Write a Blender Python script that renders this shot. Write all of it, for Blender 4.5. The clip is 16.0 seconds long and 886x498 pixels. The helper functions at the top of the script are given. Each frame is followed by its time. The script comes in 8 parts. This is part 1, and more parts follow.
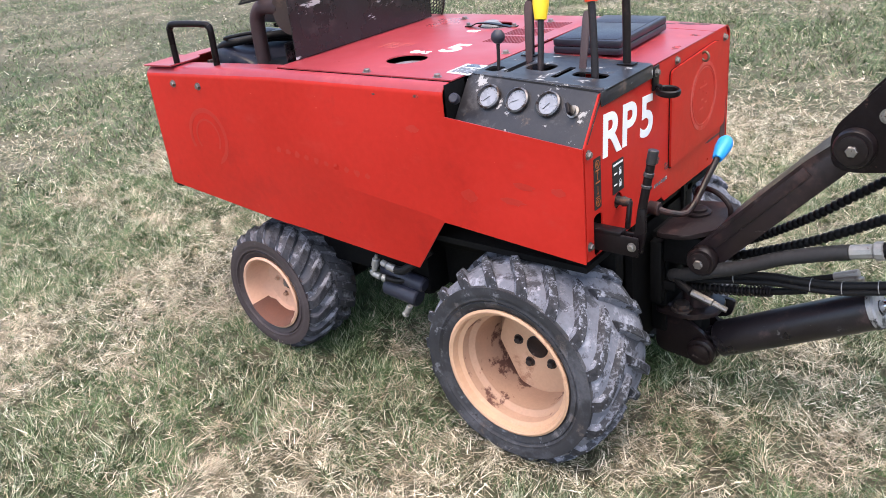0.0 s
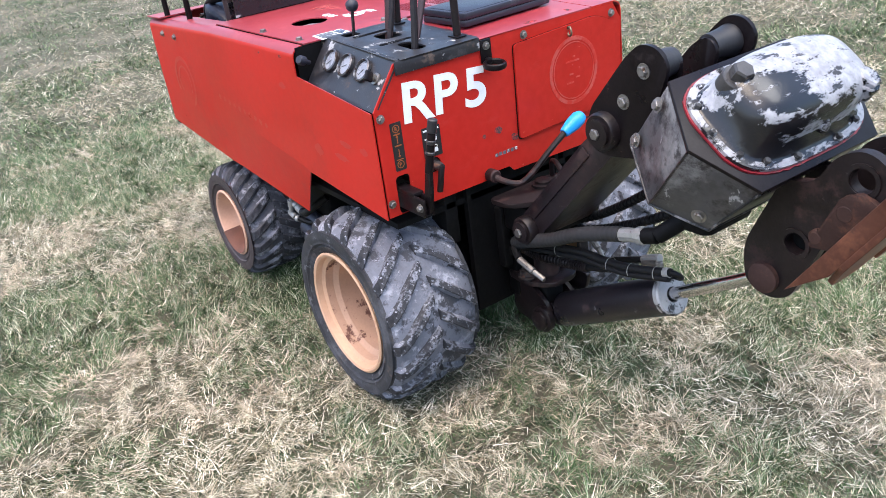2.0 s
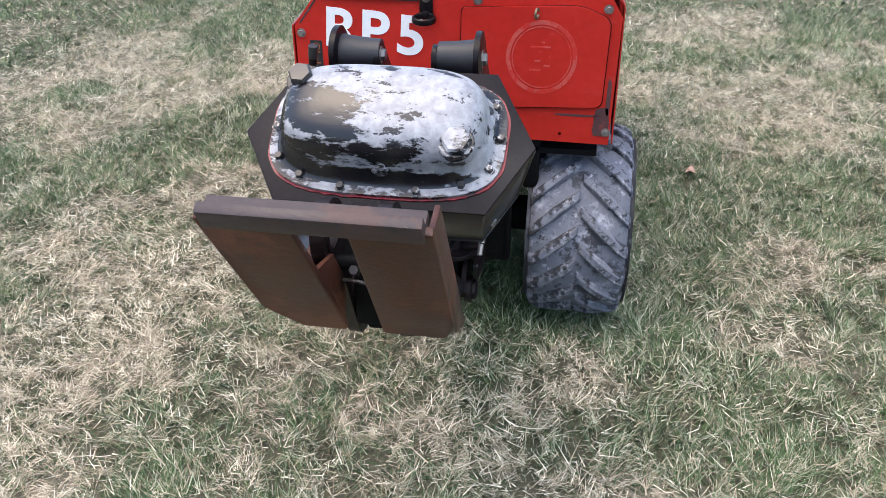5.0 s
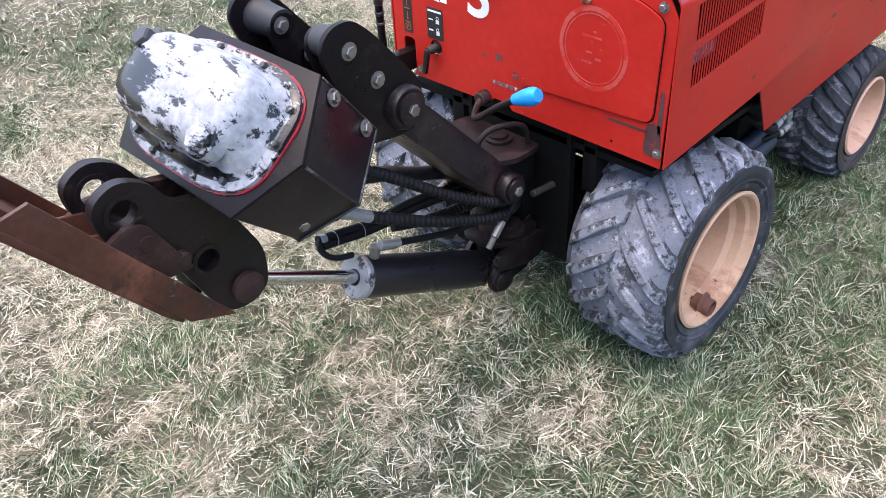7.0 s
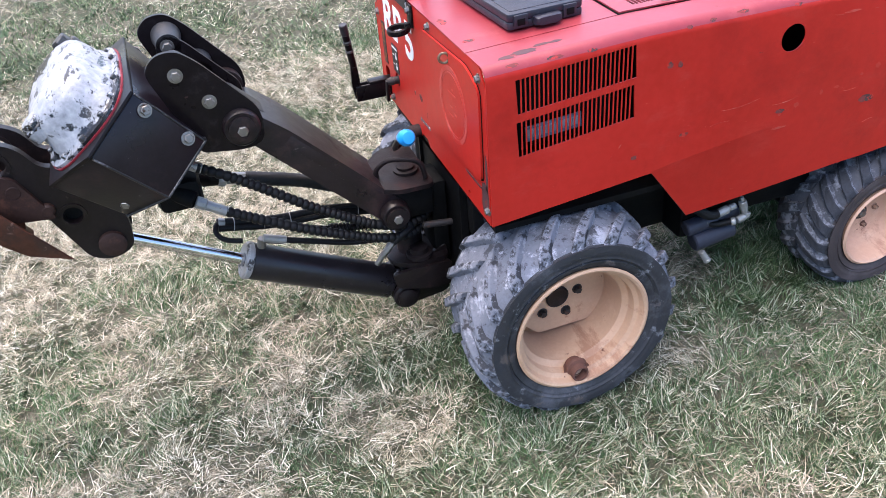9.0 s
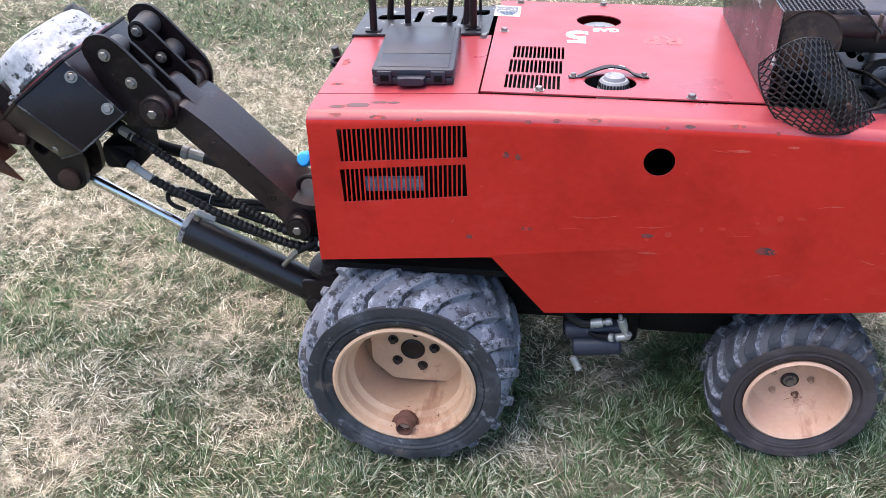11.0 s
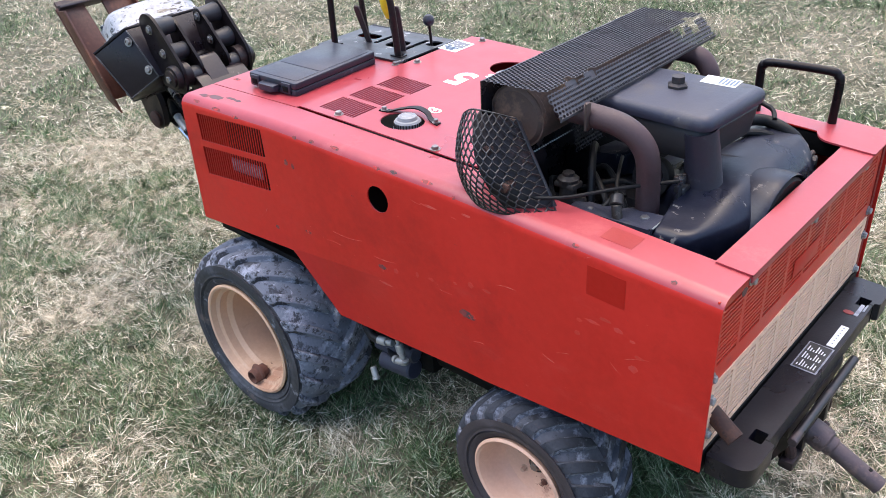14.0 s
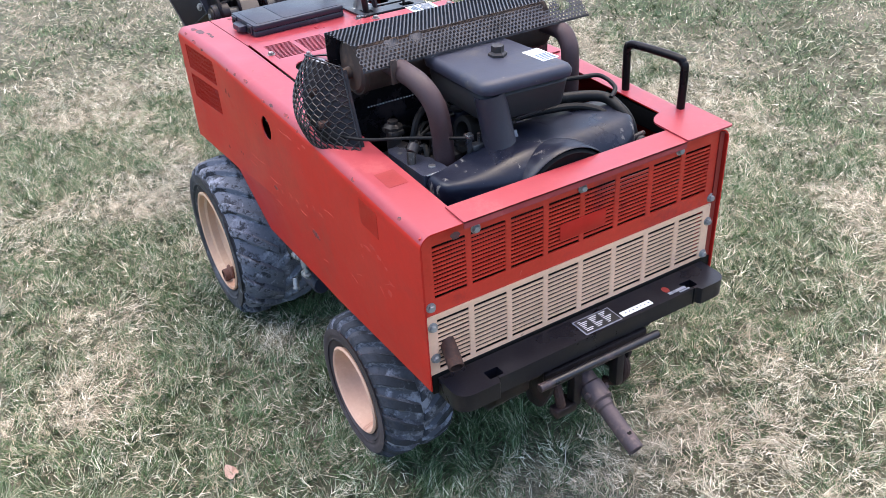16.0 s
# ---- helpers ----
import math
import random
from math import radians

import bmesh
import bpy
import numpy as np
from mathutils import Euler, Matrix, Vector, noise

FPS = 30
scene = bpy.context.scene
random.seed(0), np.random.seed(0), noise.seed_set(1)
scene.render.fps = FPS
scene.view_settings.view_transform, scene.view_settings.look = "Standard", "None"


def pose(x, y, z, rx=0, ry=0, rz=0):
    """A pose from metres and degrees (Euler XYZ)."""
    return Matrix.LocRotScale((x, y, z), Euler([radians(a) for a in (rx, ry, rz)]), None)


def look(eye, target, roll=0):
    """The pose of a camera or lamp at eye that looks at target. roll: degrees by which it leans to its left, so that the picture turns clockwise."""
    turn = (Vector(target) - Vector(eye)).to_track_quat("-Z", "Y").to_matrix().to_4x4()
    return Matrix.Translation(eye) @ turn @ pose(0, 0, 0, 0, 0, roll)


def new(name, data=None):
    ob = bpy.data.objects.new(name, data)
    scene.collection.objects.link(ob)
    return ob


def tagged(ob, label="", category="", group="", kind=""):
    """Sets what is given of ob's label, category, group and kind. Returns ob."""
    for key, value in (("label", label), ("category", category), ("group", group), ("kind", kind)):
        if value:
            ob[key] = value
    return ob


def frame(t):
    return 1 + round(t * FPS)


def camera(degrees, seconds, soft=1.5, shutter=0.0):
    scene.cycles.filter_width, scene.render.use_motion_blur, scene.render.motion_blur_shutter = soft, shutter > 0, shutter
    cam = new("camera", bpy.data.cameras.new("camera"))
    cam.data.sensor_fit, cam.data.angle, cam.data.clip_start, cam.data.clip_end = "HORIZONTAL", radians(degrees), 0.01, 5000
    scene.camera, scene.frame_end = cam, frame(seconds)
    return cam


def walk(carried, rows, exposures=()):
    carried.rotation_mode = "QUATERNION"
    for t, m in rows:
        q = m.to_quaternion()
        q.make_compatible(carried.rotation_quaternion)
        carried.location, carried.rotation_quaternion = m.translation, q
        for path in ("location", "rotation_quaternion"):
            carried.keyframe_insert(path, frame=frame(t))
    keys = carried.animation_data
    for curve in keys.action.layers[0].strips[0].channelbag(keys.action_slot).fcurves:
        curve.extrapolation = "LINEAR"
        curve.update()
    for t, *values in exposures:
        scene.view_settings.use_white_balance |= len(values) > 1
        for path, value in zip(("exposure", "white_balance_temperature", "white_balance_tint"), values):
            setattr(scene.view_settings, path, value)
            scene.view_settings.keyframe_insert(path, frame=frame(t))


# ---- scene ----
from mathutils import geometry

cam = camera(54.9, 16.0, soft=0.6)
PATH = [
    (0, (0.832, -1.84, 1.376), (-0.345, -0.457, 0.537), -6.4),
    (0.5, (1.106, -1.811, 1.35), (-0.153, -0.564, 0.424), -6.3),
    (1, (1.279, -1.626, 1.32), (-0.054, -0.471, 0.377), -6.8),
    (1.5, (1.423, -1.432, 1.356), (0.004, -0.365, 0.434), -7.3),
    (2, (1.619, -1.276, 1.35), (0.1, -0.317, 0.471), -7.8),
    (2.5, (1.864, -1.065, 1.367), (0.261, -0.24, 0.5), -8.5),
    (3, (1.954, -0.783, 1.328), (0.282, -0.148, 0.431), -7.2),
    (3.5, (2.031, -0.508, 1.36), (0.298, -0.107, 0.445), -5.7),
    (4, (2.149, -0.2, 1.372), (0.371, -0.053, 0.468), -4.2),
    (4.5, (2.148, 0.023, 1.369), (0.375, -0.036, 0.445), -3.1),
    (4.7, (2.095, 0.133, 1.348), (0.339, -0.012, 0.402), -1.8),
    (6.8, (1.392, 1.092, 1.425), (0.209, -0.012, 0.251), -2.7),
    (7, (1.332, 1.153, 1.437), (0.221, -0.028, 0.266), -3.4),
    (7.5, (1.214, 1.439, 1.473), (0.332, 0.042, 0.346), -3.2),
    (8, (1.077, 1.639, 1.505), (0.397, 0.113, 0.406), -3.8),
    (8.5, (0.789, 1.733, 1.514), (0.204, 0.193, 0.38), -4.9),
    (9, (0.552, 1.815, 1.543), (0.067, 0.24, 0.41), -5.2),
    (9.2, (0.438, 1.883, 1.558), (0.014, 0.286, 0.431), -4.8),
    (11.3, (-0.64, 1.956, 1.606), (-0.303, 0.289, 0.553), -1.4),
    (11.5, (-0.74, 1.951, 1.623), (-0.334, 0.28, 0.602), -1.7),
    (12, (-0.989, 1.852, 1.606), (-0.443, 0.196, 0.625), -1.3),
    (12.5, (-1.222, 1.713, 1.639), (-0.508, 0.121, 0.66), -2.0),
    (13, (-1.512, 1.653, 1.65), (-0.599, 0.173, 0.662), -3.7),
    (13.5, (-1.763, 1.61, 1.69), (-0.708, 0.244, 0.68), -4.6),
    (14, (-1.914, 1.479, 1.659), (-0.742, 0.229, 0.627), -3.1),
    (14.5, (-2.083, 1.353, 1.683), (-0.832, 0.201, 0.63), -4.7),
    (15, (-2.358, 1.3, 1.708), (-0.985, 0.266, 0.684), -5.9),
    (15.5, (-2.57, 1.229, 1.739), (-1.125, 0.291, 0.722), -6.3),
    (16, (-2.65, 1.002, 1.691), (-1.181, 0.171, 0.617), -3.5),
]
walk(cam, [(t, look(eye, target, roll)) for t, eye, target, roll in PATH], [(0, 1.77, 6850, 10), (0.8, 1.77, 6320, 10), (2.5, 1.77, 6500, 8.5), (4.5, 1.42, 6480, 8), (7, 1.86, 6400, 12), (9, 1.90, 6370, 12), (12, 1.88, 6750, 9.5), (14, 1.82, 6600, 9.5), (16, 1.86, 6480, 9)])

# ---- world and light ----
world = bpy.data.worlds.new("overcast_sky")
scene.world = world
world.use_nodes = True
wn = world.node_tree
sky = wn.nodes.new("ShaderNodeTexSky")
sky.sky_type, sky.sun_disc = "NISHITA", False
sky.sun_elevation, sky.sun_rotation = radians(72), radians(160)
sky.air_density, sky.dust_density, sky.ozone_density = 1.0, 4.0, 1.0
haze = wn.nodes.new("ShaderNodeHueSaturation")
haze.inputs["Saturation"].default_value = 1.20
wn.links.new(sky.outputs[0], haze.inputs["Color"])
wn.links.new(haze.outputs[0], wn.nodes["Background"].inputs["Color"])
wn.nodes["Background"].inputs["Strength"].default_value = 0.155
sun = new("sun", bpy.data.lights.new("sun", "SUN"))
sun.data.energy, sun.data.angle, sun.data.color = 0.70, radians(35), (1.0, 0.97, 0.94)
sun.matrix_world = look((1.15, 1.25, 2.75), (0, 0, 0))

# ---- materials ----
def nodes_of(mat):
    return mat.node_tree.nodes, mat.node_tree.links


def ramp(nt, links, source, stops):
    r = nt.new("ShaderNodeValToRGB")
    el = r.color_ramp.elements
    while len(el) < len(stops):
        el.new(0.5)
    for e, (p, c) in zip(el, stops):
        e.position = p
        e.color = (*c, 1) if len(c) == 3 else (c[0], c[0], c[0], 1)
    links.new(source, r.inputs[0])
    return r.outputs[0]


def noise_tex(nt, links, coord, scale, detail=4.0, rough=0.55, stretch=None):
    n = nt.new("ShaderNodeTexNoise")
    n.inputs["Scale"].default_value, n.inputs["Detail"].default_value, n.inputs["Roughness"].default_value = scale, detail, rough
    if stretch:
        m = nt.new("ShaderNodeMapping")
        m.inputs["Scale"].default_value = stretch
        links.new(coord, m.inputs[0])
        coord = m.outputs[0]
    links.new(coord, n.inputs["Vector"])
    return n.outputs[0]


def mix(nt, links, fac, a, b):
    m = nt.new("ShaderNodeMix")
    m.data_type = "RGBA"
    for s, v in ((0, fac), (6, a), (7, b)):
        if isinstance(v, (tuple, list)):
            m.inputs[s].default_value = (*v, 1)
        elif isinstance(v, (int, float)):
            m.inputs[s].default_value = v
        else:
            links.new(v, m.inputs[s])
    return m.outputs[2]


def material(name, base, rough=0.5, metal=0.0, dark=0.75, scale=6.0, wear=(), bump=0.1, bump_scale=180.0, spec=0.5, rough_var=0.15):
    """base: colour. dark: how far the slow variation goes down. wear: tuples of (colour, scale, threshold, softness, stretch, roughness)."""
    mat = bpy.data.materials.new(name)
    mat.use_nodes = True
    nt, ln = nodes_of(mat)
    bsdf = nt["Principled BSDF"]
    co = nt.new("ShaderNodeTexCoord").outputs["Object"]
    slow = noise_tex(nt, ln, co, scale, 5.0)
    col = ramp(nt, ln, slow, [(0.3, tuple(c * dark for c in base)), (0.7, base)])
    fine = noise_tex(nt, ln, co, scale * 16, 3.0)
    col = mix(nt, ln, ramp(nt, ln, fine, [(0.35, (0.0,)), (0.75, (0.22,))]), col, tuple(min(1, c * 1.25 + 0.01) for c in base))
    rg = ramp(nt, ln, slow, [(0.25, (max(0.02, rough - rough_var),)), (0.75, (min(1, rough + rough_var),))])
    for colour, sc, edge, soft, stretch, wrough in wear:
        edge, soft = 0.5 + (edge - 0.5) * 0.74, soft * 0.6
        mask = ramp(nt, ln, noise_tex(nt, ln, co, sc, 9.0, 0.72, stretch), [(edge, (0.0,)), (min(1, edge + soft), (1.0,))])
        col = mix(nt, ln, mask, col, colour)
        rg = mix(nt, ln, mask, rg, (wrough, wrough, wrough))
    ln.new(col, bsdf.inputs["Base Color"])
    ln.new(rg, bsdf.inputs["Roughness"])
    bsdf.inputs["Metallic"].default_value = metal
    bsdf.inputs["Specular IOR Level"].default_value = spec
    if bump:
        b = nt.new("ShaderNodeBump")
        b.inputs["Strength"].default_value, b.inputs["Distance"].default_value = bump, 0.002
        ln.new(noise_tex(nt, ln, co, bump_scale, 4.0), b.inputs["Height"])
        ln.new(b.outputs[0], bsdf.inputs["Normal"])
    return mat


RED = (0.472, 0.0214, 0.0145)
M_RED = material("red_paint", RED, 0.40, dark=0.80, scale=3.0, bump=0.08, bump_scale=60, spec=0.19, wear=[
    ((0.46, 0.036, 0.027), 7.0, 0.60, 0.25, (1, 1, 2.5), 0.5),
    ((0.31, 0.014, 0.011), 4.0, 0.57, 0.3, (1, 1, 1), 0.33),
    ((0.60, 0.14, 0.10), 46.0, 0.73, 0.05, (0.5, 0.5, 2.0), 0.6),
    ((0.055, 0.04, 0.04), 22.0, 0.755, 0.02, (0.7, 0.7, 1.6), 0.7)])
# red paint of upward faces; the sky's pinkish sheen is put into the base colour
M_RED_TOP = material("red_paint_sky_sheen", (0.295, 0.034, 0.044), 0.38, dark=0.86, scale=3.0, bump=0.1, bump_scale=40, wear=[
    ((0.36, 0.07, 0.072), 6.0, 0.58, 0.25, (1, 1, 1), 0.42),
    ((0.20, 0.05, 0.04), 16.0, 0.735, 0.04, (1, 1, 1), 0.6),
    ((0.05, 0.04, 0.045), 24.0, 0.77, 0.02, (1, 1, 1), 0.7)])
M_RED_DARK = material("maroon_paint", (0.22, 0.018, 0.014), 0.45, wear=[((0.05, 0.03, 0.03), 18.0, 0.66, 0.06, None, 0.7)])
M_RED_GRILLE = material("red_grille_paint", (0.52, 0.029, 0.015), 0.42, dark=0.8, scale=7, wear=[((0.25, 0.013, 0.018), 5.0, 0.57, 0.2, (1, 1, 1), 0.4), ((0.58, 0.20, 0.17), 11.0, 0.69, 0.08, (1, 1, 1), 0.6), ((0.07, 0.05, 0.05), 30.0, 0.71, 0.04, None, 0.7)])
M_CHIP = material("bare_primer_scuff", (0.20, 0.032, 0.030), 0.7, wear=[((0.055, 0.034, 0.034), 55.0, 0.50, 0.08, None, 0.8), (RED, 75.0, 0.55, 0.05, None, 0.5)])
M_BROWN_STAIN = material("brown_oxide_stain", (0.085, 0.032, 0.034), 0.6, dark=0.7, scale=14, wear=[((0.20, 0.035, 0.032), 26.0, 0.6, 0.1, None, 0.7), ((0.04, 0.026, 0.03), 12.0, 0.56, 0.15, None, 0.6)])
M_GHOST = material("faded_decal_ghost", (0.52, 0.075, 0.058), 0.5, wear=[(RED, 28.0, 0.47, 0.1, None, 0.45)])
M_BLACK = material("black_paint", (0.0075, 0.0052, 0.0062), 0.34, dark=0.7, scale=8, spec=0.16, wear=[
    ((0.026, 0.020, 0.021), 12.0, 0.62, 0.2, None, 0.5), ((0.060, 0.034, 0.030), 30.0, 0.72, 0.06, None, 0.75)])
M_BLACK_OLD = material("worn_black_steel", (0.011, 0.0070, 0.0080), 0.42, dark=0.55, scale=8, spec=0.3, bump=0.2, wear=[
    ((0.046, 0.023, 0.022), 9.0, 0.55, 0.2, None, 0.65), ((0.10, 0.080, 0.075), 34.0, 0.70, 0.06, None, 0.8)])
M_CONSOLE = material("scuffed_console_paint", (0.022, 0.021, 0.025), 0.40, dark=0.6, scale=10, wear=[
    ((0.060, 0.056, 0.060), 9.0, 0.56, 0.15, None, 0.55), ((0.34, 0.33, 0.33), 22.0, 0.635, 0.03, None, 0.6), ((0.10, 0.07, 0.055), 16.0, 0.62, 0.12, None, 0.7)])
M_RUST = material("rusty_steel", (0.048, 0.024, 0.020), 0.7, spec=0.25, dark=0.55, scale=9, bump=0.3, bump_scale=120, wear=[
    ((0.10, 0.045, 0.03), 14.0, 0.56, 0.2, None, 0.85), ((0.025, 0.015, 0.013), 22.0, 0.62, 0.1, None, 0.75)])
M_BLADE = material("rusty_brown_plate", (0.095, 0.034, 0.021), 0.45, dark=0.5, scale=6, spec=0.3, bump=0.3, bump_scale=90, wear=[
    ((0.155, 0.058, 0.032), 6.0, 0.51, 0.2, (1, 1, 1), 0.5), ((0.036, 0.018, 0.014), 8.0, 0.55, 0.12, None, 0.4),
    ((0.19, 0.12, 0.10), 20.0, 0.68, 0.08, (1, 0.4, 1), 0.6)])
M_LIP = material("dark_brown_lip", (0.042, 0.029, 0.032), 0.42, spec=0.4, dark=0.6, scale=8, bump=0.3, wear=[((0.075, 0.044, 0.038), 9.0, 0.55, 0.15, None, 0.6), ((0.20, 0.16, 0.15), 30.0, 0.70, 0.05, (1, 0.4, 1), 0.6)])
M_MUFFLER = material("rusted_muffler", (0.058, 0.036, 0.029), 0.75, dark=0.5, scale=8, bump=0.3, wear=[
    ((0.12, 0.075, 0.052), 11.0, 0.56, 0.18, None, 0.85)])
M_EXHAUST = material("brown_oxide_pipe", (0.046, 0.023, 0.026), 0.6, dark=0.6, scale=12, bump=0.2)
M_RUBBER = material("tyre_rubber", (0.030, 0.031, 0.037), 0.7, dark=0.6, scale=8, bump=0.5, bump_scale=90, spec=0.4, wear=[
    ((0.080, 0.082, 0.095), 7.0, 0.50, 0.22, None, 0.85), ((0.17, 0.175, 0.195), 22.0, 0.60, 0.10, None, 0.9), ((0.085, 0.068, 0.062), 11.0, 0.60, 0.12, None, 0.9), ((0.012, 0.012, 0.014), 14.0, 0.66, 0.1, None, 0.8)])
M_TREAD = material("dusty_tread_rubber", (0.175, 0.184, 0.225), 0.9, dark=0.55, scale=7, bump=0.7, bump_scale=100, wear=[
    ((0.31, 0.32, 0.37), 9.0, 0.54, 0.16, None, 0.95), ((0.040, 0.042, 0.052), 14.0, 0.535, 0.10, None, 0.85), ((0.36, 0.365, 0.42), 38.0, 0.62, 0.12, None, 0.8), ((0.055, 0.057, 0.070), 60.0, 0.60, 0.14, None, 0.6)])
M_TREAD_REAR = material("dusty_dark_tread_rubber", (0.095, 0.098, 0.118), 0.9, dark=0.5, scale=9, bump=0.6, bump_scale=110, spec=0.3, wear=[
    ((0.27, 0.275, 0.32), 15.0, 0.51, 0.16, None, 0.95), ((0.025, 0.025, 0.030), 18.0, 0.58, 0.12, None, 0.8)])
M_LUG_REAR = material("dark_lug_rubber", (0.042, 0.044, 0.054), 0.9, dark=0.5, scale=10, bump=0.8, bump_scale=140, spec=0.3, wear=[
    ((0.17, 0.175, 0.205), 16.0, 0.55, 0.14, None, 0.95), ((0.016, 0.016, 0.020), 22.0, 0.58, 0.10, None, 0.8)])
M_LUG_TOP = material("scuffed_lug_top", (0.040, 0.042, 0.050), 0.85, dark=0.5, scale=14, bump=0.9, bump_scale=120, spec=0.35, wear=[
    ((0.21, 0.22, 0.26), 26.0, 0.53, 0.10, None, 0.95), ((0.016, 0.016, 0.020), 60.0, 0.54, 0.10, None, 0.7), ((0.36, 0.37, 0.43), 85.0, 0.62, 0.06, None, 0.9)])
M_RUBBER_REAR = material("brown_black_sidewall", (0.052, 0.040, 0.043), 0.6, dark=0.75, scale=8, bump=0.3, bump_scale=90, spec=0.35, wear=[
    ((0.085, 0.068, 0.072), 5.0, 0.52, 0.25, None, 0.7), ((0.10, 0.095, 0.10), 24.0, 0.68, 0.10, None, 0.9)])
# cream rim paint, with light bounced off the red body tinted into it
M_RIM_REAR = material("cream_wheel_paint_red_bounce", (0.60, 0.355, 0.25), 0.55, dark=0.88, scale=7, bump=0.12, wear=[
    ((0.66, 0.42, 0.30), 10.0, 0.6, 0.2, None, 0.6), ((0.44, 0.23, 0.16), 7.0, 0.66, 0.1, (1, 0.3, 1), 0.7), ((0.17, 0.075, 0.05), 18.0, 0.71, 0.03, None, 0.85)])
M_LUG = material("worn_lug_rubber", (0.165, 0.174, 0.212), 0.9, dark=0.5, scale=10, bump=0.9, bump_scale=140, wear=[
    ((0.29, 0.30, 0.345), 12.0, 0.54, 0.14, None, 0.95), ((0.024, 0.025, 0.031), 16.0, 0.53, 0.08, None, 0.8), ((0.35, 0.355, 0.41), 34.0, 0.62, 0.12, None, 0.8), ((0.045, 0.046, 0.056), 50.0, 0.59, 0.12, None, 0.6)])
M_RIM = material("cream_wheel_paint", (0.56, 0.345, 0.225), 0.55, dark=0.86, scale=7, bump=0.12, wear=[
    ((0.62, 0.40, 0.27), 10.0, 0.6, 0.2, None, 0.6), ((0.40, 0.21, 0.13), 7.0, 0.63, 0.1, (1, 0.3, 1), 0.7), ((0.17, 0.075, 0.05), 22.0, 0.73, 0.03, None, 0.85)])
M_RIM_RUST = material("rust_patch", (0.15, 0.06, 0.04), 0.85, dark=0.6, scale=18, bump=0.4)
M_RIM_DIRT = material("rust_stained_cream", (0.47, 0.29, 0.20), 0.7, dark=0.8, scale=9, bump=0.3, wear=[((0.12, 0.052, 0.038), 9.0, 0.55, 0.08, (1, 1, 1), 0.85)])
M_CREAM = material("cream_grille_paint", (0.74, 0.46, 0.315), 0.55, dark=0.88, wear=[((0.30, 0.15, 0.09), 30.0, 0.72, 0.04, None, 0.8)])
M_CHROME = material("chromed_rod", (0.62, 0.62, 0.63), 0.14, 1.0, dark=0.85, bump=0.02)
M_ZINC = material("zinc_bolt", (0.29, 0.275, 0.26), 0.45, 0.85, dark=0.6, scale=30, wear=[((0.09, 0.06, 0.045), 60.0, 0.6, 0.1, None, 0.8)])
M_IRON = material("dark_iron", (0.04, 0.034, 0.034), 0.55, 0.4, dark=0.6, scale=20, wear=[((0.12, 0.06, 0.04), 30.0, 0.6, 0.15, None, 0.85)])
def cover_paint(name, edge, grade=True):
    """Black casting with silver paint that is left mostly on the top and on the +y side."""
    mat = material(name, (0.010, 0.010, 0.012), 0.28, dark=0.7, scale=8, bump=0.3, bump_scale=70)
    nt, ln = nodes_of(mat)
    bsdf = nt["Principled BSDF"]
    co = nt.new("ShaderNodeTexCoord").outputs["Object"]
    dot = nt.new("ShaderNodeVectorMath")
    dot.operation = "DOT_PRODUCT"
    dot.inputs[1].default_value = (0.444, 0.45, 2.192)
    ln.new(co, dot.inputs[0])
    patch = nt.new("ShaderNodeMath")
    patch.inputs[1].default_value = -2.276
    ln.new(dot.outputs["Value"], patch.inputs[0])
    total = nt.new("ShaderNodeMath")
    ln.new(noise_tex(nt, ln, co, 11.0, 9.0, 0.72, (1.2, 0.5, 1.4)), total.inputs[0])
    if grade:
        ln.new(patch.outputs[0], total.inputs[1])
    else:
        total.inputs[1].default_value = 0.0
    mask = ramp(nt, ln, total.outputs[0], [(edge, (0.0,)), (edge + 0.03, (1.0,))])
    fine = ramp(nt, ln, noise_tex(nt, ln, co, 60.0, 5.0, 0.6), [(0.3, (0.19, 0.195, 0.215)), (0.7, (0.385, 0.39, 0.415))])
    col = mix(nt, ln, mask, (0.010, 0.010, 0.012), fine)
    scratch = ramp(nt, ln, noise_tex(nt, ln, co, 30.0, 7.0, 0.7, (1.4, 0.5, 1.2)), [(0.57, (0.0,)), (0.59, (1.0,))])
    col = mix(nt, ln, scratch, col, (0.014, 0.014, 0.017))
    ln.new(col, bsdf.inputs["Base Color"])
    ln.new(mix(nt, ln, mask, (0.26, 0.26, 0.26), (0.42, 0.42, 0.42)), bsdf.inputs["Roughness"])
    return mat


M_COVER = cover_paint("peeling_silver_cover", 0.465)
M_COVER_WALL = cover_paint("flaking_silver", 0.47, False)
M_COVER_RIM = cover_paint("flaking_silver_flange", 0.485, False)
M_RED_PATCH = material("darker_red_patch", (0.41, 0.018, 0.012), 0.36, dark=0.9)
M_RED_DEEP = material("unfaded_red_paint", (0.35, 0.010, 0.006), 0.4, dark=0.9, spec=0.2)
M_RED_SCUFF = material("rubbed_red_paint", (0.425, 0.024, 0.017), 0.5, dark=0.85, scale=20, wear=[(RED, 40.0, 0.5, 0.15, None, 0.42)])
M_SCRATCH = material("pale_scratch", (0.53, 0.12, 0.095), 0.6, wear=[((0.42, 0.022, 0.016), 60.0, 0.47, 0.06, None, 0.5)])
M_GASKET = material("red_gasket_sealant", (0.25, 0.012, 0.022), 0.45, dark=0.6, scale=14, bump=0.4, wear=[((0.05, 0.02, 0.02), 16.0, 0.58, 0.08, None, 0.6)])
M_HOSE = material("black_hose", (0.007, 0.007, 0.008), 0.55, spec=0.2, wear=[((0.035, 0.034, 0.034), 30.0, 0.64, 0.15, None, 0.7)])
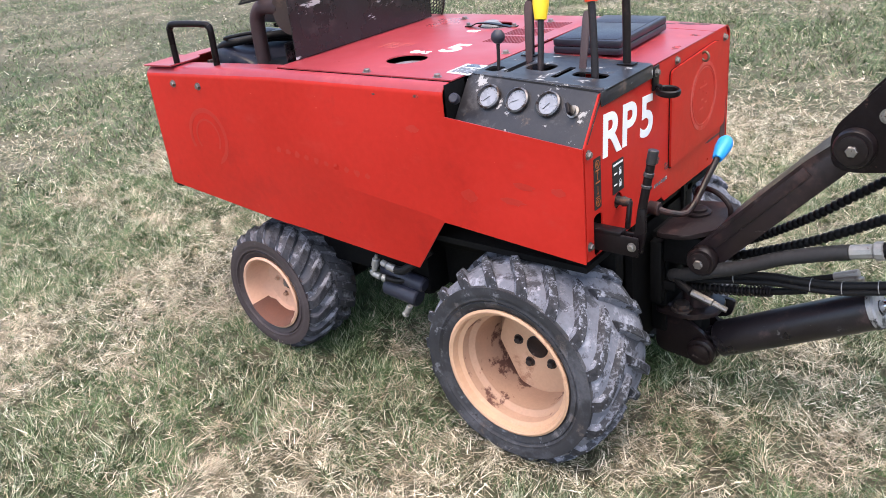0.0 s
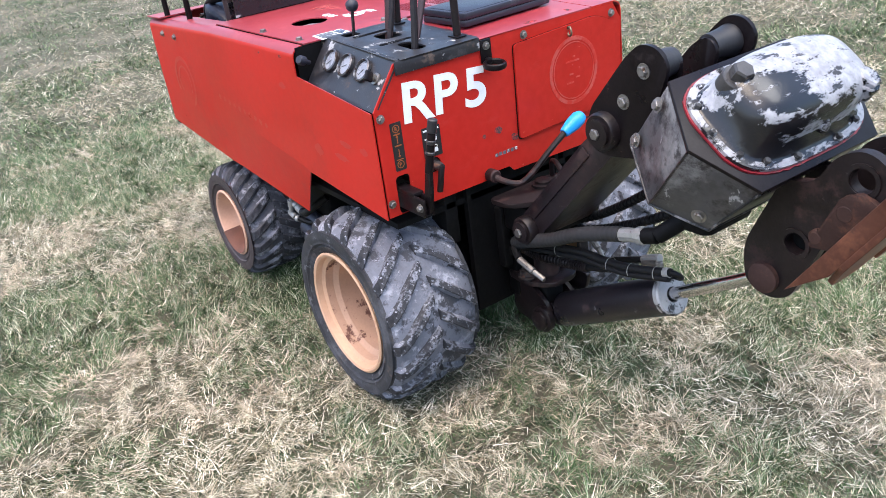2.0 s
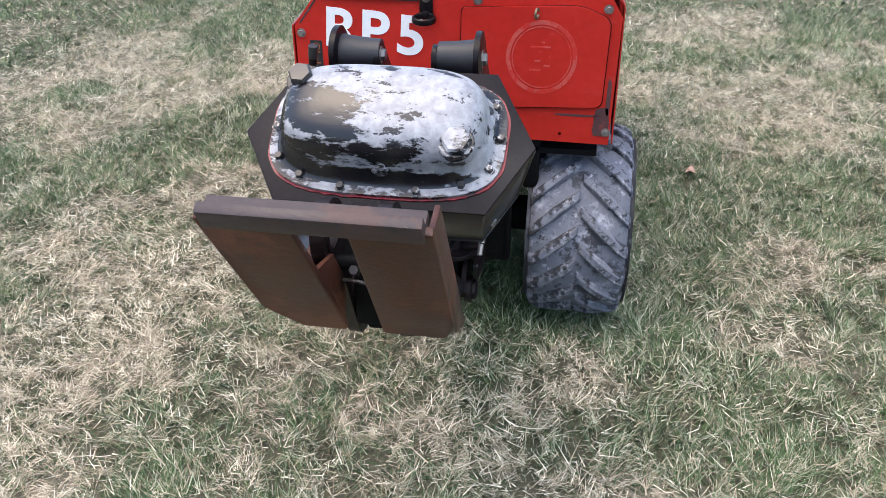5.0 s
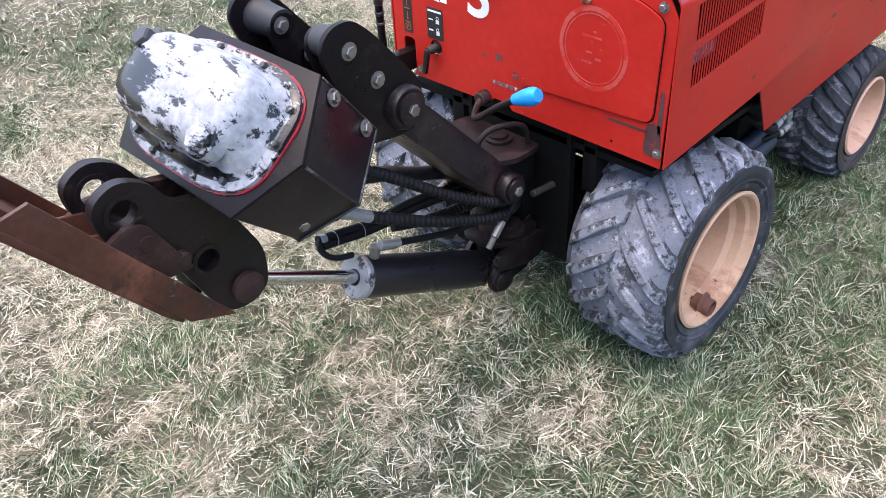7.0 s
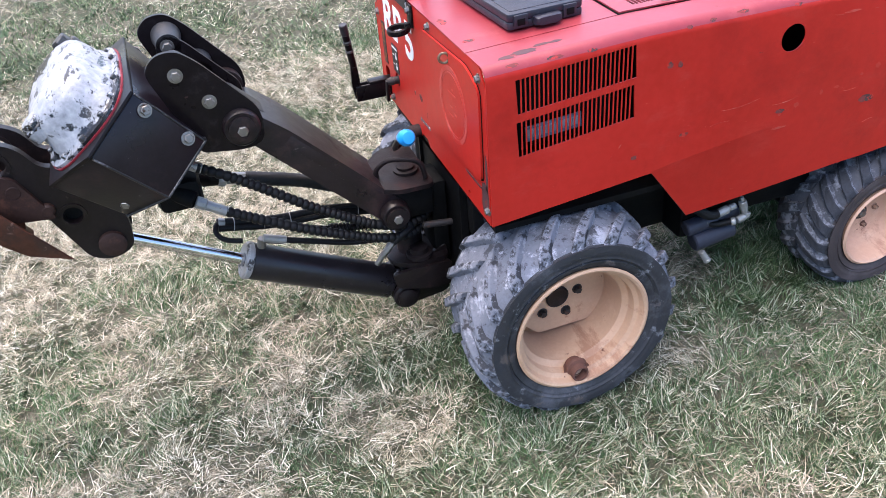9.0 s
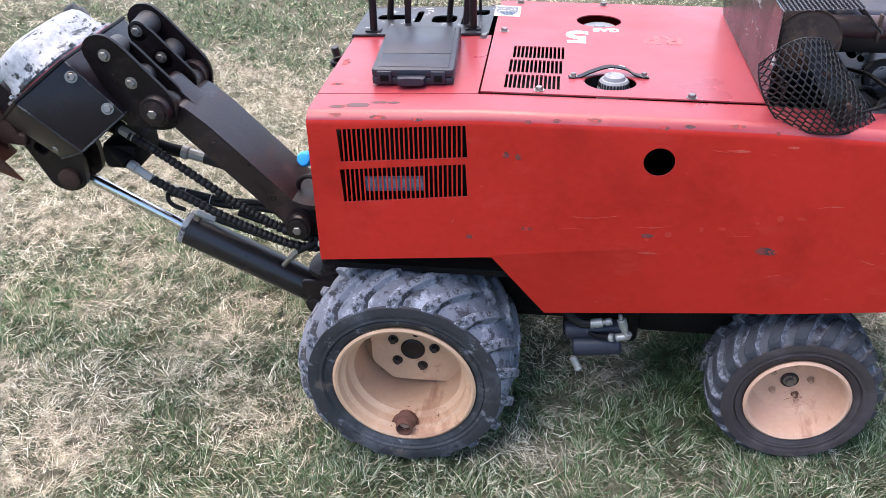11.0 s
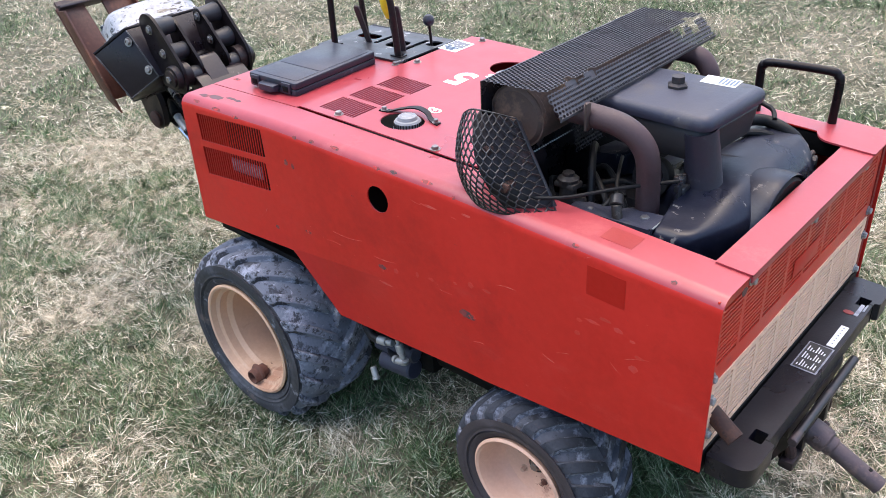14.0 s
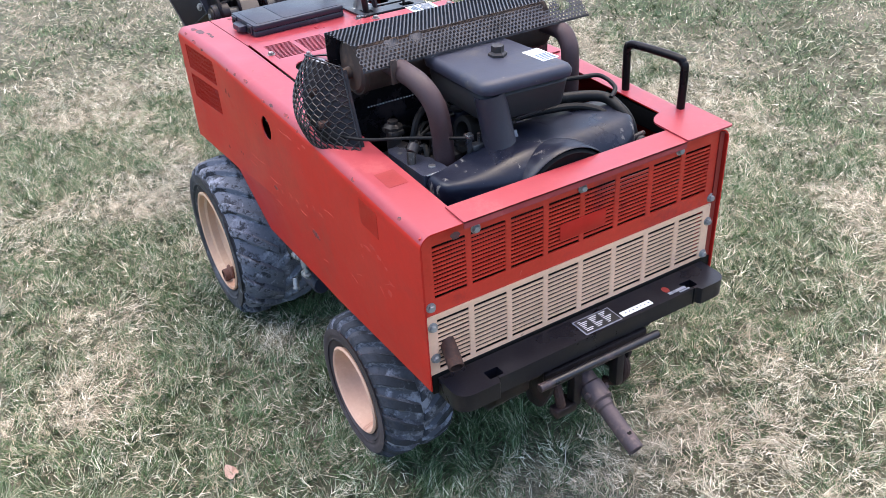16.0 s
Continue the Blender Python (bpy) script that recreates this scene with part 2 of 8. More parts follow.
M_HOSE_DUST = material("dusty_spiral_hose", (0.015, 0.0155, 0.018), 0.7, dark=0.6, scale=14)
M_MOUNT = material("rubber_mount", (0.017, 0.017, 0.020), 0.55, dark=0.7, bump=0.15)
M_PLASTIC = material("charcoal_plastic", (0.016, 0.016, 0.027), 0.42, dark=0.85, bump=0.2, bump_scale=300, wear=[((0.07, 0.07, 0.08), 20.0, 0.66, 0.15, None, 0.6)])
M_SHROUD = material("navy_black_shroud", (0.0075, 0.009, 0.019), 0.34, dark=0.75, bump=0.35, bump_scale=30, spec=0.24, wear=[
    ((0.026, 0.028, 0.040), 7.0, 0.54, 0.2, None, 0.6), ((0.13, 0.12, 0.115), 26.0, 0.665, 0.05, (1, 1, 0.35), 0.8), ((0.16, 0.15, 0.14), 8.0, 0.69, 0.03, (2.5, 2.5, 0.25), 0.8)])
M_AIRBOX = material("grey_black_airbox", (0.030, 0.032, 0.050), 0.45, spec=0.35, dark=0.8, bump=0.2, bump_scale=260, wear=[((0.065, 0.062, 0.066), 9.0, 0.58, 0.2, None, 0.7), ((0.13, 0.12, 0.11), 22.0, 0.68, 0.08, None, 0.8)])
M_MESH = material("black_expanded_metal", (0.012, 0.0115, 0.014), 0.42, 0.2, wear=[((0.06, 0.05, 0.05), 20.0, 0.62, 0.1, None, 0.7)])
M_GUARD = material("scuffed_punched_steel", (0.066, 0.063, 0.070), 0.45, 0.35, dark=0.5, scale=14, wear=[((0.03, 0.028, 0.03), 10.0, 0.57, 0.15, None, 0.6)])
M_PLUG = material("grey_cast_plug", (0.065, 0.062, 0.062), 0.4, 0.3, dark=0.6, scale=30, wear=[((0.02, 0.018, 0.018), 30.0, 0.6, 0.1, None, 0.6)])
M_EDGE = material("worn_black_edge", (0.012, 0.012, 0.014), 0.4, wear=[((0.16, 0.155, 0.16), 13.0, 0.53, 0.1, None, 0.5)])
# left housing walls: dust and scrapes, plus sky sheen painted in as lighter grey
M_HOUSING_SHEEN = material("dusty_black_housing_sheen", (0.075, 0.072, 0.076), 0.42, dark=0.45, scale=6, spec=0.5, wear=[
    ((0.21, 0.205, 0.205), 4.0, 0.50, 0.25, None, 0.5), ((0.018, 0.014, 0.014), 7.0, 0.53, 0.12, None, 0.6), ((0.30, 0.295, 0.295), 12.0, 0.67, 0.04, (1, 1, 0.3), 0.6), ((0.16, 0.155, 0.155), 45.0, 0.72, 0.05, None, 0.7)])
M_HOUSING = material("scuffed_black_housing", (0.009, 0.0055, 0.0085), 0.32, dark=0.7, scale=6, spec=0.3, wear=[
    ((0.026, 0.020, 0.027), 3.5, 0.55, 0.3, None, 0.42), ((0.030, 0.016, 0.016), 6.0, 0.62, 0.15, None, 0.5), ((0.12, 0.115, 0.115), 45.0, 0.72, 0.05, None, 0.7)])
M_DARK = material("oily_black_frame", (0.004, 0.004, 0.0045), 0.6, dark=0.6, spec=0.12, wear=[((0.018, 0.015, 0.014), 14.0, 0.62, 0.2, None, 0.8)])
M_WHITE = material("white_sticker", (0.72, 0.73, 0.74), 0.5, dark=0.9)
M_LETTER = material("white_letter_paint", (0.80, 0.80, 0.80), 0.5, dark=0.93, scale=20, wear=[((0.52, 0.12, 0.10), 60.0, 0.74, 0.03, None, 0.5)])
M_PINK = material("worn_pink_letter", (0.42, 0.10, 0.095), 0.5, wear=[((0.33, 0.045, 0.045), 40.0, 0.5, 0.08, None, 0.4)])
M_DECAL = material("black_decal", (0.015, 0.015, 0.016), 0.45)
M_ORANGE_INK = material("orange_ink", (0.34, 0.10, 0.025), 0.5)
M_FITTING = material("silver_crimp", (0.30, 0.30, 0.295), 0.38, 0.35, dark=0.7, scale=40, wear=[((0.14, 0.12, 0.11), 60.0, 0.62, 0.1, None, 0.7)])
M_SWING = material("brown_black_plate", (0.011, 0.007, 0.008), 0.6, spec=0.2, dark=0.6, scale=12, bump=0.3, wear=[((0.028, 0.014, 0.014), 14.0, 0.60, 0.15, None, 0.75)])
M_BLUEGREY = material("blue_grey_ink", (0.10, 0.14, 0.20), 0.5)
M_DIAL_GREY = material("grey_ink", (0.10, 0.105, 0.12), 0.5, scale=30, wear=[((0.5, 0.5, 0.52), 70.0, 0.56, 0.05, None, 0.5)])
M_TOP_PATCH = material("darker_top_patch", (0.25, 0.022, 0.022), 0.4, dark=0.9)
M_FACE = material("gauge_face", (0.26, 0.27, 0.31), 0.3, dark=0.8, scale=40)
M_BEZEL = material("gauge_bezel", (0.12, 0.12, 0.13), 0.3, 0.8, wear=[((0.05, 0.035, 0.03), 40.0, 0.52, 0.1, None, 0.7)])
M_YELLOW = material("yellow_plastic", (0.80, 0.55, 0.02), 0.4, dark=0.9)
M_KNOB_RED = material("orange_red_plastic", (0.85, 0.075, 0.02), 0.4, dark=0.9)
M_BLUE = material("blue_plastic", (0.01, 0.28, 0.72), 0.4, dark=0.9)
M_FUEL = material("grey_fuel_cap", (0.22, 0.22, 0.23), 0.4, dark=0.8)
M_BRASS = material("oily_brass", (0.20, 0.15, 0.10), 0.5, 0.6, dark=0.5, scale=40)
M_ARM = material("brown_worn_black_arm", (0.017, 0.0105, 0.013), 0.36, dark=0.55, scale=7, spec=0.38, bump=0.25, bump_scale=90, wear=[
    ((0.055, 0.030, 0.028), 6.0, 0.54, 0.18, None, 0.6), ((0.10, 0.085, 0.085), 30.0, 0.68, 0.06, (0.5, 1, 1), 0.7), ((0.006, 0.005, 0.006), 14.0, 0.60, 0.12, None, 0.35)])
M_CYL = material("worn_cylinder_paint", (0.012, 0.010, 0.013), 0.34, dark=0.6, scale=8, spec=0.45, wear=[
    ((0.050, 0.032, 0.034), 7.0, 0.58, 0.14, None, 0.55), ((0.12, 0.05, 0.055), 9.0, 0.69, 0.05, (0.4, 1, 1), 0.6), ((0.11, 0.105, 0.11), 36.0, 0.70, 0.05, None, 0.7)])
M_COVER_BOLT = material("painted_cover_bolt", (0.055, 0.054, 0.056), 0.45, 0.3, dark=0.5, scale=40, wear=[((0.42, 0.42, 0.43), 45.0, 0.56, 0.08, None, 0.5)])
M_FLANGE = material("scraped_black_sheet", (0.010, 0.009, 0.012), 0.28, dark=0.6, scale=7, spec=0.5, bump=0.3, bump_scale=40, wear=[((0.045, 0.030, 0.032), 6.0, 0.58, 0.15, None, 0.5), ((0.34, 0.33, 0.34), 14.0, 0.665, 0.03, (1, 0.45, 1.6), 0.6)])
M_GLAND = material("bare_gland_ring", (0.36, 0.355, 0.36), 0.45, 0.3, dark=0.6, scale=20, wear=[((0.03, 0.028, 0.03), 22.0, 0.53, 0.06, None, 0.5)])
M_GREASE = material("greasy_cast_metal", (0.050, 0.040, 0.036), 0.5, 0.2, dark=0.4, scale=26, bump=0.3, wear=[((0.16, 0.135, 0.12), 40.0, 0.62, 0.1, None, 0.6), ((0.012, 0.010, 0.010), 20.0, 0.54, 0.15, None, 0.4)])
M_BUMPER = material("glossy_black_bumper", (0.0055, 0.0055, 0.010), 0.32, dark=0.7, scale=6, spec=0.3, wear=[((0.015, 0.0145, 0.018), 8.0, 0.58, 0.2, None, 0.5), ((0.11, 0.105, 0.11), 40.0, 0.755, 0.03, (1, 0.4, 1), 0.7)])
M_TOW = material("purple_brown_pipe", (0.075, 0.052, 0.056), 0.5, 0.2, dark=0.55, scale=12, bump=0.25, wear=[((0.15, 0.10, 0.09), 16.0, 0.58, 0.15, None, 0.8), ((0.028, 0.019, 0.020), 10.0, 0.58, 0.15, None, 0.6)])
M_LEAF = material("dry_leaf", (0.40, 0.25, 0.19), 0.7, dark=0.8, scale=30)


# ---- building helpers ----
def link_mesh(name, me, mat, parent, label="", at=None, angle=35):
    me.materials.append(mat)
    me.polygons.foreach_set("use_smooth", [True] * len(me.polygons))
    me.set_sharp_from_angle(angle=radians(angle))
    ob = new(name, me)
    if parent is not None:
        ob.parent = parent
        if parent.type == "EMPTY":
            ob.matrix_parent_inverse = Matrix.Translation(-parent.location)
    if at is not None:
        ob.matrix_basis = at
    if label:
        ob["label"] = label
    return ob


def part(name, bm, mat, parent, label="", at=None, angle=35):
    bmesh.ops.recalc_face_normals(bm, faces=bm.faces)
    me = bpy.data.meshes.new(name)
    bm.to_mesh(me)
    bm.free()
    return link_mesh(name, me, mat, parent, label, at, angle)


def thing(name, where, label, category, group=""):
    e = new(name)
    e.location = where
    e.empty_display_size = 0.1
    return tagged(e, label, category, group)


def box(bm, lo, hi, bevel=0.0, m=None, seg=2):
    r = bmesh.ops.create_cube(bm, size=1.0)
    vs = r["verts"]
    for v in vs:
        v.co = Vector([(lo[i] + hi[i]) / 2 + v.co[i] * (hi[i] - lo[i]) for i in range(3)])
    if bevel:
        es = {e for v in vs for e in v.link_edges}
        out = bmesh.ops.bevel(bm, geom=list(es), offset=bevel, segments=seg, affect="EDGES", profile=0.5)
        vs = list({v for f in out["faces"] for v in f.verts} | {v for v in vs if v.is_valid})
    if m is not None:
        bmesh.ops.transform(bm, matrix=m, verts=vs)
    return bm


def frame_to(a, b):
    """A pose at a whose z axis points to b."""
    d = Vector(b) - Vector(a)
    return Matrix.Translation(a) @ d.to_track_quat("Z", "Y").to_matrix().to_4x4(), d.length


def lathe(bm, profile, a, b, seg=24, closed=False):
    """Turns (radius, height) pairs round the axis from a towards b."""
    m, _ = frame_to(a, b)
    rings = []
    for r, h in profile:
        if r < 1e-6:
            rings.append([bm.verts.new(m @ Vector((0, 0, h)))])
        else:
            rings.append([bm.verts.new(m @ Vector((r * math.cos(2 * math.pi * i / seg), r * math.sin(2 * math.pi * i / seg), h))) for i in range(seg)])
    pairs = list(zip(rings, rings[1:])) + ([(rings[-1], rings[0])] if closed else [])
    for p, q in pairs:
        for i in range(seg):
            j = (i + 1) % seg
            if len(p) == 1 and len(q) == 1:
                continue
            if len(p) == 1:
                bm.faces.new((p[0], q[i], q[j]))
            elif len(q) == 1:
                bm.faces.new((p[i], q[0], p[j]))
            else:
                bm.faces.new((p[i], q[i], q[j], p[j]))
    return bm


def rod(bm, a, b, r, seg=16, r2=None, bevel=None):
    _, n = frame_to(a, b)
    r2 = r if r2 is None else r2
    c = min(0.15 * min(r, r2), 0.004) if bevel is None else bevel
    return lathe(bm, [(0, 0), (r - c, 0), (r, c), (r2, n - c), (r2 - c, n), (0, n)], a, b, seg)


def smooth_path(points, n=6):
    pts = [Vector(p) for p in points]
    out = []
    for i in range(len(pts) - 1):
        p0, p1, p2, p3 = pts[max(i - 1, 0)], pts[i], pts[i + 1], pts[min(i + 2, len(pts) - 1)]
        for k in range(n):
            t = k / n
            out.append(0.5 * ((2 * p1) + (p2 - p0) * t + (2 * p0 - 5 * p1 + 4 * p2 - p3) * t * t + (3 * p1 - p0 - 3 * p2 + p3) * t ** 3))
    return out + [pts[-1]]


def tube(bm, points, r, seg=10, n=6, ridge=0.0, r_end=None):
    """A round tube along a smooth line; ridge: relief of a spiral wrap."""
    path = smooth_path(points, n) if n > 1 else [Vector(p) for p in points]
    if ridge:
        fine = []
        for a, b in zip(path, path[1:]):
            k = max(1, round((b - a).length / 0.005))
            fine += [a.lerp(b, i / k) for i in range(k)]
        path = fine + [path[-1]]
    rings, up = [], Vector((0.13, 0.31, 0.94)).normalized()
    for i, p in enumerate(path):
        d = (path[min(i + 1, len(path) - 1)] - path[max(i - 1, 0)]).normalized()
        s = d.cross(up)
        if s.length < 1e-3:
            s = d.cross(Vector((1, 0, 0)))
        s.normalize()
        up = s.cross(d).normalized()
        f = i / max(1, len(path) - 1)
        rr = (r if r_end is None else r + (r_end - r) * f) + (ridge * (1 if i % 3 else -1) if ridge else 0)
        rings.append([bm.verts.new(p + rr * (math.cos(2 * math.pi * k / seg) * s + math.sin(2 * math.pi * k / seg) * up)) for k in range(seg)])
    for p, q in zip(rings, rings[1:]):
        for i in range(seg):
            bm.faces.new((p[i], p[(i + 1) % seg], q[(i + 1) % seg], q[i]))
    bm.faces.new(rings[0])
    bm.faces.new(rings[-1][::-1])
    return bm


def prism(bm, outline, to3, depth, bevel=0.0):
    """A flat outline of (u, v), laid by to3(u, v, w) for w from 0 to depth."""
    lo = [bm.verts.new(to3(u, v, 0)) for u, v in outline]
    hi = [bm.verts.new(to3(u, v, depth)) for u, v in outline]
    faces = [bm.faces.new(lo), bm.faces.new(hi[::-1])]
    n = len(outline)
    for i in range(n):
        faces.append(bm.faces.new((lo[i], hi[i], hi[(i + 1) % n], lo[(i + 1) % n])))
    if bevel:
        es = {e for f in faces[:2] for e in f.edges}
        bmesh.ops.bevel(bm, geom=list(es), offset=bevel, segments=2, affect="EDGES", profile=0.5)
    return bm


def rounded(corners, r, n=4):
    """A polygon with its corners rounded."""
    pts = [Vector(c) for c in corners]
    out = []
    for i, p in enumerate(pts):
        a, b = (pts[i - 1] - p), (pts[(i + 1) % len(pts)] - p)
        rr = r[i] if isinstance(r, (list, tuple)) else r
        k = min(rr, a.length * 0.45, b.length * 0.45)
        p1, p2 = p + a.normalized() * k, p + b.normalized() * k
        for j in range(n + 1):
            t = j / n
            out.append(tuple((1 - t) ** 2 * p1 + 2 * t * (1 - t) * p + t * t * p2))
    return out


def circle(cx, cy, rx, ry=None, n=24):
    ry = rx if ry is None else ry
    return [(cx + rx * math.cos(2 * math.pi * i / n), cy + ry * math.sin(2 * math.pi * i / n)) for i in range(n)]


def inside(p, poly):
    x, y, hit = p[0], p[1], False
    for (x1, y1), (x2, y2) in zip(poly, poly[1:] + poly[:1]):
        if (y1 > y) != (y2 > y) and x < (x2 - x1) * (y - y1) / (y2 - y1) + x1:
            hit = not hit
    return hit


def sheet(bm, outline, holes, to3, thick, lines=()):
    """A sheet of metal with real holes: to3(u, v, w) lays it in space, w from 0 to -thick. lines: folds to follow."""
    verts, edges = [], []
    for loop in [outline, *holes]:
        k = len(verts)
        verts += [Vector(p) for p in loop]
        edges += [(k + i, k + (i + 1) % len(loop)) for i in range(len(loop))]
    for ln in lines:
        k = len(verts)
        verts += [Vector(p) for p in ln]
        edges += [(k + i, k + i + 1) for i in range(len(ln) - 1)]
    vo, _, fo, *_ = geometry.delaunay_2d_cdt(verts, edges, [], 0, 1e-6)
    tris = []
    for f in fo:
        c = sum((vo[i] for i in f), Vector((0, 0))) / len(f)
        if inside(c, outline) and not any(inside(c, h) for h in holes):
            tris.append(tuple(f))
    used = {}
    for f in tris:
        for i in f:
            if i not in used:
                used[i] = (bm.verts.new(to3(vo[i][0], vo[i][1], 0)), bm.verts.new(to3(vo[i][0], vo[i][1], -thick)))
    count = {}
    for f in tris:
        bm.faces.new([used[i][0] for i in f])
        bm.faces.new([used[i][1] for i in reversed(f)])
        for a, b in zip(f, f[1:] + f[:1]):
            count.setdefault(frozenset((a, b)), []).append((a, b))
    for pair in count.values():
        if len(pair) == 1:
            a, b = pair[0]
            bm.faces.new((used[b][0], used[a][0], used[a][1], used[b][1]))
    return bm


def bolt(parent, at, normal, r=0.009, name="bolt", mat=None, washer=True, h=0.008):
    """A hexagon bolt head on a washer, facing along normal."""
    bm = bmesh.new()
    n = Vector(normal).normalized()
    a = Vector(at)
    if washer:
        lathe(bm, [(0, 0), (r * 1.45, 0), (r * 1.45, 0.002), (0, 0.002)], a - n * 0.001, a + n, 16)
    lathe(bm, [(0, 0), (r, 0), (r, h * 0.8), (r * 0.85, h), (0, h)], a, a + n, 6)
    return part(name, bm, mat or M_ZINC, parent, angle=25)


def text_part(name, body, mat, parent, m, size, bold=0.0, depth=0.0006, label=""):
    cu = bpy.data.curves.new(name, "FONT")
    cu.body, cu.size, cu.extrude, cu.offset, cu.align_x = body, size, depth, bold, "LEFT"
    ob = bpy.data.objects.new(name, cu)
    scene.collection.objects.link(ob)
    bpy.context.view_layer.update()
    me = bpy.data.meshes.new_from_object(ob.evaluated_get(bpy.context.evaluated_depsgraph_get()))
    bpy.data.objects.remove(ob)
    bpy.data.curves.remove(cu)
    me.transform(m)
    return link_mesh(name, me, mat, parent, label)


def basis(origin, right, up):
    """A pose whose x runs along right and y along up."""
    x = Vector(right).normalized()
    y = Vector(up) - x * Vector(up).dot(x)
    y.normalize()
    z = x.cross(y)
    m = Matrix((x, y, z)).transposed().to_4x4()
    m.translation = Vector(origin)
    return m

# ---- ground ----
def lawn_value(x, y, cell, seed):
    """Smooth value noise over the plan, 0 to 1."""
    rng = np.random.RandomState(seed)
    grid = rng.rand(64, 64)
    u, v = x / cell + 17.3, y / cell + 9.7
    i, j = np.floor(u).astype(int), np.floor(v).astype(int)
    f, g = u - i, v - j
    f, g = f * f * (3 - 2 * f), g * g * (3 - 2 * g)
    i, j, i1, j1 = i % 64, j % 64, (i + 1) % 64, (j + 1) % 64
    return (grid[i, j] * (1 - f) + grid[i1, j] * f) * (1 - g) + (grid[i, j1] * (1 - f) + grid[i1, j1] * f) * g


# greener and paler places of the lawn: x, y, reach, strength
LAWN_PATCHES = [(-0.56, 1.03, 0.45, 0.6), (0.28, 0.56, 0.22, 0.6), (-3.6, -2.4, 0.9, 0.6), (-0.95, -1.2, 0.2, 0.6), (-0.64, -0.52, 0.2, 0.5),
                (-2.82, 0.05, 0.3, 0.5), (1.09, -0.93, 0.25, 0.4), (-0.05, 0.57, 0.2, 0.5), (1.58, 0.17, 0.3, 0.5), (-1.4, -0.88, 0.3, 0.4), (0.3, -0.95, 0.25, -0.6),
                (0.47, -0.46, 0.25, -0.6), (-3.36, 1.24, 0.5, -0.5), (-0.66, -0.98, 0.18, -0.6), (-0.16, -0.52, 0.2, -0.6), (-1.95, -0.95, 0.25, -0.5), (1.05, -0.15, 0.35, 0.35),
                (0.98, -1.75, 0.4, -0.5), (2.06, 0.62, 0.4, -0.5), (0.07, 0.85, 0.18, -0.6), (-0.19, -1.86, 0.4, -0.5), (-1.9, 1.75, 0.7, 0.7), (-0.75, 1.5, 0.4, 0.5),
                # (-0.50, 0.40), (-1.62, 0.15), (-1.72, -0.40): paled to lift grass in the machine's shade
                (-0.50, 0.40, 0.17, -0.7), (-0.50, 0.10, 0.30, -0.6), (-0.72, 0.52, 0.15, 0.6), (-1.62, 0.15, 0.28, -0.25), (-1.72, -0.40, 0.30, -0.3),
                (-3.4, -2.6, 0.8, 0.4), (-3.0, -1.4, 0.4, 0.4), (0.25, -0.53, 0.2, 0.4), (0.62, 0.03, 0.2, 0.5), (0.17, 0.69, 0.25, 0.4), (0.12, 1.03, 0.2, 0.4),
                (-0.53, -1.06, 0.3, -0.3), (-0.09, -1.09, 0.25, -0.3), (0.36, -1.11, 0.2, -0.3), (0.14, -0.28, 0.15, -0.4), (-1.59, 1.21, 0.4, -0.3), (-0.64, 1.33, 0.25, -0.4),
                (0.56, 0.27, 0.15, -0.4), (0.74, 0.14, 0.15, 0.3), (0.18, -0.97, 0.3, -0.3), (1.12, -0.91, 0.3, -0.4), (-0.40, 0.58, 0.2, 0.4), (-0.90, 0.67, 0.15, 0.4),
                (-1.33, 0.04, 0.2, 0.5), (-0.09, -2.67, 0.4, 0.4), (1.42, 0.80, 0.4, 0.4), (-1.63, -0.36, 0.2, -0.4), (-1.56, -0.66, 0.25, -0.5), (-0.57, -1.82, 0.5, -0.3),
                (-0.39, 1.03, 0.2, -0.4), (0.70, 0.48, 0.25, -0.4), (-6.2, 1.6, 0.6, 0.4), (-0.7, 4.1, 0.9, 0.5), (-0.65, -0.72, 0.15, 0.4), (-1.15, -0.95, 0.2, -0.3), (1.16, -0.25, 0.3, 0.3),
                (1.11, -0.04, 0.14, 0.5), (0.04, 0.18, 0.14, 0.45), (-0.09, 0.68, 0.16, 0.4), (1.32, -0.61, 0.15, -0.4), (0.53, 0.01, 0.13, -0.5), (0.74, -0.27, 0.12, 0.3),
                (0.34, 0.39, 0.12, -0.4), (-0.18, 1.04, 0.15, 0.45), (-0.65, 0.89, 0.14, 0.5), (0.09, 0.53, 0.14, 0.35), (-0.62, -1.74, 0.3, 0.4), (-1.37, -0.77, 0.15, -0.3),
                (-1.18, 0.18, 0.13, 0.35), (-1.76, -0.75, 0.2, 0.35), (-0.96, -0.40, 0.15, 0.35), (-0.69, -0.74, 0.15, -0.4), (-0.37, 2.98, 0.4, 0.4), (-2.75, -0.09, 0.25, -0.4),
                (-1.27, -1.02, 0.2, 0.4), (-0.58, -1.09, 0.15, -0.35), (0.09, -0.44, 0.15, 0.3), (0.34, 0.18, 0.2, 0.35),
                (-0.28, 1.12, 0.3, 0.5), (-1.10, 1.79, 0.4, 0.45), (-0.85, -1.20, 0.3, -0.4), (-0.09, -1.16, 0.22, -0.35), (-4.41, -2.20, 0.8, 0.4), (0.53, 0.34, 0.15, 0.35),
                (0.38, -0.41, 0.15, -0.35), (0.25, 0.67, 0.18, 0.4), (0.90, 0.17, 0.15, 0.35), (1.01, -0.47, 0.15, -0.3), (0.18, 0.81, 0.15, 0.35), (-0.28, 0.72, 0.14, 0.4),
                (1.82, 0.12, 0.3, 0.35)]


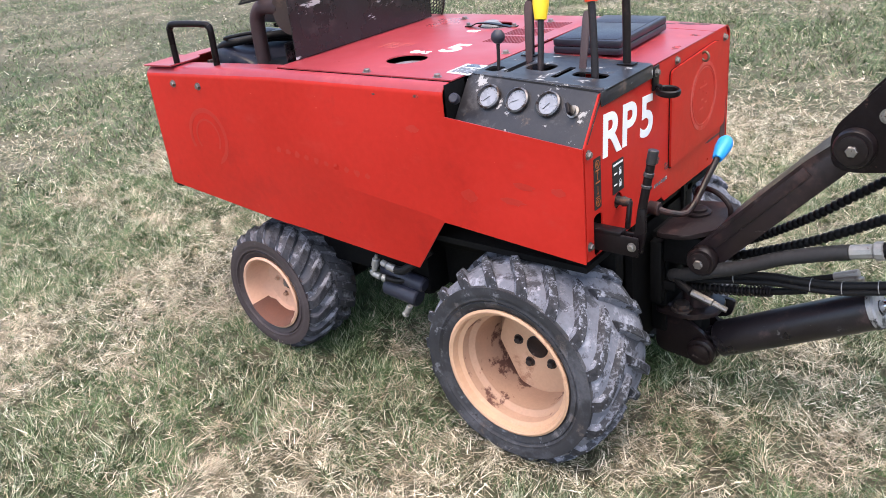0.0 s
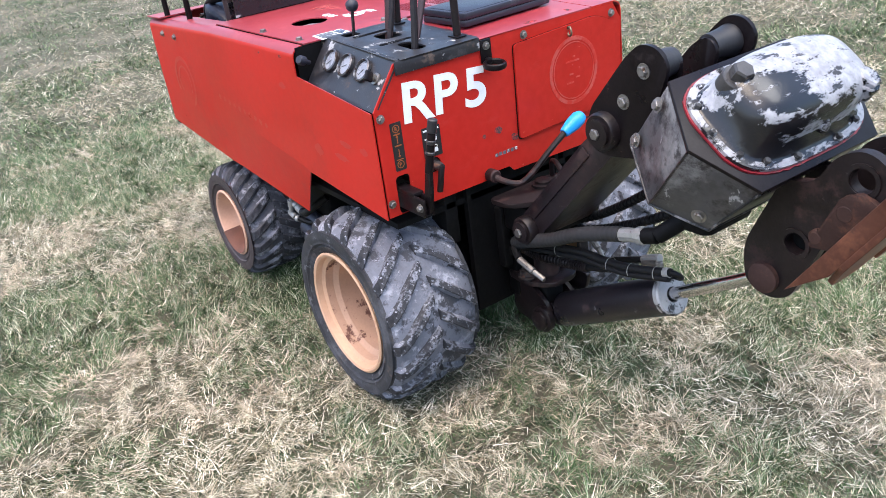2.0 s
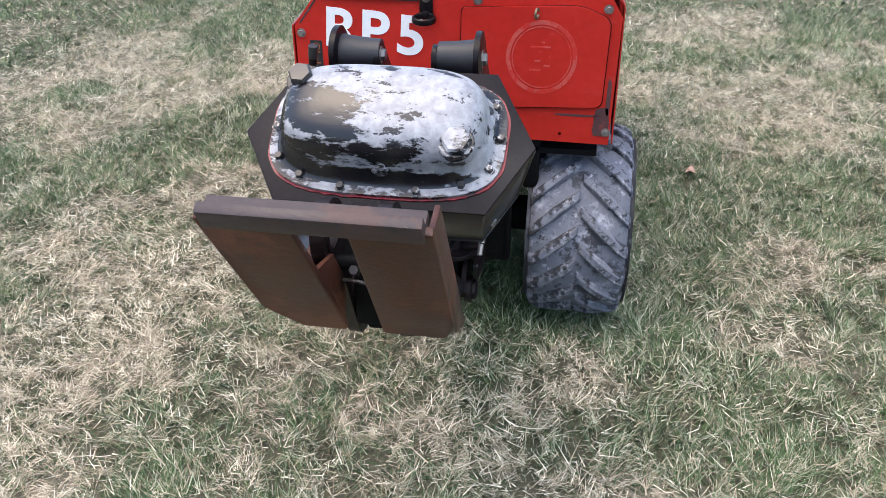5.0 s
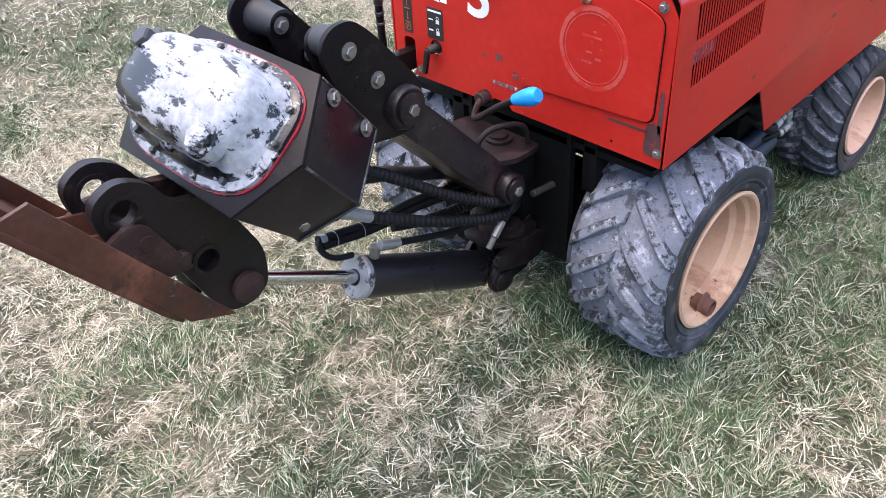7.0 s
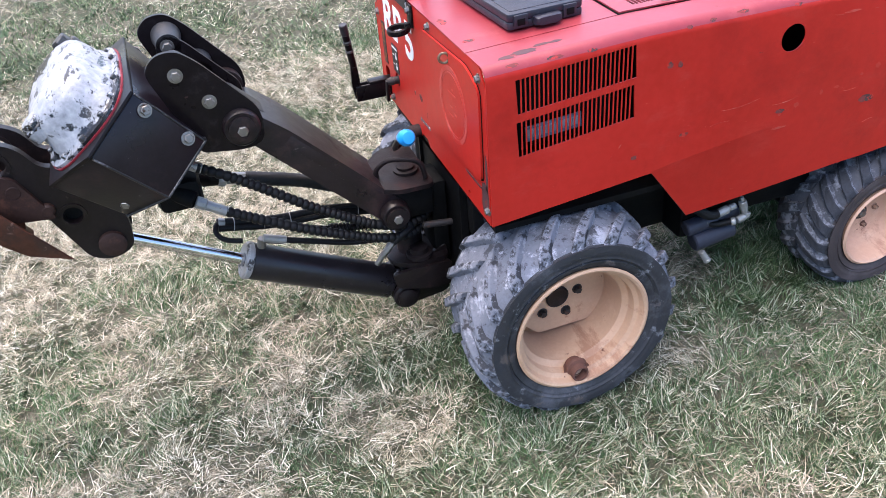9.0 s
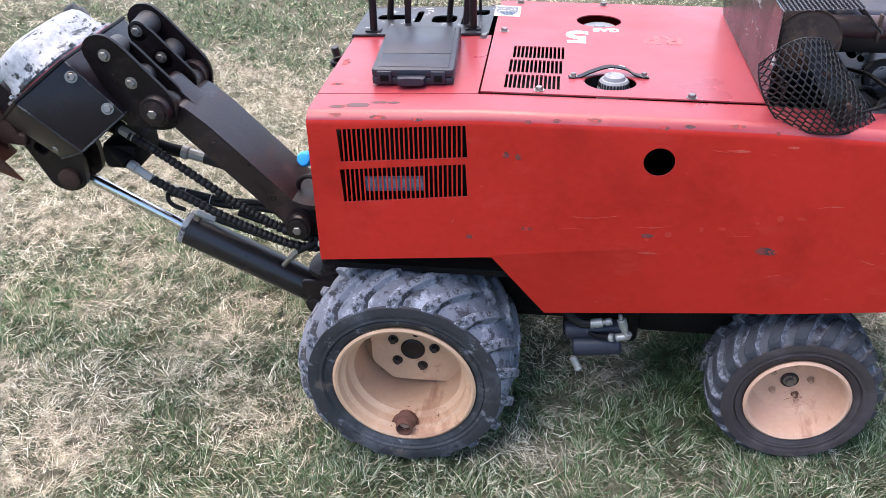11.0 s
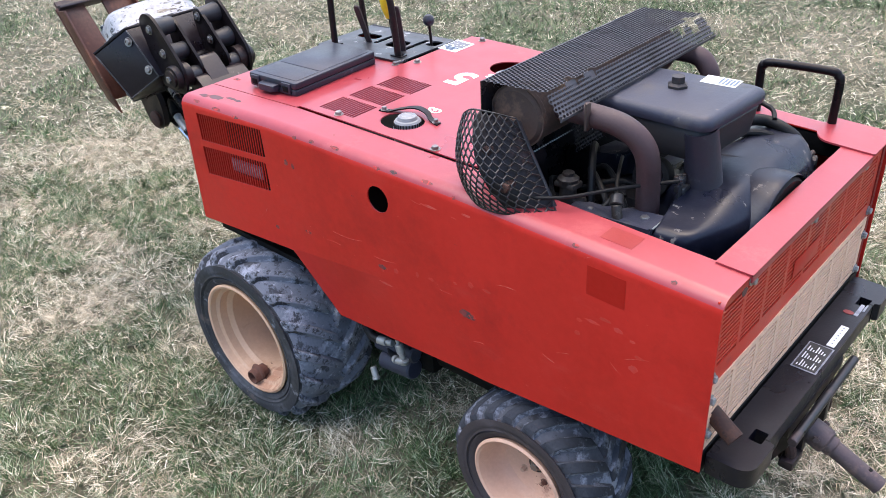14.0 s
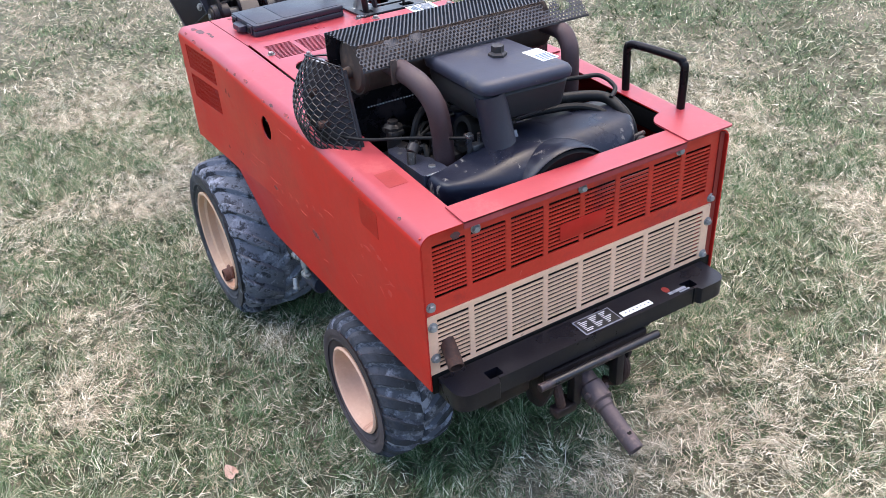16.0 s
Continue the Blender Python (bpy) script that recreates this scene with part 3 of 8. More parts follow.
def greenness(x, y):
    n = 0.36 * lawn_value(x, y, 0.80, 3) + 0.34 * lawn_value(x, y, 0.30, 5) + 0.30 * lawn_value(x, y, 0.10, 8)
    g = (n - 0.50) * 4.0 + 0.52
    for px, py, r, s in LAWN_PATCHES:
        g = g + s * np.exp(-((x - px) ** 2 + (y - py) ** 2) / (r * r))
    return np.clip(g, 0, 1)


def ground_material():
    mat = bpy.data.materials.new("thatch_and_soil")
    mat.use_nodes = True
    nt, ln = nodes_of(mat)
    bsdf = nt["Principled BSDF"]
    co = nt.new("ShaderNodeTexCoord").outputs["Object"]
    slow, fine = noise_tex(nt, ln, co, 1.6, 6.0, 0.6), noise_tex(nt, ln, co, 95.0, 5.0, 0.7)
    col = ramp(nt, ln, slow, [(0.38, (0.055, 0.070, 0.030)), (0.50, (0.11, 0.10, 0.062)), (0.62, (0.20, 0.175, 0.125))])
    col = mix(nt, ln, ramp(nt, ln, fine, [(0.35, (0.0,)), (0.7, (0.75,))]), col, (0.035, 0.040, 0.020))
    ln.new(col, bsdf.inputs["Base Color"])
    bsdf.inputs["Roughness"].default_value = 0.95
    b = nt.new("ShaderNodeBump")
    b.inputs["Strength"].default_value, b.inputs["Distance"].default_value = 0.8, 0.02
    ln.new(fine, b.inputs["Height"])
    ln.new(b.outputs[0], bsdf.inputs["Normal"])
    return mat


def ground_height(x, y):
    return 0.016 * (lawn_value(x, y, 0.9, 21) - 0.5) + 0.012 * (lawn_value(x, y, 0.35, 22) - 0.5)


def ground_slope(x, y):
    """The lawn rises a little from the plow towards the hitch."""
    side = 0.006 * np.clip(y / 0.3, -1, 1) * np.clip((-0.4 - x) / 0.5, 0, 1)
    return np.clip(-0.020 - 0.048 * (x + 0.19), -0.024, 0.026) + side


def build_ground():
    steps = np.concatenate([-np.geomspace(600, 9, 14), np.arange(-8.5, 8.51, 0.125), np.geomspace(9, 600, 14)])
    gx, gy = np.meshgrid(steps, steps, indexing="ij")
    near = np.clip(1.4 - np.maximum(abs(gx), abs(gy)) / 8.5, 0, 1)
    gz = ground_height(gx, gy) * near + ground_slope(gx, gy) - 0.006
    n = len(steps)
    verts = np.stack([gx, gy, gz], -1).reshape(-1, 3)
    idx = np.arange(n * n).reshape(n, n)
    faces = np.stack([idx[:-1, :-1], idx[1:, :-1], idx[1:, 1:], idx[:-1, 1:]], -1).reshape(-1, 4)
    me = bpy.data.meshes.new("ground")
    me.from_pydata(verts.tolist(), [], faces.tolist())
    ob = link_mesh("ground", me, ground_material(), None)
    tagged(ob, "level lawn soil under dormant tan and green grass", "ground", kind="structure")


build_ground()


def blade_material(name, stops, patch):
    mat = bpy.data.materials.new(name)
    mat.use_nodes = True
    nt, ln = nodes_of(mat)
    bsdf = nt["Principled BSDF"]
    rnd = nt.new("ShaderNodeNewGeometry").outputs["Random Per Island"]
    col = ramp(nt, ln, rnd, stops)
    co = nt.new("ShaderNodeTexCoord").outputs["Object"]
    col = mix(nt, ln, ramp(nt, ln, noise_tex(nt, ln, co, 3.0, 5.0), [(0.42, (0.0,)), (0.60, (0.42,))]), col, patch[0])
    col = mix(nt, ln, ramp(nt, ln, noise_tex(nt, ln, co, 17.0, 3.0), [(0.50, (0.0,)), (0.66, (0.5,))]), col, patch[1])
    ln.new(col, bsdf.inputs["Base Color"])
    bsdf.inputs["Roughness"].default_value = 0.6
    bsdf.inputs["Specular IOR Level"].default_value = 0.3
    return mat


def blades(name, label, x, y, height, width, lean, lift, mat, rng):
    """One mesh of straight tapering blades."""
    n = len(x)
    z = ground_height(x, y) + ground_slope(x, y) - 0.006 + lift
    a = 7.0 * np.pi * lawn_value(x, y, 0.14, 41) + 1.0 * rng.randn(n)
    t = a + 0.8 * rng.randn(n)
    l = np.clip(lean * (0.6 + 0.8 * rng.rand(n)), 0, 1.62)
    sx, sy, sz = -np.sin(t) * width / 2, np.cos(t) * width / 2, 0.5 * width * (rng.rand(n) - 0.5)
    s = np.stack([sx, sy, sz], -1)
    base = np.stack([x, y, z], -1)
    tip = base + np.stack([np.cos(a) * np.sin(l), np.sin(a) * np.sin(l), np.cos(l)], -1) * height[:, None]
    co = np.stack([base - s, base + s, tip], 1).reshape(-1, 3)
    me = bpy.data.meshes.new(name)
    me.vertices.add(3 * n)
    me.vertices.foreach_set("co", co.astype(np.float32).reshape(-1))
    me.loops.add(3 * n)
    me.loops.foreach_set("vertex_index", np.arange(3 * n).astype(np.int32))
    me.polygons.add(n)
    me.polygons.foreach_set("loop_start", (np.arange(n) * 3).astype(np.int32))
    me.update(calc_edges=True)
    me.materials.append(mat)
    return tagged(new(name, me), label, "grass", kind="stuff")


def build_lawn():
    rng = np.random.RandomState(4)
    green = blade_material("green_blade", [(0.0, (0.008, 0.020, 0.006)), (0.4, (0.045, 0.092, 0.030)), (0.75, (0.155, 0.225, 0.100)), (0.95, (0.64, 0.68, 0.50))], ((0.125, 0.215, 0.085), (0.020, 0.046, 0.012)))
    straw = blade_material("straw_blade", [(0.0, (0.035, 0.030, 0.018)), (0.35, (0.16, 0.135, 0.080)), (0.65, (0.47, 0.42, 0.29)), (0.90, (0.92, 0.87, 0.70))], ((0.57, 0.465, 0.35), (0.10, 0.082, 0.045)))

    green_far = blade_material("green_blade_far", [(0.0, (0.012, 0.026, 0.008)), (0.5, (0.060, 0.110, 0.038)), (1.0, (0.30, 0.36, 0.19))], ((0.14, 0.21, 0.115), (0.024, 0.048, 0.014)))
    straw_far = blade_material("straw_blade_far", [(0.0, (0.05, 0.042, 0.026)), (0.5, (0.26, 0.23, 0.148)), (1.0, (0.80, 0.76, 0.60))], ((0.54, 0.45, 0.32), (0.11, 0.094, 0.052)))
    bleached = blade_material("bleached_straw", [(0.0, (0.22, 0.185, 0.12)), (0.5, (0.48, 0.42, 0.29)), (1.0, (0.93, 0.87, 0.70))], ((0.57, 0.46, 0.34), (0.24, 0.20, 0.12)))
    near = (-3.5, -2.5, 2.5, 2.6)

    def scatter(count, lo, hi, skip=False, far=False):
        x, y = lo[0] + rng.rand(count) * (hi[0] - lo[0]), lo[1] + rng.rand(count) * (hi[1] - lo[1])
        inside = np.minimum(np.minimum(x - near[0], near[2] - x), np.minimum(y - near[1], near[3] - y)) / 0.7
        share = np.clip(inside, 0, 1)
        keep = rng.rand(count) < (1 - share if skip else 0.25 + 0.75 * share)
        if far:
            keep = rng.rand(count) < 2
        x, y = x[keep], y[keep]
        pull = 0.018 + 0.03 * lawn_value(x, y, 0.5, 31)
        x, y = x + pull * (lawn_value(x, y, 0.045, 32) - 0.5) * 2, y + pull * (lawn_value(x, y, 0.045, 33) - 0.5) * 2
        g = greenness(x, y)
        # more dark green under the machine: its shadow is helped along by blade colour
        under = (np.abs(y) < 0.36) & (x > -1.35) & (x < 0.02)
        is_green = rng.rand(len(x)) < 0.27 + 0.47 * g + 0.30 * under
        return x, y, g, is_green

    middle = (-5.6, -5.9, 6.6, 5.6)
    beds = ((scatter(1600000, near[:2], near[2:]), 1.0),
            (scatter(800000, middle[:2], middle[2:], True), 2.4),
            (scatter(110000, (-14.0, -5.0), (-5.6, 7.0), False, True), 3.6))
    for (x, y, g, gr), wide in beds:
        xs, ys = x[gr], y[gr]
        n = len(xs)
        blades("lawn_grass", "short green lawn grass in uneven tufts", xs, ys, (0.016 + 0.036 * rng.rand(n) ** 1.4) * (0.65 + 0.75 * g[gr]), wide * (0.0015 + 0.0013 * rng.rand(n)), 1.02 - 0.26 * g[gr], 0 * xs, green if wide < 1.5 else green_far, rng)
        xs, ys = x[~gr], y[~gr]
        n = len(xs)
        blades("dry_grass", "matted tan dormant grass lying over the lawn", xs, ys, 0.018 + 0.042 * rng.rand(n) ** 1.6, wide * (0.0014 + 0.0014 * rng.rand(n) ** 2), 1.35 + 0 * xs, 0.022 * rng.rand(n), straw if wide < 1.5 else straw_far, rng)
    # longer bleached stems that lie loose on top; thinned under the machine to deepen its shade
    for (x, y, g, gr), wide, share, edge in ((beds[0][0], 1.0, 0.060, near), (beds[1][0], 1.6, 0.060, middle)):
        fade = np.clip(np.minimum(np.minimum(x - edge[0], edge[2] - x), np.minimum(y - edge[1], edge[3] - y)) / 0.9, 0, 1)
        pick = rng.rand(len(x)) < fade * share * (1.25 - 0.75 * g) * (0.5 + lawn_value(x, y, 0.16, 51)) * np.where((np.abs(y) < 0.36) & (x > -1.35) & (x < 0.02), 0.2, 1.0)
        xs, ys = x[pick], y[pick]
        n = len(xs)
        blades("loose_straw", "long bleached straw stems lying on the lawn", xs, ys, 0.022 + 0.050 * rng.rand(n) ** 1.8, wide * (0.0016 + 0.0014 * rng.rand(n)), 1.36 + 0 * xs, 0.012 + 0.020 * rng.rand(n), bleached, rng)


build_lawn()

# ---- the tractor unit ----
tractor = thing("walk_behind_tractor", (-0.75, 0, 0), "red walk-behind trencher tractor with cream wheels on dry lawn", "tractor")
W, BACK = 0.395, -1.49


def roof(x):
    pts = [(-1.49, 0.882), (-0.92, 0.905), (-0.36, 0.910), (0.0, 0.897)]
    for (x0, z0), (x1, z1) in zip(pts, pts[1:]):
        if x <= x1:
            return z0 + (z1 - z0) * (x - x0) / (x1 - x0)
    return pts[-1][1]


BEND = 0.028
ARC = math.pi / 2 * BEND


def shell_to(sign):
    """(x, v): v is the height against the roof line below the bend, then runs over the bend and across the roof. The side leans in below its crease."""
    def to3(x, v, w):
        h = roof(x)
        if v <= -BEND:
            z = h + v
            crease = 0.585 - 0.115 * (x + 0.43)
            lean = 0.15 * min(1.0, max(0.08, (x + 1.52) / 1.02))
            y = W - max(0.0, min(crease - z, 0.3)) * lean
            return Vector((x, sign * (y + w), z))
        if v <= -BEND + ARC:
            a = (v + BEND) / BEND
            return Vector((x, sign * (W - BEND + (BEND + w) * math.cos(a)), h - BEND + (BEND + w) * math.sin(a)))
        return Vector((x, sign * (W - BEND - (v + BEND - ARC)), h + w))
    return to3


def v_of_y(y):
    return -BEND + ARC + (W - BEND - y)


def side_v(x, z):
    return (x, z - roof(x))


folds = [[(BACK - 0.1, -BEND + ARC * k / 14), (0.1, -BEND + ARC * k / 14)] for k in range(15)]
folds += [[(xx, -0.5), (xx, 0.4)] for xx in (-0.92, -0.36)]
crease_line = [[side_v(-0.43 - 0.106 * k, 0.585 + 0.115 * 0.106 * k) for k in range(11)]]
side_low = [side_v(0, 0.542), side_v(-0.385, 0.572), side_v(-0.506, 0.412), side_v(-1.0, 0.456), side_v(BACK, 0.514)]

# right side: vents, filler hole, roof edge
def skew_row(z0a, z0b, z1a, z1b, xa, xb):
    return [side_v(xa, z0a), side_v(xb, z0b), side_v(xb - 0.004, z1b), side_v(xa - 0.004, z1a)]


vent_rows = [((0.864, 0.883), (0.790, 0.812)), ((0.772, 0.797), (0.694, 0.722))]
vents = [skew_row(t[0], t[1], b[0], b[1], -0.062, -0.328) for t, b in vent_rows]
bm = bmesh.new()
sheet(bm, side_low + [(BACK, v_of_y(0.292)), (0, v_of_y(0.292))], vents + [[side_v(px, pz) for px, pz in circle(-0.715, 0.82, 0.031)]], shell_to(1), 0.003, folds + crease_line)
# upward faces take the red that has the sky sheen painted in
for f in bm.faces:
    f.normal_update()
    f.material_index = 1 if abs(f.normal.z) > 0.45 else 0
shell_r = part("side_shell", bm, M_RED, tractor, "red sheet-metal side shell with vent slots and a round hole", angle=7.3)
shell_r.data.materials.append(M_RED_TOP)
slat = bmesh.new()
box(slat, (-0.0015, -0.0004, -0.041), (0.0015, 0.0012, 0.041))
slat_mesh = bpy.data.meshes.new("slat")
slat.to_mesh(slat_mesh)
slat.free()
slat_mesh.materials.append(M_RED)
for (ta, tb), (ba, bb) in vent_rows:
    for k in range(1, 27):
        f = k / 27
        zt, zb = ta + (tb - ta) * f, ba + (bb - ba) * f
        s = new("slat", slat_mesh)
        s.parent = shell_r
        s.location = (-0.064 - 0.266 * f, W - 0.0016, (zt + zb) / 2)
# plain dark box added behind the vent slots
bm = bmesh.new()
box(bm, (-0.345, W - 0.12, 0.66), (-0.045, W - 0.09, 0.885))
part("vent_backing", bm, M_DARK, shell_r, "plain dark box behind the vent slots")
bm = bmesh.new()
box(bm, (-0.234, W - 0.054, 0.696), (-0.104, W - 0.050, 0.730), m=Matrix.Translation((-0.1, 0, 0.71)) @ Matrix.Rotation(0.06, 4, "Y") @ Matrix.Translation((0.1, 0, -0.71)))
part("vent_sticker", bm, M_BLUEGREY, shell_r, "grey-white sticker behind the slots")
bm = bmesh.new()
for dx, wd in ((0.004, 0.030), (0.038, 0.012), (0.056, 0.030), (0.092, 0.010), (0.106, 0.020)):
    box(bm, (-0.234 + dx, W - 0.050, 0.704), (-0.234 + dx + wd, W - 0.0494, 0.724), m=Matrix.Translation((-0.1, 0, 0.71)) @ Matrix.Rotation(0.06, 4, "Y") @ Matrix.Translation((0.1, 0, -0.71)))
part("sticker_bars", bm, M_FACE, shell_r)

def chip(parent, to3, x, v, rx, rv, mat, seed, name="paint_chip"):
    rnd = random.Random(seed)
    b = bmesh.new()
    out = [(x + rx * (0.7 + 0.45 * rnd.random()) * math.cos(a * math.pi / 8), v + rv * (0.7 + 0.45 * rnd.random()) * math.sin(a * math.pi / 8)) for a in range(16)]
    sheet(b, out, [], lambda u, q, w: to3(u, q, 0.0004 + w), 0.0003)
    return part(name, b, mat, parent)


right_to, bend_mid = shell_to(1), -BEND + ARC * 0.45
for k, (cx, rx) in enumerate(((-0.452, 0.008), (-0.508, 0.010), (-0.584, 0.018), (-0.717, 0.013), (-0.765, 0.012), (-0.853, 0.020), (-0.93, 0.006), (-1.21, 0.009), (-1.40, 0.007), (-0.23, 0.012), (-0.15, 0.024), (-0.06, 0.016))):
    chip(shell_r, right_to, cx, bend_mid - 0.006 + 0.005 * (k % 3), rx * 0.9, 0.0042, M_CHIP, 50 + k)
for k, (cx, cz, rx, rz, mt) in enumerate(((-0.410, 0.821, 0.008, 0.008, M_CHIP), (-0.435, 0.819, 0.006, 0.007, M_CHIP), (-0.337, 0.624, 0.009, 0.006, M_CHIP), (-0.458, 0.651, 0.014, 0.005, M_CHIP), (-0.709, 0.648, 0.014, 0.006, M_CHIP), (-0.954, 0.624, 0.026, 0.010, M_CHIP), (-0.865, 0.851, 0.022, 0.003, M_GHOST), (-0.964, 0.863, 0.012, 0.003, M_GHOST), (-0.715, 0.605, 0.022, 0.003, M_GHOST))):
    chip(shell_r, right_to, cx, cz - roof(cx), rx, rz, mt, 80 + k)
for k, (cx, cy, rx, ry) in enumerate(((-0.10, 0.352, 0.03, 0.012), (-0.145, 0.338, 0.02, 0.006), (-0.175, 0.34, 0.014, 0.006), (-0.06, 0.36, 0.02, 0.008))):
    chip(shell_r, right_to, cx, v_of_y(cy), rx, ry, M_BROWN_STAIN, 220 + k)
# worn-off lettering and squares where stickers sat
for k in (0, 1, 3, 4, 6, 7, 8):
    chip(shell_r, right_to, -0.71 - 0.036 * k - 0.006 * (k % 3), 0.640 + 0.009 * k + 0.005 * (k % 2) - roof(-0.7), 0.005 + 0.003 * (k % 3), 0.004 + 0.003 * (k % 2), M_RED_SCUFF, 120 + k, "letter_ghost")
for (x0, x1, v0, v1) in ((-1.240, -1.318, -0.095, -0.035), (-1.236, -1.300, 0.03, 0.075)):
    bm = bmesh.new()
    sheet(bm, [(x0, v0), (x1, v0), (x1, v1), (x0, v1)], [], lambda u, q, w: right_to(u, q, 0.0006 + w), 0.0005)
    part("sticker_ghost", bm, M_RED_DEEP if v1 < 0 else M_TOP_PATCH, shell_r)

M_RESIDUE = material("decal_residue", (0.50, 0.045, 0.036), 0.5, dark=0.85, scale=20, wear=[(RED, 30.0, 0.48, 0.12, None, 0.35)])
worn = random.Random(31)
for k in range(13):
    a, rr = 0.35 + 2 * math.pi * k / 13 * 0.86, 0.058 + 0.020 * worn.random()
    cx, cz = -1.280 + rr * math.cos(a), 0.684 + rr * math.sin(a)
    chip(shell_r, right_to, cx, cz - roof(cx), 0.005 + 0.012 * worn.random(), 0.003 + 0.006 * worn.random(), (M_RESIDUE, M_RED_SCUFF)[k % 3 == 0], 300 + k, "decal_residue")
# light scratches: x, z, length, slope
for k, (sx, sz, ln, sl) in enumerate(((-0.83, 0.850, 0.030, -0.1), (-0.93, 0.846, 0.012, 0.0), (-0.60, 0.690, 0.10, 0.08), (-0.55, 0.655, 0.05, 0.05), (-0.72, 0.672, 0.07, 0.10), (-1.06, 0.735, 0.05, 0.12), (-1.24, 0.872, 0.016, 0.5),
                                      (-1.20, 0.640, 0.045, 0.35), (-1.16, 0.610, 0.03, -0.3), (-0.98, 0.560, 0.03, 0.25), (-0.90, 0.660, 0.035, 0.05), (-0.30, 0.66, 0.012, 1.5), (-0.28, 0.64, 0.010, 2.0), (-1.35, 0.70, 0.05, 0.4), (-1.31, 0.66, 0.03, -0.8))):
    bm = bmesh.new()
    half, thin = ln / 2 / math.hypot(1, sl), 0.0005 + 0.0003 * (k % 3)
    bow = 0.05 * ln * (1 if k % 2 else -1)
    line = [(sx - half * f, sz + sl * half * f + bow * (1 - f * f)) for f in (-1, -0.5, 0, 0.5, 1)]
    ring = [(x, z + thin * (1 - abs(i - 2) / 2.4)) for i, (x, z) in enumerate(line)] + [(x, z - thin * (1 - abs(i - 2) / 2.4)) for i, (x, z) in reversed(list(enumerate(line)))]
    sheet(bm, [side_v(x, z) for x, z in ring], [], lambda u, q, w: right_to(u, q, 0.0007 + w), 0.0006)
    part("paint_scratch", bm, M_SCRATCH, shell_r)

# left side: lower at the front where the dials stand
bm = bmesh.new()
sheet(bm, side_low + [(BACK, v_of_y(0.318)), (-0.93, v_of_y(0.318)), (-0.93, v_of_y(0.364)), (-0.352, v_of_y(0.364)), side_v(-0.352, 0.838), side_v(0, 0.803)], [], shell_to(-1), 0.003, folds + crease_line)
# same split here: sky sheen painted into the red of upward faces
for f in bm.faces:
    f.normal_update()
    f.material_index = 1 if abs(f.normal.z) > 0.45 else 0
shell_l = part("side_shell", bm, M_RED, tractor, "plain red sheet-metal side shell", angle=7.3)
shell_l.data.materials.append(M_RED_TOP)
left_to = shell_to(-1)
for k, (cx, cz, rx, rz, mt) in enumerate(((-0.45, 0.80, 0.02, 0.010, M_RED_PATCH), (-0.15, 0.70, 0.03, 0.008, M_RED_PATCH), (-0.18, 0.66, 0.035, 0.008, M_RED_PATCH), (-0.30, 0.655, 0.022, 0.016, M_RED_PATCH), (-0.06, 0.70, 0.02, 0.01, M_RED_PATCH), (-0.43, 0.88, 0.010, 0.004, M_CHIP), (-0.56, 0.875, 0.007, 0.003, M_CHIP))):
    chip(shell_l, left_to, cx, cz - roof(cx), rx, rz, mt, 150 + k)
for k in range(10):
    chip(shell_l, left_to, -0.62 - 0.036 * k, 0.655 + 0.004 * k - roof(-0.8), 0.010, 0.008 + 0.002 * (k % 2), M_RED_PATCH, 170 + k, "letter_ghost")
for r0, r1 in ((0.088, 0.074), (0.056, 0.049)):
    bm = bmesh.new()
    sheet(bm, [(px, pz - roof(-1.25)) for px, pz in circle(-1.25, 0.690, r0, n=40)], [[(px, pz - roof(-1.25)) for px, pz in circle(-1.25, 0.690, r1, n=40)]], lambda u, q, w: left_to(u, q, 0.0006 + w), 0.0005)
    part("decal_ring", bm, M_RED_PATCH, shell_l)
for bx in (-1.364, -1.246):
    bolt(shell_l, (bx, -W, 0.842), (0, -1, 0), 0.008)

# front plate
to_front = lambda u, v, w: Vector((w, u, v))
slot = rounded([(-0.357, 0.546), (-0.318, 0.546), (-0.318, 0.64), (-0.357, 0.64)], 0.012)
bm = bmesh.new()
sheet(bm, [(-W + 0.008, 0.545), (-0.075, 0.545), (-0.06, 0.56), (-0.02, 0.56), (-0.005, 0.545), (W - 0.01, 0.540), (W - 0.004, 0.85), (W - 0.03, 0.893), (-0.318, 0.898), (-W + 0.008, 0.803)],
      [slot, circle(-0.244, 0.636, 0.019), circle(0.266, 0.562, 0.004, n=10)], to_front, 0.004)
front = part("front_plate", bm, M_RED, tractor, "red front plate with painted white letters")
bm = bmesh.new()
sheet(bm, rounded([(0.0150, 0.6190), (0.3625, 0.6330), (0.3680, 0.8455), (0.3008, 0.8758), (0.0200, 0.8627)], [0.012, 0.02, 0.02, 0.03, 0.012]), [], lambda u, v, w: Vector((0.0016 + w, u, v)), 0.0014)
part("door_seam", bm, M_DARK, front, "dark gap round the access door")
bm = bmesh.new()
sheet(bm, rounded([(0.018, 0.622), (0.360, 0.636), (0.366, 0.845), (0.30, 0.875), (0.022, 0.862)], [0.012, 0.02, 0.02, 0.03, 0.012]), [], lambda u, v, w: Vector((0.0065 + w, u, v)), 0.006)
door = part("access_door", bm, M_RED, front, "red access door with a worn round decal ghost")
for r0, r1 in ((0.088, 0.078), (0.074, 0.0715)):
    bm = bmesh.new()
    sheet(bm, circle(0.212, 0.752, r0 * 0.95, r0, 40), [circle(0.212, 0.752, r1 * 0.95, r1, 40)], lambda u, v, w: Vector((0.0072 + w, u, v)), 0.0006)
    part("decal_ring", bm, M_GHOST, door)
bm = bmesh.new()
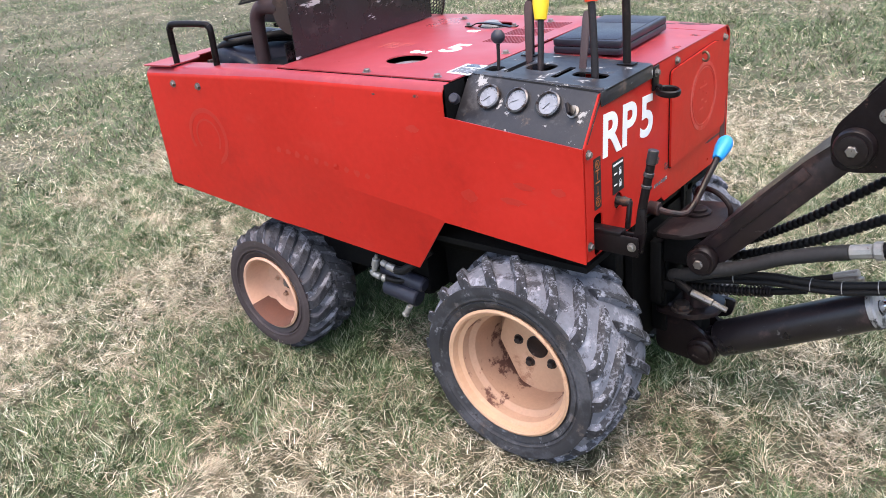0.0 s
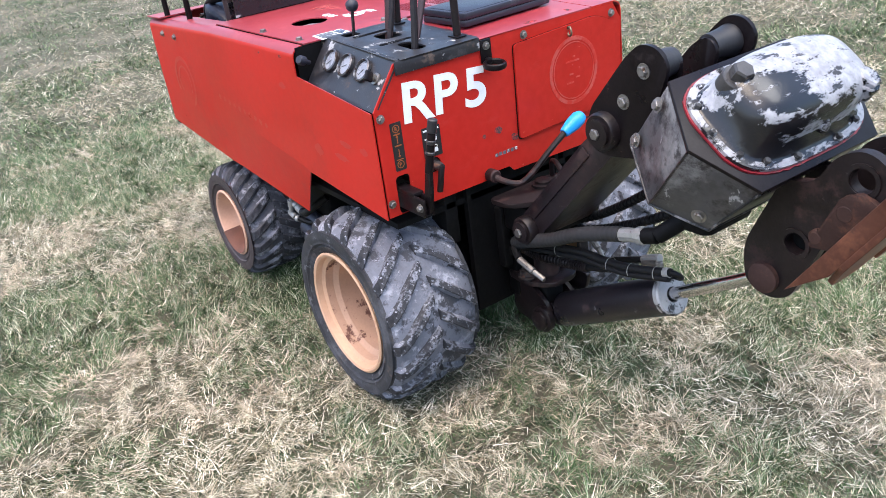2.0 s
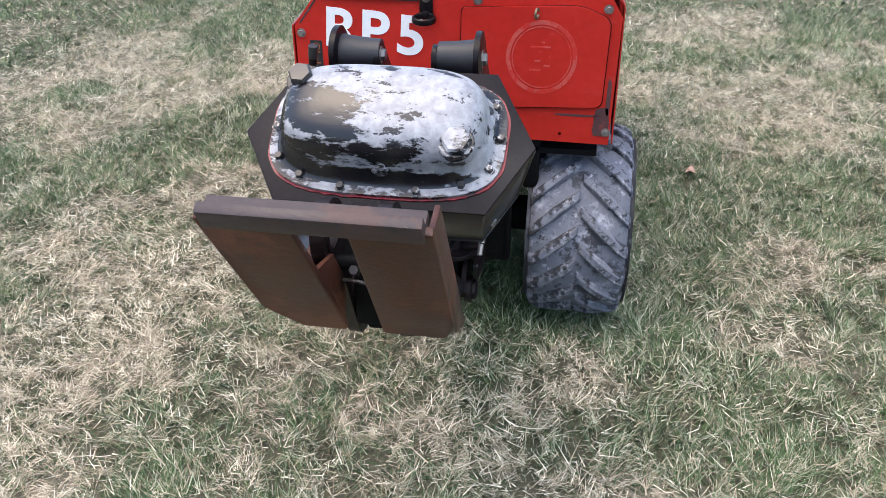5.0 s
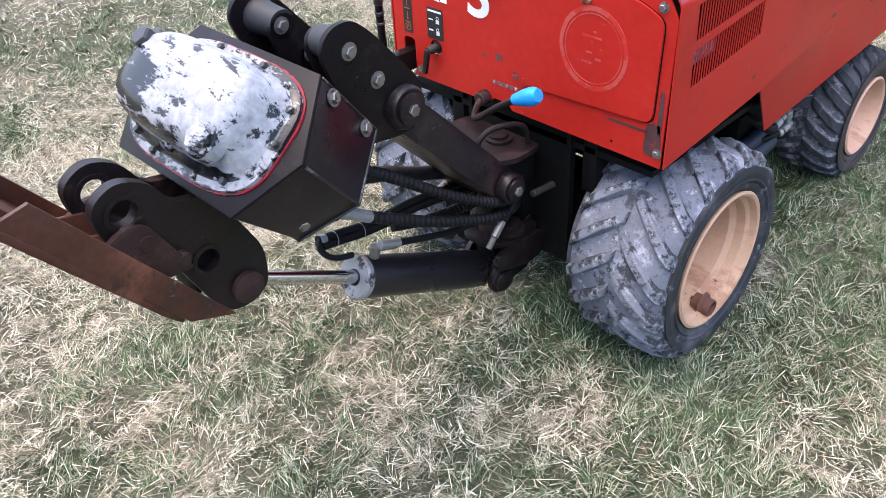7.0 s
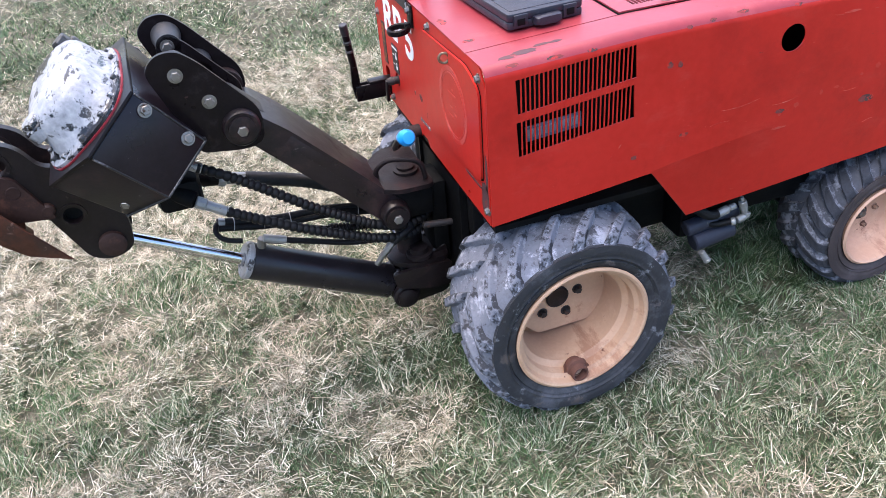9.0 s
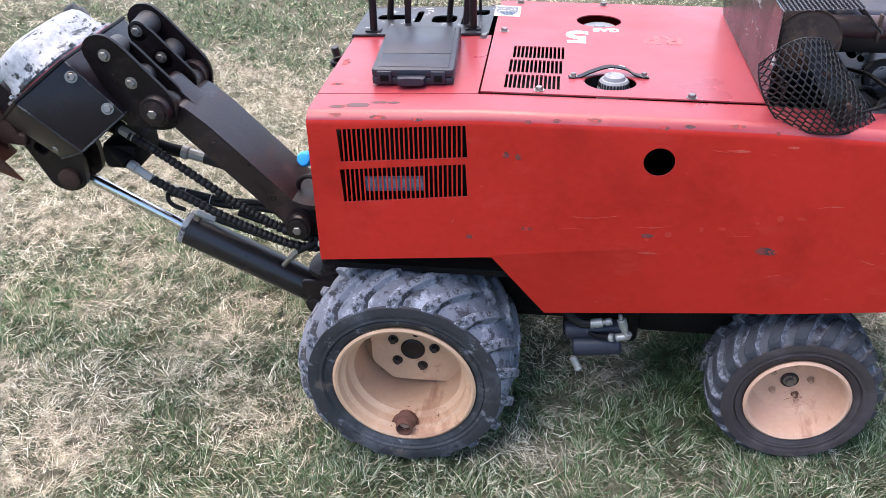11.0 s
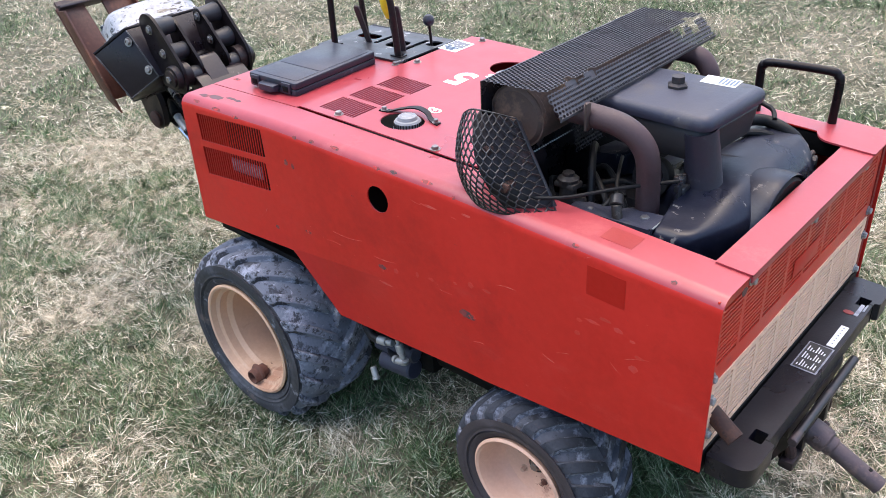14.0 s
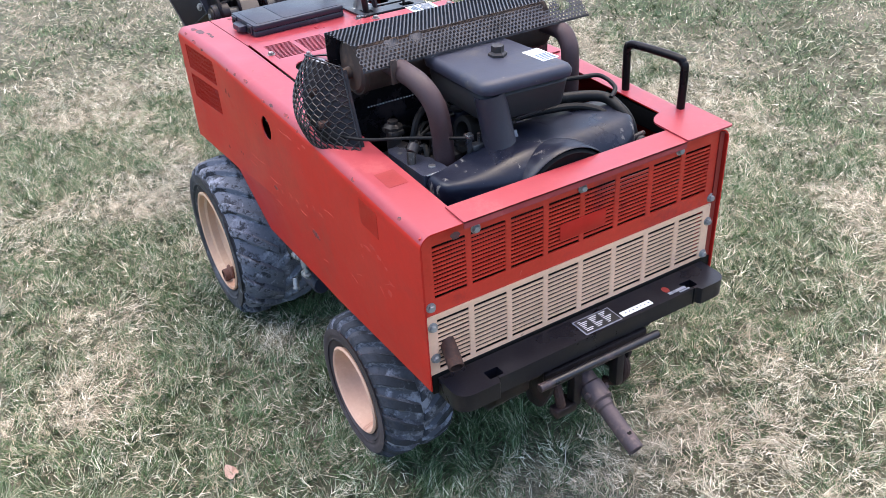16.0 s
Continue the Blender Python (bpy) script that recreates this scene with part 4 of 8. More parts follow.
for k in range(7):
    box(bm, (0.0066, 0.185 + 0.011 * ((k * 3) % 5), 0.72 + 0.011 * k), (0.0072, 0.21 + 0.011 * ((k * 2) % 4), 0.724 + 0.011 * k))
part("decal_residue", bm, M_GHOST, door)
for (cy, cz, cs) in ((-0.045, 0.665, 0.011), (0.006, 0.632, 0.012), (-0.09, 0.66, 0.006)):
    bm = bmesh.new()
    sheet(bm, [(cy + cs * (0.7 + 0.5 * random.random()) * math.cos(a * math.pi / 5), cz + cs * (0.6 + 0.5 * random.random()) * math.sin(a * math.pi / 5)) for a in range(10)], [], lambda u, v, w: Vector((0.0008 + w, u, v)), 0.0008)
    part("paint_scuff", bm, M_CHIP, front)
bm = bmesh.new()
for k in range(6):
    box(bm, (0, -0.062 + k * 0.0125, 0.597 + 0.001 * (k % 2)), (0.0008, -0.053 + k * 0.0125, 0.606))
part("faded_print", bm, M_DIAL_GREY, front)
for k, (cy, cz, ry, rz) in enumerate(((0.363, 0.594, 0.019, 0.040), (0.376, 0.66, 0.005, 0.045), (0.30, 0.612, 0.05, 0.003))):
    rnd = random.Random(300 + k)
    bm = bmesh.new()
    ring = []
    for a in range(24):
        c, s = math.cos(a * math.pi / 12), math.sin(a * math.pi / 12)
        f = 0.9 + 0.22 * rnd.random()
        ring.append((min(0.384, cy + ry * f * math.copysign(abs(c) ** 0.6, c)), max(0.5615, cz + rz * f * math.copysign(abs(s) ** 0.6, s))))
    sheet(bm, ring, [], lambda u, v, w: Vector((0.0008 + w, u, v)), 0.0008)
    part("oxide_stain", bm, M_BROWN_STAIN, front)
for y, z in ((-0.372, 0.785), (-0.376, 0.578), (0.376, 0.572), (0.358, 0.868), (0.059, 0.878), (-0.30, 0.566)):
    bolt(front, (0, y, z), (1, 0, 0), 0.0075)
bm = bmesh.new()
lathe(bm, [(0.011 + 0.003 * math.cos(a * math.pi / 4), 0.003 * math.sin(a * math.pi / 4)) for a in range(8)], (0.014, 0.197, 0.856), (0.3, 1.2, 0.856), 20, closed=True)
part("pull_ring", bm, M_BRASS, front, "brassy pull ring")
# painted letters
for ch, y, z, wide in (("R", -0.3190, 0.760, 1.12), ("P", -0.2290, 0.756, 1.08), ("5", -0.1400, 0.748, 1.12)):
    text_part("letter", ch, M_LETTER, front, basis((0.0008, y, z), (0, 1, -0.07), (0, 0, 1)) @ Matrix.Diagonal((wide, 1, 1, 1)), 0.130, 0.0030)
# black labels
def label_plate(name, y0, z0, y1, z1):
    b = bmesh.new()
    sheet(b, rounded([(y0, z0), (y1, z0), (y1, z1), (y0, z1)], 0.003, 2), [], lambda u, v, w: Vector((0.001 + w, u, v)), 0.001)
    return part(name, b, M_DECAL, front, "black label with orange and white marks")


lab = label_plate("label", -0.352, 0.652, -0.322, 0.768)
for zc, ch in ((0.753, "R"), (0.667, "P")):
    bm = bmesh.new()
    sheet(bm, circle(-0.337, zc, 0.0095), [circle(-0.337, zc, 0.0078)], lambda u, v, w: Vector((0.0016 + w, u, v)), 0.0006)
    part("ring_mark", bm, M_ORANGE_INK, lab)
    text_part("letter", ch, M_ORANGE_INK, lab, basis((0.0013, -0.341, zc - 0.0045), (0, 1, 0), (0, 0, 1)), 0.0125, 0.0003, 0.0003)
bm = bmesh.new()
for z0, z1, hw in ((0.718, 0.738, 0.001), (0.684, 0.704, 0.001), (0.711, 0.714, 0.009), (0.738, 0.741, 0.009), (0.678, 0.680, 0.009), (0.732, 0.735, 0.003), (0.686, 0.689, 0.003)):
    box(bm, (0.001, -0.337 - hw, z0), (0.0016, -0.337 + hw, z1))
part("arrow_marks", bm, M_ORANGE_INK, lab)
lab = label_plate("label", -0.27, 0.657, -0.218, 0.732)
bm = bmesh.new()
for y0, y1, z0, z1 in ((-0.266, -0.222, 0.722, 0.7265), (-0.264, -0.25, 0.702, 0.705), (-0.264, -0.25, 0.676, 0.679), (-0.240, -0.230, 0.696, 0.705), (-0.240, -0.230, 0.668, 0.677)):
    box(bm, (0.001, y0, z0), (0.0016, y1, z1))
for zc in (0.709, 0.681):
    sheet(bm, circle(-0.235, zc, 0.0045, n=12), [circle(-0.235, zc, 0.0032, n=12)], lambda u, v, w: Vector((0.0016 + w, u, v)), 0.0006)
part("white_marks", bm, M_WHITE, lab)
# key in its hole
bm = bmesh.new()
lathe(bm, [(0, -0.03), (0.017, -0.03), (0.017, -0.004), (0.010, -0.004), (0.010, 0.012), (0.012, 0.013), (0.0085, 0.03), (0, 0.03)], (0, -0.244, 0.636), (1, -0.244, 0.636), 16)
knob = part("valve_stem", bm, M_IRON, front)
bm = bmesh.new()
box(bm, (0.024, -0.252, 0.575), (0.034, -0.238, 0.64), 0.003, m=Matrix.Translation((0, -0.244, 0.636)) @ Matrix.Rotation(-0.22, 4, "X") @ Matrix.Translation((0, 0.244, -0.636)))
part("valve_handle", bm, M_BLACK_OLD, knob)
# ring hook below the roof edge
bm = bmesh.new()
box(bm, (0.001, -0.078, 0.84), (0.006, -0.046, 0.895), 0.002)
box(bm, (0.004, -0.070, 0.838), (0.018, -0.054, 0.852), 0.003)
lathe(bm, [(0.024 + 0.005 * math.cos(a * math.pi / 4), 0.008 * math.sin(a * math.pi / 4)) for a in range(8)], (0.034, -0.062, 0.838), (0.034 + 0.10, -0.062, 0.838 + 1), 24, closed=True)
hook = part("rope_ring", bm, M_BLACK, tractor, "black ring bracket at the front edge")
bolt(hook, (0.006, -0.062, 0.880), (1, 0, 0), 0.007)

# parking lever in its slot
bm = bmesh.new()
box(bm, (-0.02, -0.352, 0.560), (0.100, -0.344, 0.606), 0.004)
box(bm, (-0.02, -0.330, 0.560), (0.100, -0.322, 0.606), 0.004)
box(bm, (-0.02, -0.352, 0.60), (0.06, -0.322, 0.612), 0.003)
bracket = part("lever_bracket", bm, M_BLACK, tractor, "black lever bracket")
bolt(bracket, (0.086, -0.353, 0.584), (0, -1, 0), 0.007)
bm = bmesh.new()
prism(bm, rounded([(0.070, 0.563), (0.100, 0.563), (0.108, 0.61), (0.106, 0.675), (0.090, 0.675), (0.084, 0.61)], 0.008), lambda u, v, w: Vector((u, -0.342 + w + (v - 0.563) * 0.12, v)), 0.010, 0.002)
g0, g1 = Vector((0.097, -0.325, 0.665)), Vector((0.114, -0.308, 0.786))
rod(bm, g0, g1, 0.0095, 14)
lev = part("parking_lever", bm, M_BLACK, bracket, "black parking lever with a worn grip")
for f0, f1 in ((0.78, 1.03), (0.56, 0.64), (0.36, 0.42)):
    bm = bmesh.new()
    rod(bm, g0.lerp(g1, f0), g0.lerp(g1, f1), 0.0112, 14)
    part("grip_band", bm, M_CONSOLE, lev)

# console: sloping dial panel and black top plate
top_front = 0.901
bm = bmesh.new()
def to_console(u, v, w):
    return Vector((u, v, roof(u) + 0.007 + w))


lever_slots = [rounded([(-0.035, -0.235), (-0.035, -0.195), (-0.118, -0.195), (-0.118, -0.235)], 0.018),
               rounded([(-0.135, -0.262), (-0.135, -0.17), (-0.152, -0.17), (-0.152, -0.262)], 0.007),
               rounded([(-0.180, -0.225), (-0.180, -0.165), (-0.245, -0.165), (-0.245, -0.225)], 0.022),
               rounded([(-0.258, -0.262), (-0.258, -0.15), (-0.276, -0.15), (-0.276, -0.262)], 0.007),
               rounded([(-0.288, -0.268), (-0.288, -0.225), (-0.325, -0.225), (-0.325, -0.268)], 0.01)]
sheet(bm, rounded([(0.006, -0.312), (0.006, -0.078), (-0.335, -0.078), (-0.338, -0.30)], 0.012), lever_slots, to_console, 0.004, [[(-0.36, -0.5), (-0.36, 0.5)]])
box(bm, (0.002, -0.318, 0.872), (0.006, -0.080, 0.903), 0.001)
part("console_plate", bm, M_CONSOLE, tractor, "scuffed black console plate with lever slots")
dial_o, dial_r, dial_u = Vector((-0.345, -0.372, 0.815)), Vector((0.345, -0.004, -0.006)), Vector((0.0, 0.072, 0.098))
bm = bmesh.new()
dl = dial_r.length
du = dial_u.length
dm = basis(dial_o, dial_r, dial_u)
sheet(bm, [(0.0, 0.0), (dl, -0.012), (dl, du), (0.0, du + 0.004)], [circle(k, 0.073, 0.0255) for k in (0.076, 0.151, 0.231)], lambda u, v, w: dm @ Vector((u, v, w)), 0.004)
dial = part("dial_panel", bm, M_CONSOLE, tractor, "scuffed sloping dial panel with three gauges")
bm = bmesh.new()
box(bm, (-0.352, -0.385, 0.80), (-0.349, -0.31, 0.908))
box(bm, (-0.352, -0.31, 0.79), (-0.008, -0.306, 0.895))
part("panel_cheek", bm, M_DARK, dial)
for k in (0.076, 0.151, 0.231):
    c = dm @ Vector((k, 0.073, 0))
    n = (dm.to_3x3() @ Vector((0, 0, 1))).normalized()
    bm = bmesh.new()
    lathe(bm, [(0.0255, -0.03), (0.0255, 0.0), (0.029, 0.001), (0.029, 0.009), (0.0255, 0.011), (0.0235, 0.008), (0.0235, -0.03)], c, c + n, 28, closed=True)
    g = part("gauge", bm, M_BEZEL, dial, "round gauge with a pale face")
    bm = bmesh.new()
    lathe(bm, [(0, 0.004), (0.0236, 0.004), (0.0236, 0.0), (0, 0.0)], c, c + n, 28)
    part("gauge_face", bm, M_FACE, g)
    bm = bmesh.new()
    ang = (2.3, 2.0, 2.45)[int(k * 11) % 3]
    box(bm, (-0.0005, -0.004, 0.0045), (0.0005, 0.016, 0.0052), m=basis(c, dm.to_3x3() @ Vector((math.cos(ang), math.sin(ang), 0)), dm.to_3x3() @ Vector((-math.sin(ang), math.cos(ang), 0))))
    for q in range(9):
        a = -0.6 + q * 0.54
        p = Matrix.Translation(c) @ dm.to_3x3().to_4x4()
        box(bm, (0.0180, -0.0004, 0.0045), (0.0210, 0.0004, 0.0050), m=p @ Matrix.Rotation(a, 4, "Z"))
    part("needle_and_marks", bm, M_DECAL, g)
bm = bmesh.new()
c = dm @ Vector((0.293, 0.064, 0))
n = (dm.to_3x3() @ Vector((0, 0, 1))).normalized()
lathe(bm, [(0, 0.0), (0.014, 0.0), (0.014, 0.004), (0.009, 0.005), (0.009, 0.012), (0, 0.012)], c, c + n, 18)
key = part("ignition_switch", bm, M_ZINC, dial)
bm = bmesh.new()
box(bm, (-0.004, -0.014, 0.012), (0.004, 0.010, 0.032), 0.002, m=basis(c, dial_r, dial_u) @ Matrix.Rotation(0.5, 4, "Z"))
part("ignition_key", bm, M_BLACK, key)
bm = bmesh.new()
c = Vector((-0.335, -0.36, 0.868))
lathe(bm, [(0, 0), (0.006, 0), (0.006, 0.016), (0.012, 0.02), (0.0125, 0.034), (0.009, 0.04), (0, 0.04)], c, c + Vector((0.4, -1, 0.5)), 16)
part("choke_knob", bm, M_PLASTIC, dial)

# levers
def lever(foot, tip, r, knob_mat, shape, label):
    b = bmesh.new()
    tube(b, [foot, tuple(Vector(foot).lerp(Vector(tip), 0.5) + Vector((0.002, 0.0, 0))), tip], r, 10, 4)
    lv = part("lever", b, M_BLACK_OLD, tractor, label)
    if shape:
        b = bmesh.new()
        d = (Vector(tip) - Vector(foot)).normalized()
        lathe(b, shape, Vector(tip) - d * shape[-1][1] * 0.3, Vector(tip) + d, 20)
        part("knob", b, knob_mat, lv)
    return lv


grip_shape = [(0, 0), (0.0135, 0.0), (0.0145, 0.004), (0.019, 0.034), (0.019, 0.054), (0.015, 0.063), (0, 0.064)]
lever((-0.062, -0.222, 0.86), (-0.092, -0.176, 1.075), 0.0085, M_KNOB_RED, grip_shape, "black lever with an orange-red grip")
lever((-0.222, -0.195, 0.86), (-0.243, -0.14, 1.025), 0.0075, M_YELLOW, grip_shape, "black lever with a yellow grip")
lever((-0.303, -0.247, 0.86), (-0.303, -0.232, 0.978), 0.0042, M_PLASTIC, [(0, 0), (0.009, 0.002), (0.015, 0.009), (0.0165, 0.016), (0.015, 0.024), (0.008, 0.031), (0, 0.032)], "thin rod lever with a black ball knob")
for foot, tip in (((-0.118, -0.185, 0.87), (-0.132, -0.122, 1.025)), ((-0.268, -0.165, 0.87), (-0.285, -0.125, 1.045))):
    b = bmesh.new()
    m, n = frame_to(foot, tip)
    prism(b, rounded([(-0.007, 0), (0.007, 0), (0.0095, n * 0.9), (0.007, n), (-0.007, n), (-0.0095, n * 0.9)], 0.004), lambda u, v, w: m @ Vector((u, -0.003 + w, v)), 0.006, 0.0015)
    part("lever", b, M_EXHAUST, tractor, "flat dark steel lever")
bm = bmesh.new()
tube(bm, [(-0.045, -0.105, 0.895), (-0.047, -0.103, 1.04), (-0.055, -0.101, 1.068), (-0.085, -0.099, 1.083), (-0.25, -0.095, 1.097), (-0.28, -0.096, 1.085), (-0.293, -0.10, 1.055), (-0.295, -0.113, 0.895)], 0.0095, 12, 5)
bail = part("lever_guard_bar", bm, M_BLACK_OLD, tractor, "bent black guard bar over the levers")
for gx, gy in ((-0.045, -0.105), (-0.295, -0.113)):
    bm = bmesh.new()
    box(bm, (gx - 0.02, gy - 0.014, roof(gx) + 0.007), (gx + 0.02, gy + 0.014, roof(gx) + 0.011), 0.002)
    part("foot_plate", bm, M_BLACK, bail)

# roof: front deck, hood panel, rear rail
def to_roof(lift):
    return lambda u, v, w: Vector((u, v, roof(u) + lift + w))


bm = bmesh.new()
sheet(bm, [(0.0, -0.085), (0.0, 0.289), (-0.343, 0.289), (-0.343, -0.085)], [], to_roof(0.0), 0.003)
deck = part("front_deck", bm, M_RED_TOP, tractor, "red front deck, pinkish sky sheen in its colour")
hood_holes = [circle(-0.605, -0.209, 0.056, 0.050), circle(-0.618, 0.208, 0.055, 0.046)]
for j in range(3):
    ya, yb = 0.262 - 0.092 * j, 0.262 - 0.092 * j - 0.078
    for k in range(13):
        xx = -0.395 - 0.0092 * k - 0.004 * j
        hood_holes.append([(xx, ya), (xx - 0.0062, ya), (xx - 0.0062, yb), (xx, yb)])
bm = bmesh.new()
sheet(bm, [(-0.348, -0.360), (-0.348, 0.287), (-0.93, 0.287), (-0.93, -0.360)], hood_holes, to_roof(0.004), 0.003, [[(-0.36, -0.5), (-0.36, 0.5)], [(-0.92, -0.5), (-0.92, 0.5)]])
hood = part("hood_panel", bm, M_RED_TOP, tractor, "red hood panel, sky sheen in its colour, with vent slots and filler holes")
for hx, hy in ((-0.469, 0.268), (-0.779, 0.276), (-0.40, -0.345), (-0.62, -0.345), (-0.372, -0.105)):
    bolt(hood, (hx, hy, roof(hx) + 0.004), (0, 0, 1), 0.008)
for k, (cx, cy, rx, ry) in enumerate(((-0.03, 0.235, 0.016, 0.008), (-0.02, 0.10, 0.010, 0.02))):
    chip(deck, lambda u, q, w: Vector((u, q, roof(u) + w)), cx, cy, rx, ry, M_CHIP, 200 + k)
bolt(deck, (-0.325, -0.07, roof(-0.325)), (0, 0, 1), 0.008)
bm = bmesh.new()
box(bm, (-0.9, -0.33, 0.60), (-0.36, 0.26, 0.84), 0.02)
part("fuel_tank", bm, M_DARK, tractor, "dark tank under the hood")
# filler cap with its strap, and the gas cap
fx, fy, fz = -0.626, 0.200, roof(-0.626) - 0.010
bm = bmesh.new()
lathe(bm, [(0.034, -0.06), (0.034, 0.0), (0.031, 0.002), (0.031, 0.014), (0.028, 0.018), (0.024, 0.019), (0.021, 0.026), (0.014, 0.028), (0.010, 0.026), (0, 0.026)], (fx, fy, fz), (fx, fy, 2), 28)
cap = part("filler_cap", bm, M_FUEL, hood, "ribbed grey filler cap")
bm = bmesh.new()
for k in range(28):
    a = 2 * math.pi * k / 28
    rod(bm, (fx + 0.031 * math.cos(a), fy + 0.031 * math.sin(a), fz), (fx + 0.031 * math.cos(a), fy + 0.031 * math.sin(a), fz + 0.014), 0.002, 6)
part("cap_ribs", bm, M_IRON, cap)
bm = bmesh.new()
path = smooth_path([(-0.530, 0.190, 0.915), (-0.552, 0.186, 0.915), (-0.578, 0.172, 0.922), (-0.615, 0.158, 0.929), (-0.650, 0.160, 0.926), (-0.672, 0.170, 0.917), (-0.700, 0.176, 0.914)], 4)
prev = None
for i, p in enumerate(path):
    row = [bm.verts.new(p + Vector((0.001, -0.008, 0))), bm.verts.new(p + Vector((-0.001, 0.008, 0))), bm.verts.new(p + Vector((-0.001, 0.008, -0.003))), bm.verts.new(p + Vector((0.001, -0.008, -0.003)))]
    if prev:
        for a in range(4):
            bm.faces.new((prev[a], prev[(a + 1) % 4], row[(a + 1) % 4], row[a]))
    else:
        bm.faces.new(row)
    prev = row
bm.faces.new(prev)
strap = part("cap_strap", bm, M_BLACK, cap, "thin black strap")
for sx, sy in ((-0.540, 0.188), (-0.690, 0.174)):
    bolt(strap, (sx, sy, 0.9145), (0, 0, 1), 0.006)
bm = bmesh.new()
lathe(bm, [(0.046, -0.08), (0.046, -0.016), (0.042, -0.011), (0.016, -0.009), (0.013, -0.005), (0, -0.005)], (-0.607, -0.206, roof(-0.61)), (-0.607, -0.206, 2), 28)
part("gas_cap", bm, M_FUEL, hood, "grey fuel cap in its well")
# painted marks on the hood
# these read from the operator's end, so they run towards the engine
def roof_text_back(ch, x, y, size, mat, bold=0.002):
    return text_part("letter", ch, mat, hood, basis((x, y, roof(x) + 0.0046), (1, 0, 0), (0, 1, 0)), size, bold, 0.0004)


roof_text_back("5", -0.578, -0.118, 0.118, M_LETTER, 0.004)
roof_text_back("RP", -0.800, -0.105, 0.085, M_PINK, 0.002)
roof_text_back("GAS", -0.652, -0.147, 0.034, M_LETTER, 0.0012)
roof_text_back("GS", -0.655, 0.108, 0.034, M_LETTER, 0.001)
bm = bmesh.new()
sheet(bm, rounded([(-0.335, -0.313), (-0.335, -0.225), (-0.404, -0.222), (-0.404, -0.306)], 0.003, 2), [], to_roof(0.0052), 0.001)
st = part("warning_sticker", bm, M_WHITE, hood, "white warning sticker with a grey picture")
bm = bmesh.new()
sheet(bm, [(-0.342, -0.303), (-0.342, -0.258), (-0.397, -0.256), (-0.397, -0.298)], [], to_roof(0.0058), 0.0006)
part("sticker_picture", bm, M_DIAL_GREY, st)
bm = bmesh.new()
for k in range(3):
    box(bm, (-0.395 + 0.004 * k, -0.250 + 0.008 * k, roof(-0.37) + 0.0058), (-0.345 - 0.008 * k, -0.246 + 0.008 * k, roof(-0.37) + 0.0068))
part("sticker_bars", bm, M_BLUEGREY, st)

# rear rail, its left flap and carrying handle
bm = bmesh.new()
sheet(bm, [(-1.428, -0.262), (-1.428, 0.30), (BACK - 0.004, 0.30), (BACK - 0.004, -0.262)], [], to_roof(0.004), 0.003)
box(bm, (BACK - 0.004, -0.262, 0.871), (BACK - 0.001, 0.30, roof(BACK) + 0.004))
rail = part("rear_rail", bm, M_RED_TOP, tractor, "red rear top rail")
bm = bmesh.new()
sheet(bm, [(0.318 + 0.012 * (0.6 + 0.5 * random.random()) * math.cos(a * math.pi / 6), 0.864 + 0.009 * (0.6 + 0.5 * random.random()) * math.sin(a * math.pi / 6)) for a in range(12)], [], lambda u, v, w: Vector((BACK - 0.0015 - w, u, v)), 0.0006)
part("paint_scuff", bm, M_BROWN_STAIN, rail)
bm = bmesh.new()
sheet(bm, rounded([(-1.36, -0.395), (-1.36, -0.30), (-1.385, -0.262), (BACK - 0.006, -0.262), (BACK - 0.006, -0.395)], [0.004, 0.03, 0.02, 0.004, 0.004]), [], to_roof(0.008), 0.004)
part("corner_plate", bm, M_RED_TOP, tractor, "red corner plate under the handle")
bm = bmesh.new()
tube(bm, [(-1.211, -0.342, 0.84), (-1.206, -0.342, 0.985), (-1.212, -0.342, 1.0), (-1.230, -0.344, 1.008), (-1.348, -0.358, 1.008), (-1.366, -0.360, 0.999), (-1.372, -0.361, 0.98), (-1.370, -0.361, 0.84)], 0.0095, 12, 4)
part("carrying_handle", bm, M_BLACK, tractor, "bent black carrying handle")

# rear grille
gx = BACK + 0.012
def grille(name, z0, z1, cols, slats, mat, label, x, foot=0.012):
    b = bmesh.new()
    y0, y1, e = -0.374, 0.389, 0.012
    head = z1 - 0.850 if z1 > 0.86 else e
    box(b, (x - 0.003, y0, z1 - head), (x, y1, z1))
    box(b, (x - 0.003, y0, z0), (x, y1, z0 + foot))
    z0 += foot - e
    z1 += e - head
    for k in range(cols + 1):
        yc = y0 + e + (y1 - y0 - 2 * e) * k / cols
        hw = 0.006 if 0 < k < cols else e
        box(b, (x - 0.003, max(y0, yc - hw), z0 + e), (x, min(y1, yc + hw), z1 - e))
    for k in range(1, slats):
        zc = z0 + e + (z1 - z0 - 2 * e) * k / slats
        box(b, (x - 0.0026, y0 + e, zc - 0.0024), (x + 0.0004, y1 - e, zc + 0.0024))
    return part(name, b, mat, tractor, label)


